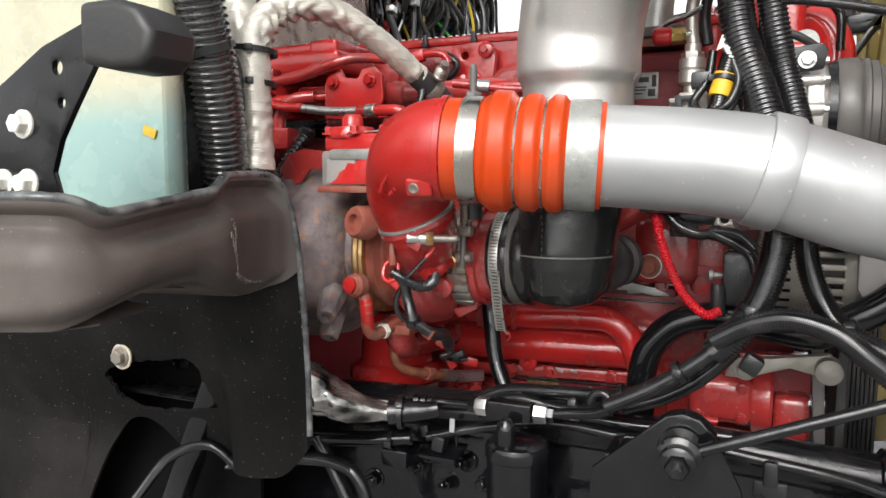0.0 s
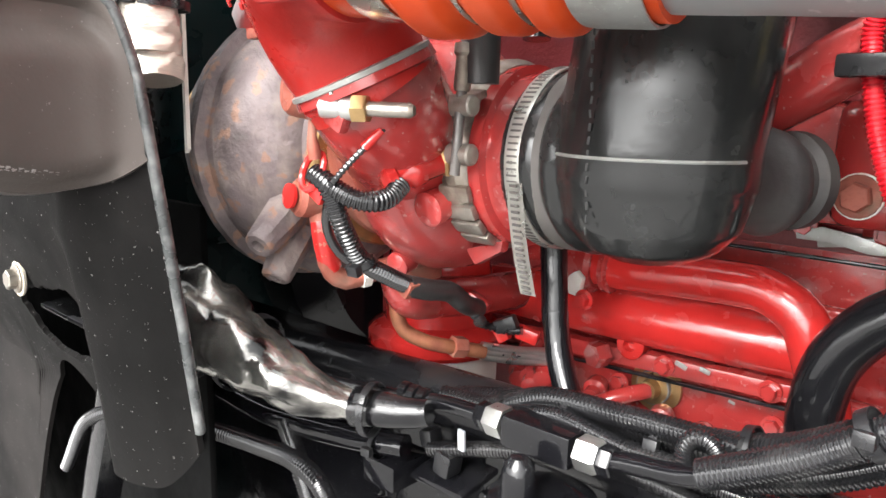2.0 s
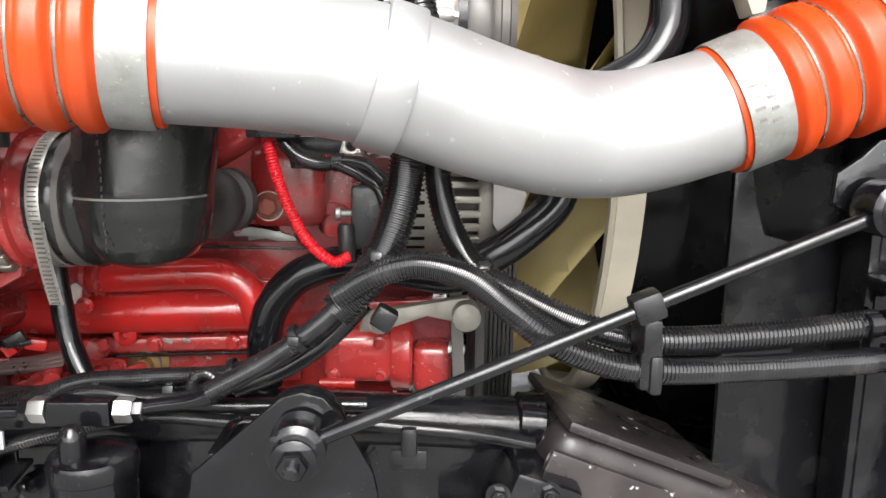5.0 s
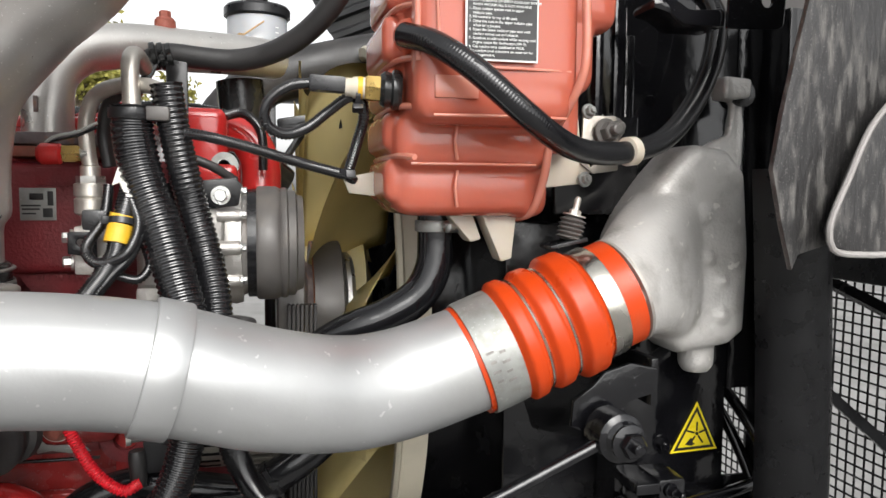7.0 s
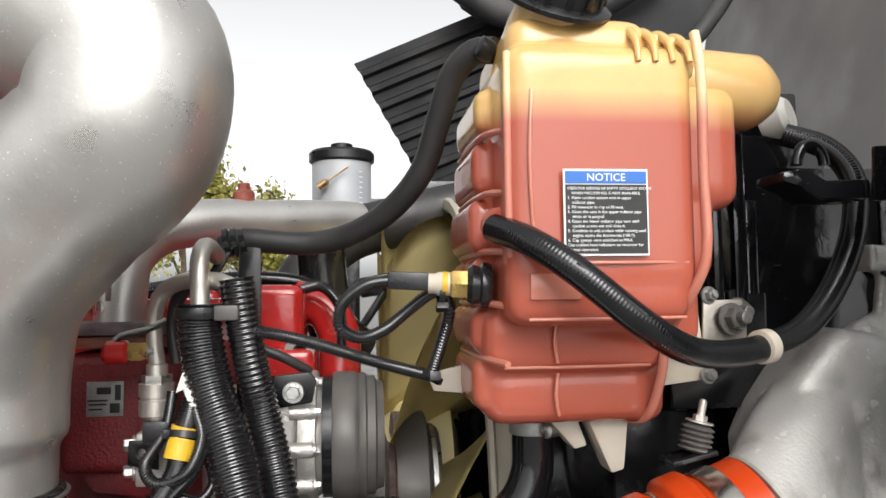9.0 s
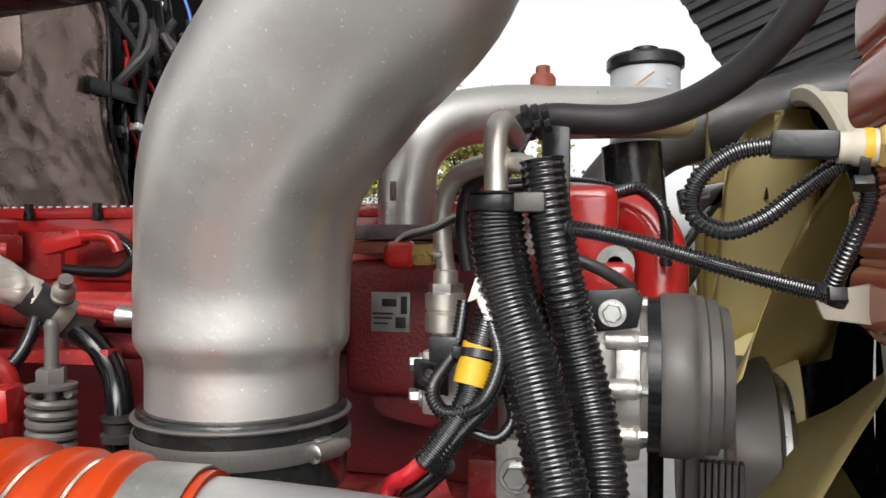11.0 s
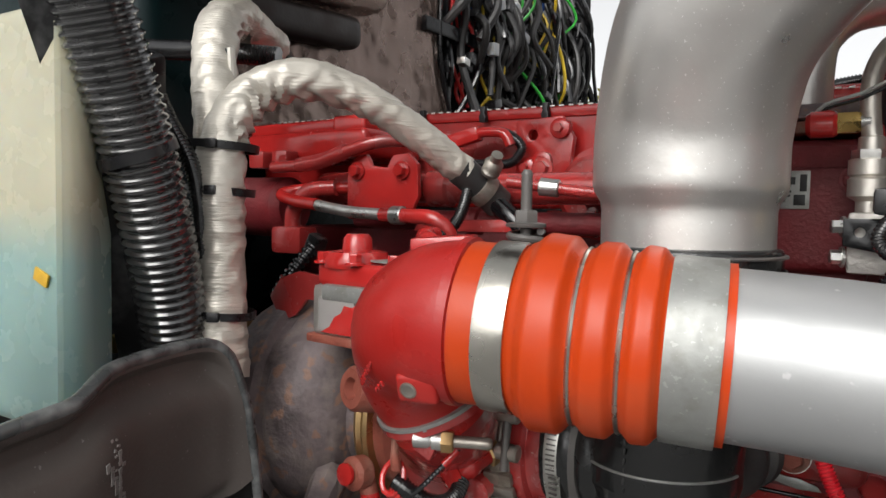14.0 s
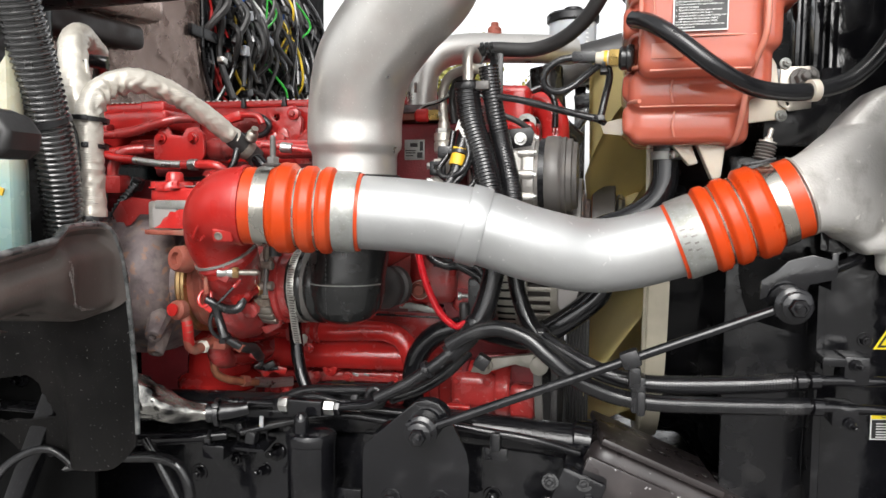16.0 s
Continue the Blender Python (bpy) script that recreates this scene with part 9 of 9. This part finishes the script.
def build_steering_reservoir():
    root = thing("steering_reservoir", (0.067, 1.85, 1.60), "translucent grey power steering reservoir with black cap", "fluid reservoir")
    part("body", lathe([(0.058, 0), (0.064, 0.006), (0.064, 0.165), (0.060, 0.172)], (0.067, 1.85, 1.60), (0, 0, 1), 40), GREY_PLASTIC, root)
    cap = part("cap", lathe([(0.066, 0), (0.071, 0.004), (0.071, 0.020), (0.066, 0.026), (0.03, 0.028), (0.024, 0.030), (0.024, 0.042), (0.02, 0.044)], (0.067, 1.85, 1.766), (0, 0, 1), 40), BLACK_PLASTIC, root, "black screw cap with a knob")
    for k in range(12):
        part("graduation", box((0.008, 0.001, 0.002), pose(0.108, 1.798, 1.62 + 0.011 * k, 0, 0, 40), 0), PRINT_WHITE, root)
    part("clamp_screw", lathe([(0.008, 0), (0.008, 0.02), (0.005, 0.022), (0.0018, 0.026), (0.0018, 0.075)], (0.02, 1.78, 1.705), (0.8, -0.1, 0.55), 12), GOLD, root)
    part("strap", lathe([(0.065, -0.012), (0.067, -0.011), (0.067, 0.011), (0.065, 0.012)], (0.067, 1.85, 1.66), (0, 0, 1), 40, close=False), STEEL, root)
    part("mount", box((0.09, 0.05, 0.10), pose(0.15, 1.86, 1.64), 0.008), BLACK_PLASTIC, root)
    part("post", box((0.03, 0.03, 0.9), pose(0.09, 1.88, 1.15), 0.004), BLACK_SATIN, root)


build_steering_reservoir()


# ---- along the frame rail ----
def build_rail_items():
    root = thing("filter_drier", (-0.278, 0.862, 0.70), "gloss black painted receiver drier canister on the frame rail", "canister")
    c = Vector((-0.278, 0.852, 0.0))
    part("canister", lathe([(0.036, 0.70), (0.0375, 0.705), (0.0375, 0.902), (0.0395, 0.904), (0.0400, 0.916), (0.0380, 0.921), (0.030, 0.924), (0.020, 0.925), (0, 0.925)], c, (0, 0, 1), 44), BLACK_PAINT, root)
    part("weld_bead", lathe([(0.0375, -0.002), (0.0395, 0), (0.0375, 0.002)], c + Vector((0, 0, 0.905)), (0, 0, 1), 44, close=False), BLACK_PAINT, root)
    part("head_block", box((0.058, 0.026, 0.024), pose(-0.291, 0.868, 0.956), 0.003), BLACK_PAINT, root)
    part("pressure_cap", lathe([(0.012, 0.0), (0.012, 0.018), (0.0105, 0.026), (0.006, 0.031), (0, 0.032)], (-0.286, 0.833, 0.924), (0, 0, 1), 22), BLACK_PAINT, root)
    for x, sx in ((-0.322, -1), (-0.259, 1)):
        nut = part("union_nut", hexagon(0.0125, 0.016, frame_to((sx, 0, 0), (x, 0.866, 0.957))), STEEL, root, "bare bright union nut")
        part("union_collar", hexagon(0.0105, 0.010, frame_to((sx, 0, 0), (x + sx * 0.016, 0.866, 0.957))), BLACK_PAINT, nut)
    part("mount_strap", lathe([(0.0385, -0.010), (0.040, -0.009), (0.040, 0.009), (0.0385, 0.010)], c + Vector((0, 0, 0.80)), (0, 0, 1), 44, close=False), BLACK_PAINT, root)
    part("mount_arm", box((0.05, 0.09, 0.05), pose(-0.278, 0.92, 0.80), 0.004), BLACK_PAINT, root)
    part("side_tab", box((0.05, 0.006, 0.02), pose(-0.225, 0.87, 0.815), 0.002), BLACK_PAINT, root)
    root = thing("liquid_line", (-0.30, 0.866, 0.93), "glossy black painted metal air conditioning line on the rail", "pipe")
    part("line", tube([(-0.335, 0.866, 0.957), (-0.385, 0.864, 0.955), (-0.43, 0.85, 0.952), (-0.48, 0.83, 0.955)], 0.0065, 16), BLACK_PAINT, root)
    part("line", tube([(-0.245, 0.866, 0.957), (-0.215, 0.866, 0.962), (-0.190, 0.864, 0.966), (-0.168, 0.860, 0.974), (-0.150, 0.852, 0.986)], 0.0070, 16), BLACK_PAINT, root)
    for x in (-0.40, -0.41, -0.42):
        part("crimp", lathe([(0.009, -0.004), (0.0105, -0.003), (0.0105, 0.003), (0.009, 0.004)], (x, 0.859, 0.9535), (1, 0.2, 0), 18), BLACK_PAINT, root)
    # foil wrapped pipe, painted over
    root = thing("wrapped_pipe", (-0.50, 0.82, 0.93), "crumpled foil wrapped pipe sprayed over with black paint", "pipe")
    line = spline([(-0.635, 0.774, 1.005), (-0.60, 0.779, 0.998), (-0.56, 0.785, 0.984), (-0.505, 0.803, 0.957), (-0.455, 0.826, 0.944), (-0.415, 0.838, 0.947)], 0.0048)
    wr = sweep(line, lambda s: 0.042 - 0.030 * max(0, min(1, (s - 0.035) / 0.18)), 40)
    for k, v in enumerate(wr.verts):
        c = line[k // 40]
        v.co = c + (v.co - c) * (1 - 0.50 * crease(c * 16 + (v.co - c) * 34) - 0.17 * crease(v.co * 70))
    part("wrapping", wr, WRAP, root)
    part("end_sleeve", tube([(-0.446, 0.829, 0.9445), (-0.425, 0.835, 0.946), (-0.400, 0.844, 0.948), (-0.385, 0.850, 0.951)], lambda s: 0.0165 - 0.09 * s, 20, 0.004, wob=0.06), BLACK_PAINT, root, "black painted end of the wrapping")
    zip_tie((-0.555, 0.800, 0.970), (0.9, 0.1, -0.3), 0.036, root, (0, -0.5, 1), 0.008)
    zip_tie((-0.43, 0.831, 0.946), (0.9, 0.3, 0), 0.021, root, (0, -0.8, 0.6), 0.006)
    root = thing("cross_tube", (-0.60, 0.90, 0.90), "thick black tube running behind the foil wrapped pipe", "pipe")
    part("tube", tube([(-1.0, 0.90, 0.898), (-0.80, 0.90, 0.910), (-0.60, 0.915, 0.922), (-0.40, 0.930, 0.926), (-0.25, 0.940, 0.922), (-0.05, 0.955, 0.912), (0.13, 0.965, 0.900)], 0.028, 28, 0.02), BLACK_SATIN, root)
    part("collar", lathe([(0.024, 0), (0.031, 0.004), (0.031, 0.03), (0.024, 0.034)], (0.125, 0.965, 0.905), (1, 0.05, -0.1), 28), BLACK_PAINT, root)
    # split looms tied along the rail top
    root = thing("rail_loom", (-0.25, 0.89, 0.95), "bundle of glossy black looms tied along the rail top", "wiring loom")
    part("loom", corrugated([(-0.41, 0.895, 0.945), (-0.36, 0.897, 0.950), (-0.31, 0.896, 0.972), (-0.25, 0.892, 0.979), (-0.20, 0.890, 0.982), (-0.16, 0.885, 0.985)], 0.0085, 0.0046, 0.0012, 16), LOOM, root)
    part("loom", corrugated([(-0.40, 0.91, 0.940), (-0.33, 0.913, 0.955), (-0.26, 0.912, 0.965), (-0.19, 0.91, 0.970), (-0.14, 0.90, 0.985), (-0.10, 0.89, 1.01)], 0.0120, 0.0050, 0.0014, 18), LOOM, root)
    part("loom", corrugated([(-0.33, 0.884, 0.957), (-0.29, 0.882, 0.968), (-0.23, 0.880, 0.962), (-0.18, 0.878, 0.968), (-0.15, 0.878, 0.985), (-0.11, 0.88, 1.005), (-0.06, 0.885, 1.04)], 0.0070, 0.0044, 0.0011, 14), LOOM, root)
    coil = [(-0.178 + 0.013 * math.cos(a), 0.868 + 0.002 * a, 0.976 + 0.015 * math.sin(a)) for a in [i * 0.5 for i in range(14)]]
    part("coiled_loom", corrugated(coil, 0.0058, 0.0040, 0.0011, 12), LOOM, root)
    for x, z in ((-0.345, 0.953), (-0.285, 0.970), (-0.215, 0.972), (-0.158, 0.984)):
        zip_tie((x, 0.900, z - 0.006), (1, 0, 0.2), 0.0165, root, (0.2, -1, 0.3), 0.006)
    root = thing("rail_loom", (0.0, 0.90, 0.90), "thin black loom clipped along the outside of the rail", "wiring loom")
    part("loom", corrugated([(-0.42, 0.89, 0.895), (-0.34, 0.905, 0.915), (-0.24, 0.90, 0.935), (-0.152, 0.895, 0.932), (-0.06, 0.892, 0.934), (0.005, 0.895, 0.927), (0.076, 0.90, 0.918), (0.14, 0.92, 0.897)], 0.0072, 0.0044, 0.0011, 14), LOOM, root)
    part("loom", corrugated([(-0.21, 0.90, 0.950), (-0.152, 0.905, 0.945), (-0.09, 0.91, 0.944), (-0.03, 0.915, 0.942)], 0.0082, 0.0046, 0.0012, 14), LOOM, root)
    cl = part("clip", box((0.016, 0.022, 0.030), pose(0.013, 0.893, 0.915), 0.004), BLACK_PLASTIC, root)
    part("clip_base", box((0.036, 0.006, 0.020), pose(0.013, 0.895, 0.893), 0.002), BLACK_PLASTIC, cl)
    # loose looms below on the rear part
    root = thing("hanging_loom", (-0.52, 0.84, 0.70), "black corrugated looms hanging down beside the rail", "wiring loom")
    part("loom", corrugated([(-0.66, 0.825, 0.855), (-0.60, 0.835, 0.856), (-0.545, 0.838, 0.858), (-0.508, 0.838, 0.848), (-0.490, 0.838, 0.820), (-0.484, 0.838, 0.76), (-0.48, 0.84, 0.70)], 0.0095, 0.0050, 0.0013, 16), LOOM, root)
    part("loom", corrugated([(-0.575, 0.85, 0.885), (-0.545, 0.848, 0.840), (-0.515, 0.845, 0.790), (-0.49, 0.845, 0.73)], 0.0100, 0.0050, 0.0013, 16), LOOM, root)
    part("loom", corrugated([(-0.655, 0.80, 0.853), (-0.71, 0.815, 0.830), (-0.752, 0.83, 0.79), (-0.77, 0.84, 0.72)], 0.0070, 0.0046, 0.0012, 14), LOOM, root)
    part("pipe", tube([(-0.70, 0.86, 0.878), (-0.60, 0.855, 0.880), (-0.50, 0.865, 0.888), (-0.44, 0.88, 0.893)], 0.011, 18), BLACK_PAINT, root)
    part("clamp_block", box((0.04, 0.05, 0.025), pose(-0.46, 0.89, 0.865), 0.004), BLACK_PAINT, root)
    zip_tie((-0.465, 0.87, 0.889), (1, 0.1, 0.1), 0.0115, root, (0.2, -1, 0))
    # clips, nuts and studs on the rail below the foil
    root = thing("rail_bracket", (-0.42, 0.93, 0.87), "black painted clip bracket with tied looms on the frame rail", "bracket")
    part("foot", box((0.060, 0.050, 0.006), pose(-0.405, 0.905, 0.872, 8), 0.002), BLACK_PAINT, root)
    part("upright", box((0.030, 0.006, 0.050), pose(-0.405, 0.928, 0.895), 0.002), BLACK_PAINT, root)
    part("clip", box((0.018, 0.020, 0.022), pose(-0.402, 0.893, 0.888, 0, 10), 0.004), BLACK_PLASTIC, root)
    part("clip", box((0.014, 0.016, 0.016), pose(-0.425, 0.896, 0.902, 0, -14), 0.003), BLACK_PLASTIC, root)
    part("tag", box((0.007, 0.003, 0.020), pose(-0.380, 0.884, 0.918, 10, 6), 0.001), GREY_PLASTIC, root, "pale plastic tie end")
    for x, z, r in ((-0.385, 0.842, 0.011), (-0.352, 0.818, 0.013), (-0.412, 0.806, 0.009), (-0.436, 0.842, 0.008)):
        bolt((x, 0.954, z), (-0.25, -1, 0.1), BLACK_PAINT, root, r, 0.014, 0.012)
    # front cross member and its bolted end
    root = thing("cross_member", (0.30, 0.95, 0.62), "black channel beam bolted to the end of the frame rail", "beam")
    m = pose(0.275, 0.995, 0.805, 0, 23, 8)
    part("beam", box((0.31, 0.15, 0.13), m, 0.035, 5), BEAM_PAINT, root, "brown black beam with chipped edges")
    part("top_flange", box((0.20, 0.155, 0.012), m @ Matrix.Translation((-0.05, 0, 0.066)), 0.005), BEAM_PAINT, root)
    part("side_plate", box((0.14, 0.010, 0.10), m @ Matrix.Translation((-0.09, -0.082, -0.010)), 0.004), BEAM_PAINT, root)
    part("end_block", box((0.07, 0.10, 0.10), pose(0.135, 0.915, 0.835, 0, 20), 0.008), BLACK_PAINT, root)
    part("end_disc", lathe([(0.020, 0), (0.036, 0.004), (0.038, 0.010), (0.030, 0.014), (0.012, 0.016)], (0.10, 0.89, 0.80), (0, -1, 0), 30), BLACK_PAINT, root)
    for x, z in ((0.150, 0.870), (0.158, 0.845), (0.20, 0.80), (0.10, 0.868)):
        bolt((x, 0.868, z), (0, -1, 0.2), BLACK_PAINT, root, 0.009, 0.008, 0.004)
    part("lower_plate", box((0.30, 0.012, 0.22), pose(0.30, 0.90, 0.68), 0.004), BLACK_PAINT, root)


build_rail_items()


# ---- the tilted hood and what hangs by it ----
def build_hood():
    root = thing("tilted_hood", (0.95, 1.6, 0.40), "black truck hood tilted forward, seen from its dusty inside", "hood")
    # inner shell: one wide sheet that curls at its top
    bm = bmesh.new()
    g = []
    for j in range(15):
        z = 1.30 + 1.40 * j / 14
        row = []
        for i in range(13):
            y = 0.72 + 2.1 * i / 12
            x = 1.12 + 0.18 * (z - 1.2) + 0.05 * math.sin(y * 3.0) - 0.30 * max(0, y - 1.9)
            row.append(bm.verts.new((x, y, z)))
        g.append(row)
    for j in range(14):
        for i in range(12):
            y = 0.72 + 2.1 * (i + 0.5) / 12
            z = 1.30 + 1.40 * (j + 0.5) / 14
            if z > 2.28 - 0.22 * max(0, y - 1.2) and y > 1.9:
                continue
            bm.faces.new((g[j][i], g[j][i + 1], g[j + 1][i + 1], g[j + 1][i]))
    bmesh.ops.delete(bm, geom=[v for v in bm.verts if not v.link_faces], context="VERTS")
    bmesh.ops.solidify(bm, geom=bm.faces[:], thickness=0.012)
    part("inner_shell", bm, HOOD, root)
    part("grey_panel", box((0.012, 1.45, 1.05), pose(1.070, 1.48, 2.00, 0, 9), 0.004), HOOD_GREY, root, "pale grey fibreglass area")
    part("grey_step", box((0.03, 0.80, 0.10), pose(1.005, 1.16, 1.615, 0, 9), 0.012, 3), HOOD_GREY, root)
    part("outer_skin", slab([(0.315, 2.30), (0.367, 2.205), (0.42, 2.17), (0.70, 2.10), (0.92, 2.10), (1.02, 2.19), (1.10, 2.33), (1.16, 2.75), (0.20, 2.75)], 0.012, at_y(2.05), 0.004), HOOD, root)
    part("skin_edge", tube([(0.60, 2.03, 2.118), (0.80, 2.03, 2.085), (0.93, 2.02, 2.10), (1.02, 2.02, 2.19), (1.10, 2.02, 2.33), (1.14, 2.02, 2.55)], 0.022, 14, 0.02), HOOD, root)
    # corrugated liner on the far side
    ln = []
    for k in range(9):
        ln += [(0.05 * k, 0.0), (0.05 * k + 0.022, 0.0), (0.05 * k + 0.030, 0.016), (0.05 * k + 0.044, 0.016)]
    bm = bmesh.new()
    a, b = [], []
    base, along, down = Vector((0.095, 2.2, 2.10)), Vector((0.52, -0.1, 0.20)), Vector((0.235, 0.0, -0.42))
    dn = down.normalized()
    for s, h in ln:
        p = base + dn * s + Vector((0, -h, 0))
        a.append(bm.verts.new(p))
        b.append(bm.verts.new(p + along))
    for i in range(len(a) - 1):
        bm.faces.new((a[i], a[i + 1], b[i + 1], b[i]))
    bmesh.ops.solidify(bm, geom=bm.faces[:], thickness=0.006)
    part("ribbed_liner", bm, HOOD, root, "ribbed black wheel arch liner")
    part("edge_roll", tube([(0.35, 2.0, 2.24), (0.45, 2.0, 2.18), (0.62, 2.0, 2.16), (0.75, 1.98, 2.22), (0.90, 1.95, 2.32)], 0.035, 16, 0.03), HOOD, root)
    for x in (0.52, 0.58, 0.64):
        part("rivet", lathe([(0.006, 0), (0.005, 0.003), (0, 0.004)], (x, 1.962, 2.19), (0, -1, 0), 12), GALV, root)
    part("black_box", box((0.14, 0.10, 0.16), pose(0.30, 1.95, 1.66), 0.01), BLACK_PLASTIC, root)
    # black plastic surround along the near edge
    bm = bmesh.new()
    rows = []
    for j in range(25):
        f = j / 24
        z = 0.62 + 0.80 * f
        xx = 0.612 + 0.020 * math.sin(f * 3.0) - 0.045 * max(0, 0.35 - f)
        rows.append([bm.verts.new((xx + 0.045 * math.sin(a), 0.835 - 0.045 * math.cos(a), z)) for a in [math.radians(d) for d in range(-80, 101, 15)]])
    for p, q in zip(rows, rows[1:]):
        for i in range(len(p) - 1):
            bm.faces.new((p[i], p[i + 1], q[i + 1], q[i]))
    bmesh.ops.solidify(bm, geom=bm.faces[:], thickness=0.006)
    part("edge_surround", bm, BLACK_PLASTIC, root, "rounded black plastic surround")
    # rubber sheets
    root = thing("splash_flap", (0.58, 0.70, 1.33), "torn dusty black rubber splash flap with wiped streaks", "rubber flap")
    poly = [(0.478, 1.90), (0.495, 1.70), (0.505, 1.60), (0.507, 1.55), (0.494, 1.504), (0.482, 1.46), (0.473, 1.414), (0.486, 1.37), (0.500, 1.332), (0.507, 1.345), (0.545, 1.352), (0.575, 1.375), (0.72, 1.50), (0.72, 1.90)]
    bm = slab(poly, 0.006, Matrix(((1, 0, 0, 0), (0.25, 0, 1, 0.550), (0, 1, 0, 0), (0, 0, 0, 1))), 0.001)
    part("sheet", bm, FLAP, root)
    poly = [(0.530, 1.352), (0.527, 1.366), (0.548, 1.41), (0.575, 1.455), (0.66, 1.52), (0.66, 1.345), (0.57, 1.345)]
    bm = slab(poly, 0.006, Matrix(((1, 0, 0, 0), (0.2, 0, 1, 0.562), (0, 1, 0, 0), (0, 0, 0, 1))), 0.001)
    part("lower_sheet", bm, FLAP, root)
    rim = [(x, 0.2 * x + 0.561, z) for x, z in ((0.66, 1.345), (0.57, 1.344), (0.532, 1.350), (0.527, 1.366), (0.548, 1.41), (0.575, 1.455), (0.66, 1.52))]
    part("sheet_edge", tube(rim, 0.0028, 8), HOOD_GREY, root)
    # grille mesh at the nose
    root = thing("grille_mesh", (1.12, 1.2, 0.45), "black wire grille screen behind crossed bars", "grille")
    bm = bmesh.new()
    for i in range(50):
        box((0.0022, 0.0035, 0.85), pose(1.12, 0.62 + 0.021 * i, 0.87, 0, 0, 0), 0, bm=bm)
    for i in range(42):
        box((0.0022, 1.06, 0.0035), pose(1.122, 1.135, 0.46 + 0.020 * i), 0, bm=bm)
    tagged(part("wire_screen", bm, BLACK_SATIN, root), kind="stuff")
    for y0, z0, y1, z1 in ((0.6, 0.75, 1.5, 1.10), (0.6, 1.05, 1.5, 1.28), (0.6, 0.98, 1.3, 0.55), (0.6, 1.30, 1.6, 1.30)):
        p, q = Vector((1.10, y0, z0)), Vector((1.10, y1, z1))
        part("bar", sweep([p, q], 0.013, 4), BLACK_SATIN, root)
    part("support_tube", tube([(0.98, 0.86, 1.16), (0.86, 0.80, 0.98), (0.72, 0.74, 0.76)], 0.016, 18, 0.03), BLACK_PAINT, root)
    part("ledge", box((0.14, 0.6, 0.05), pose(1.02, 1.05, 1.285), 0.01), BLACK_PLASTIC, root)


build_hood()
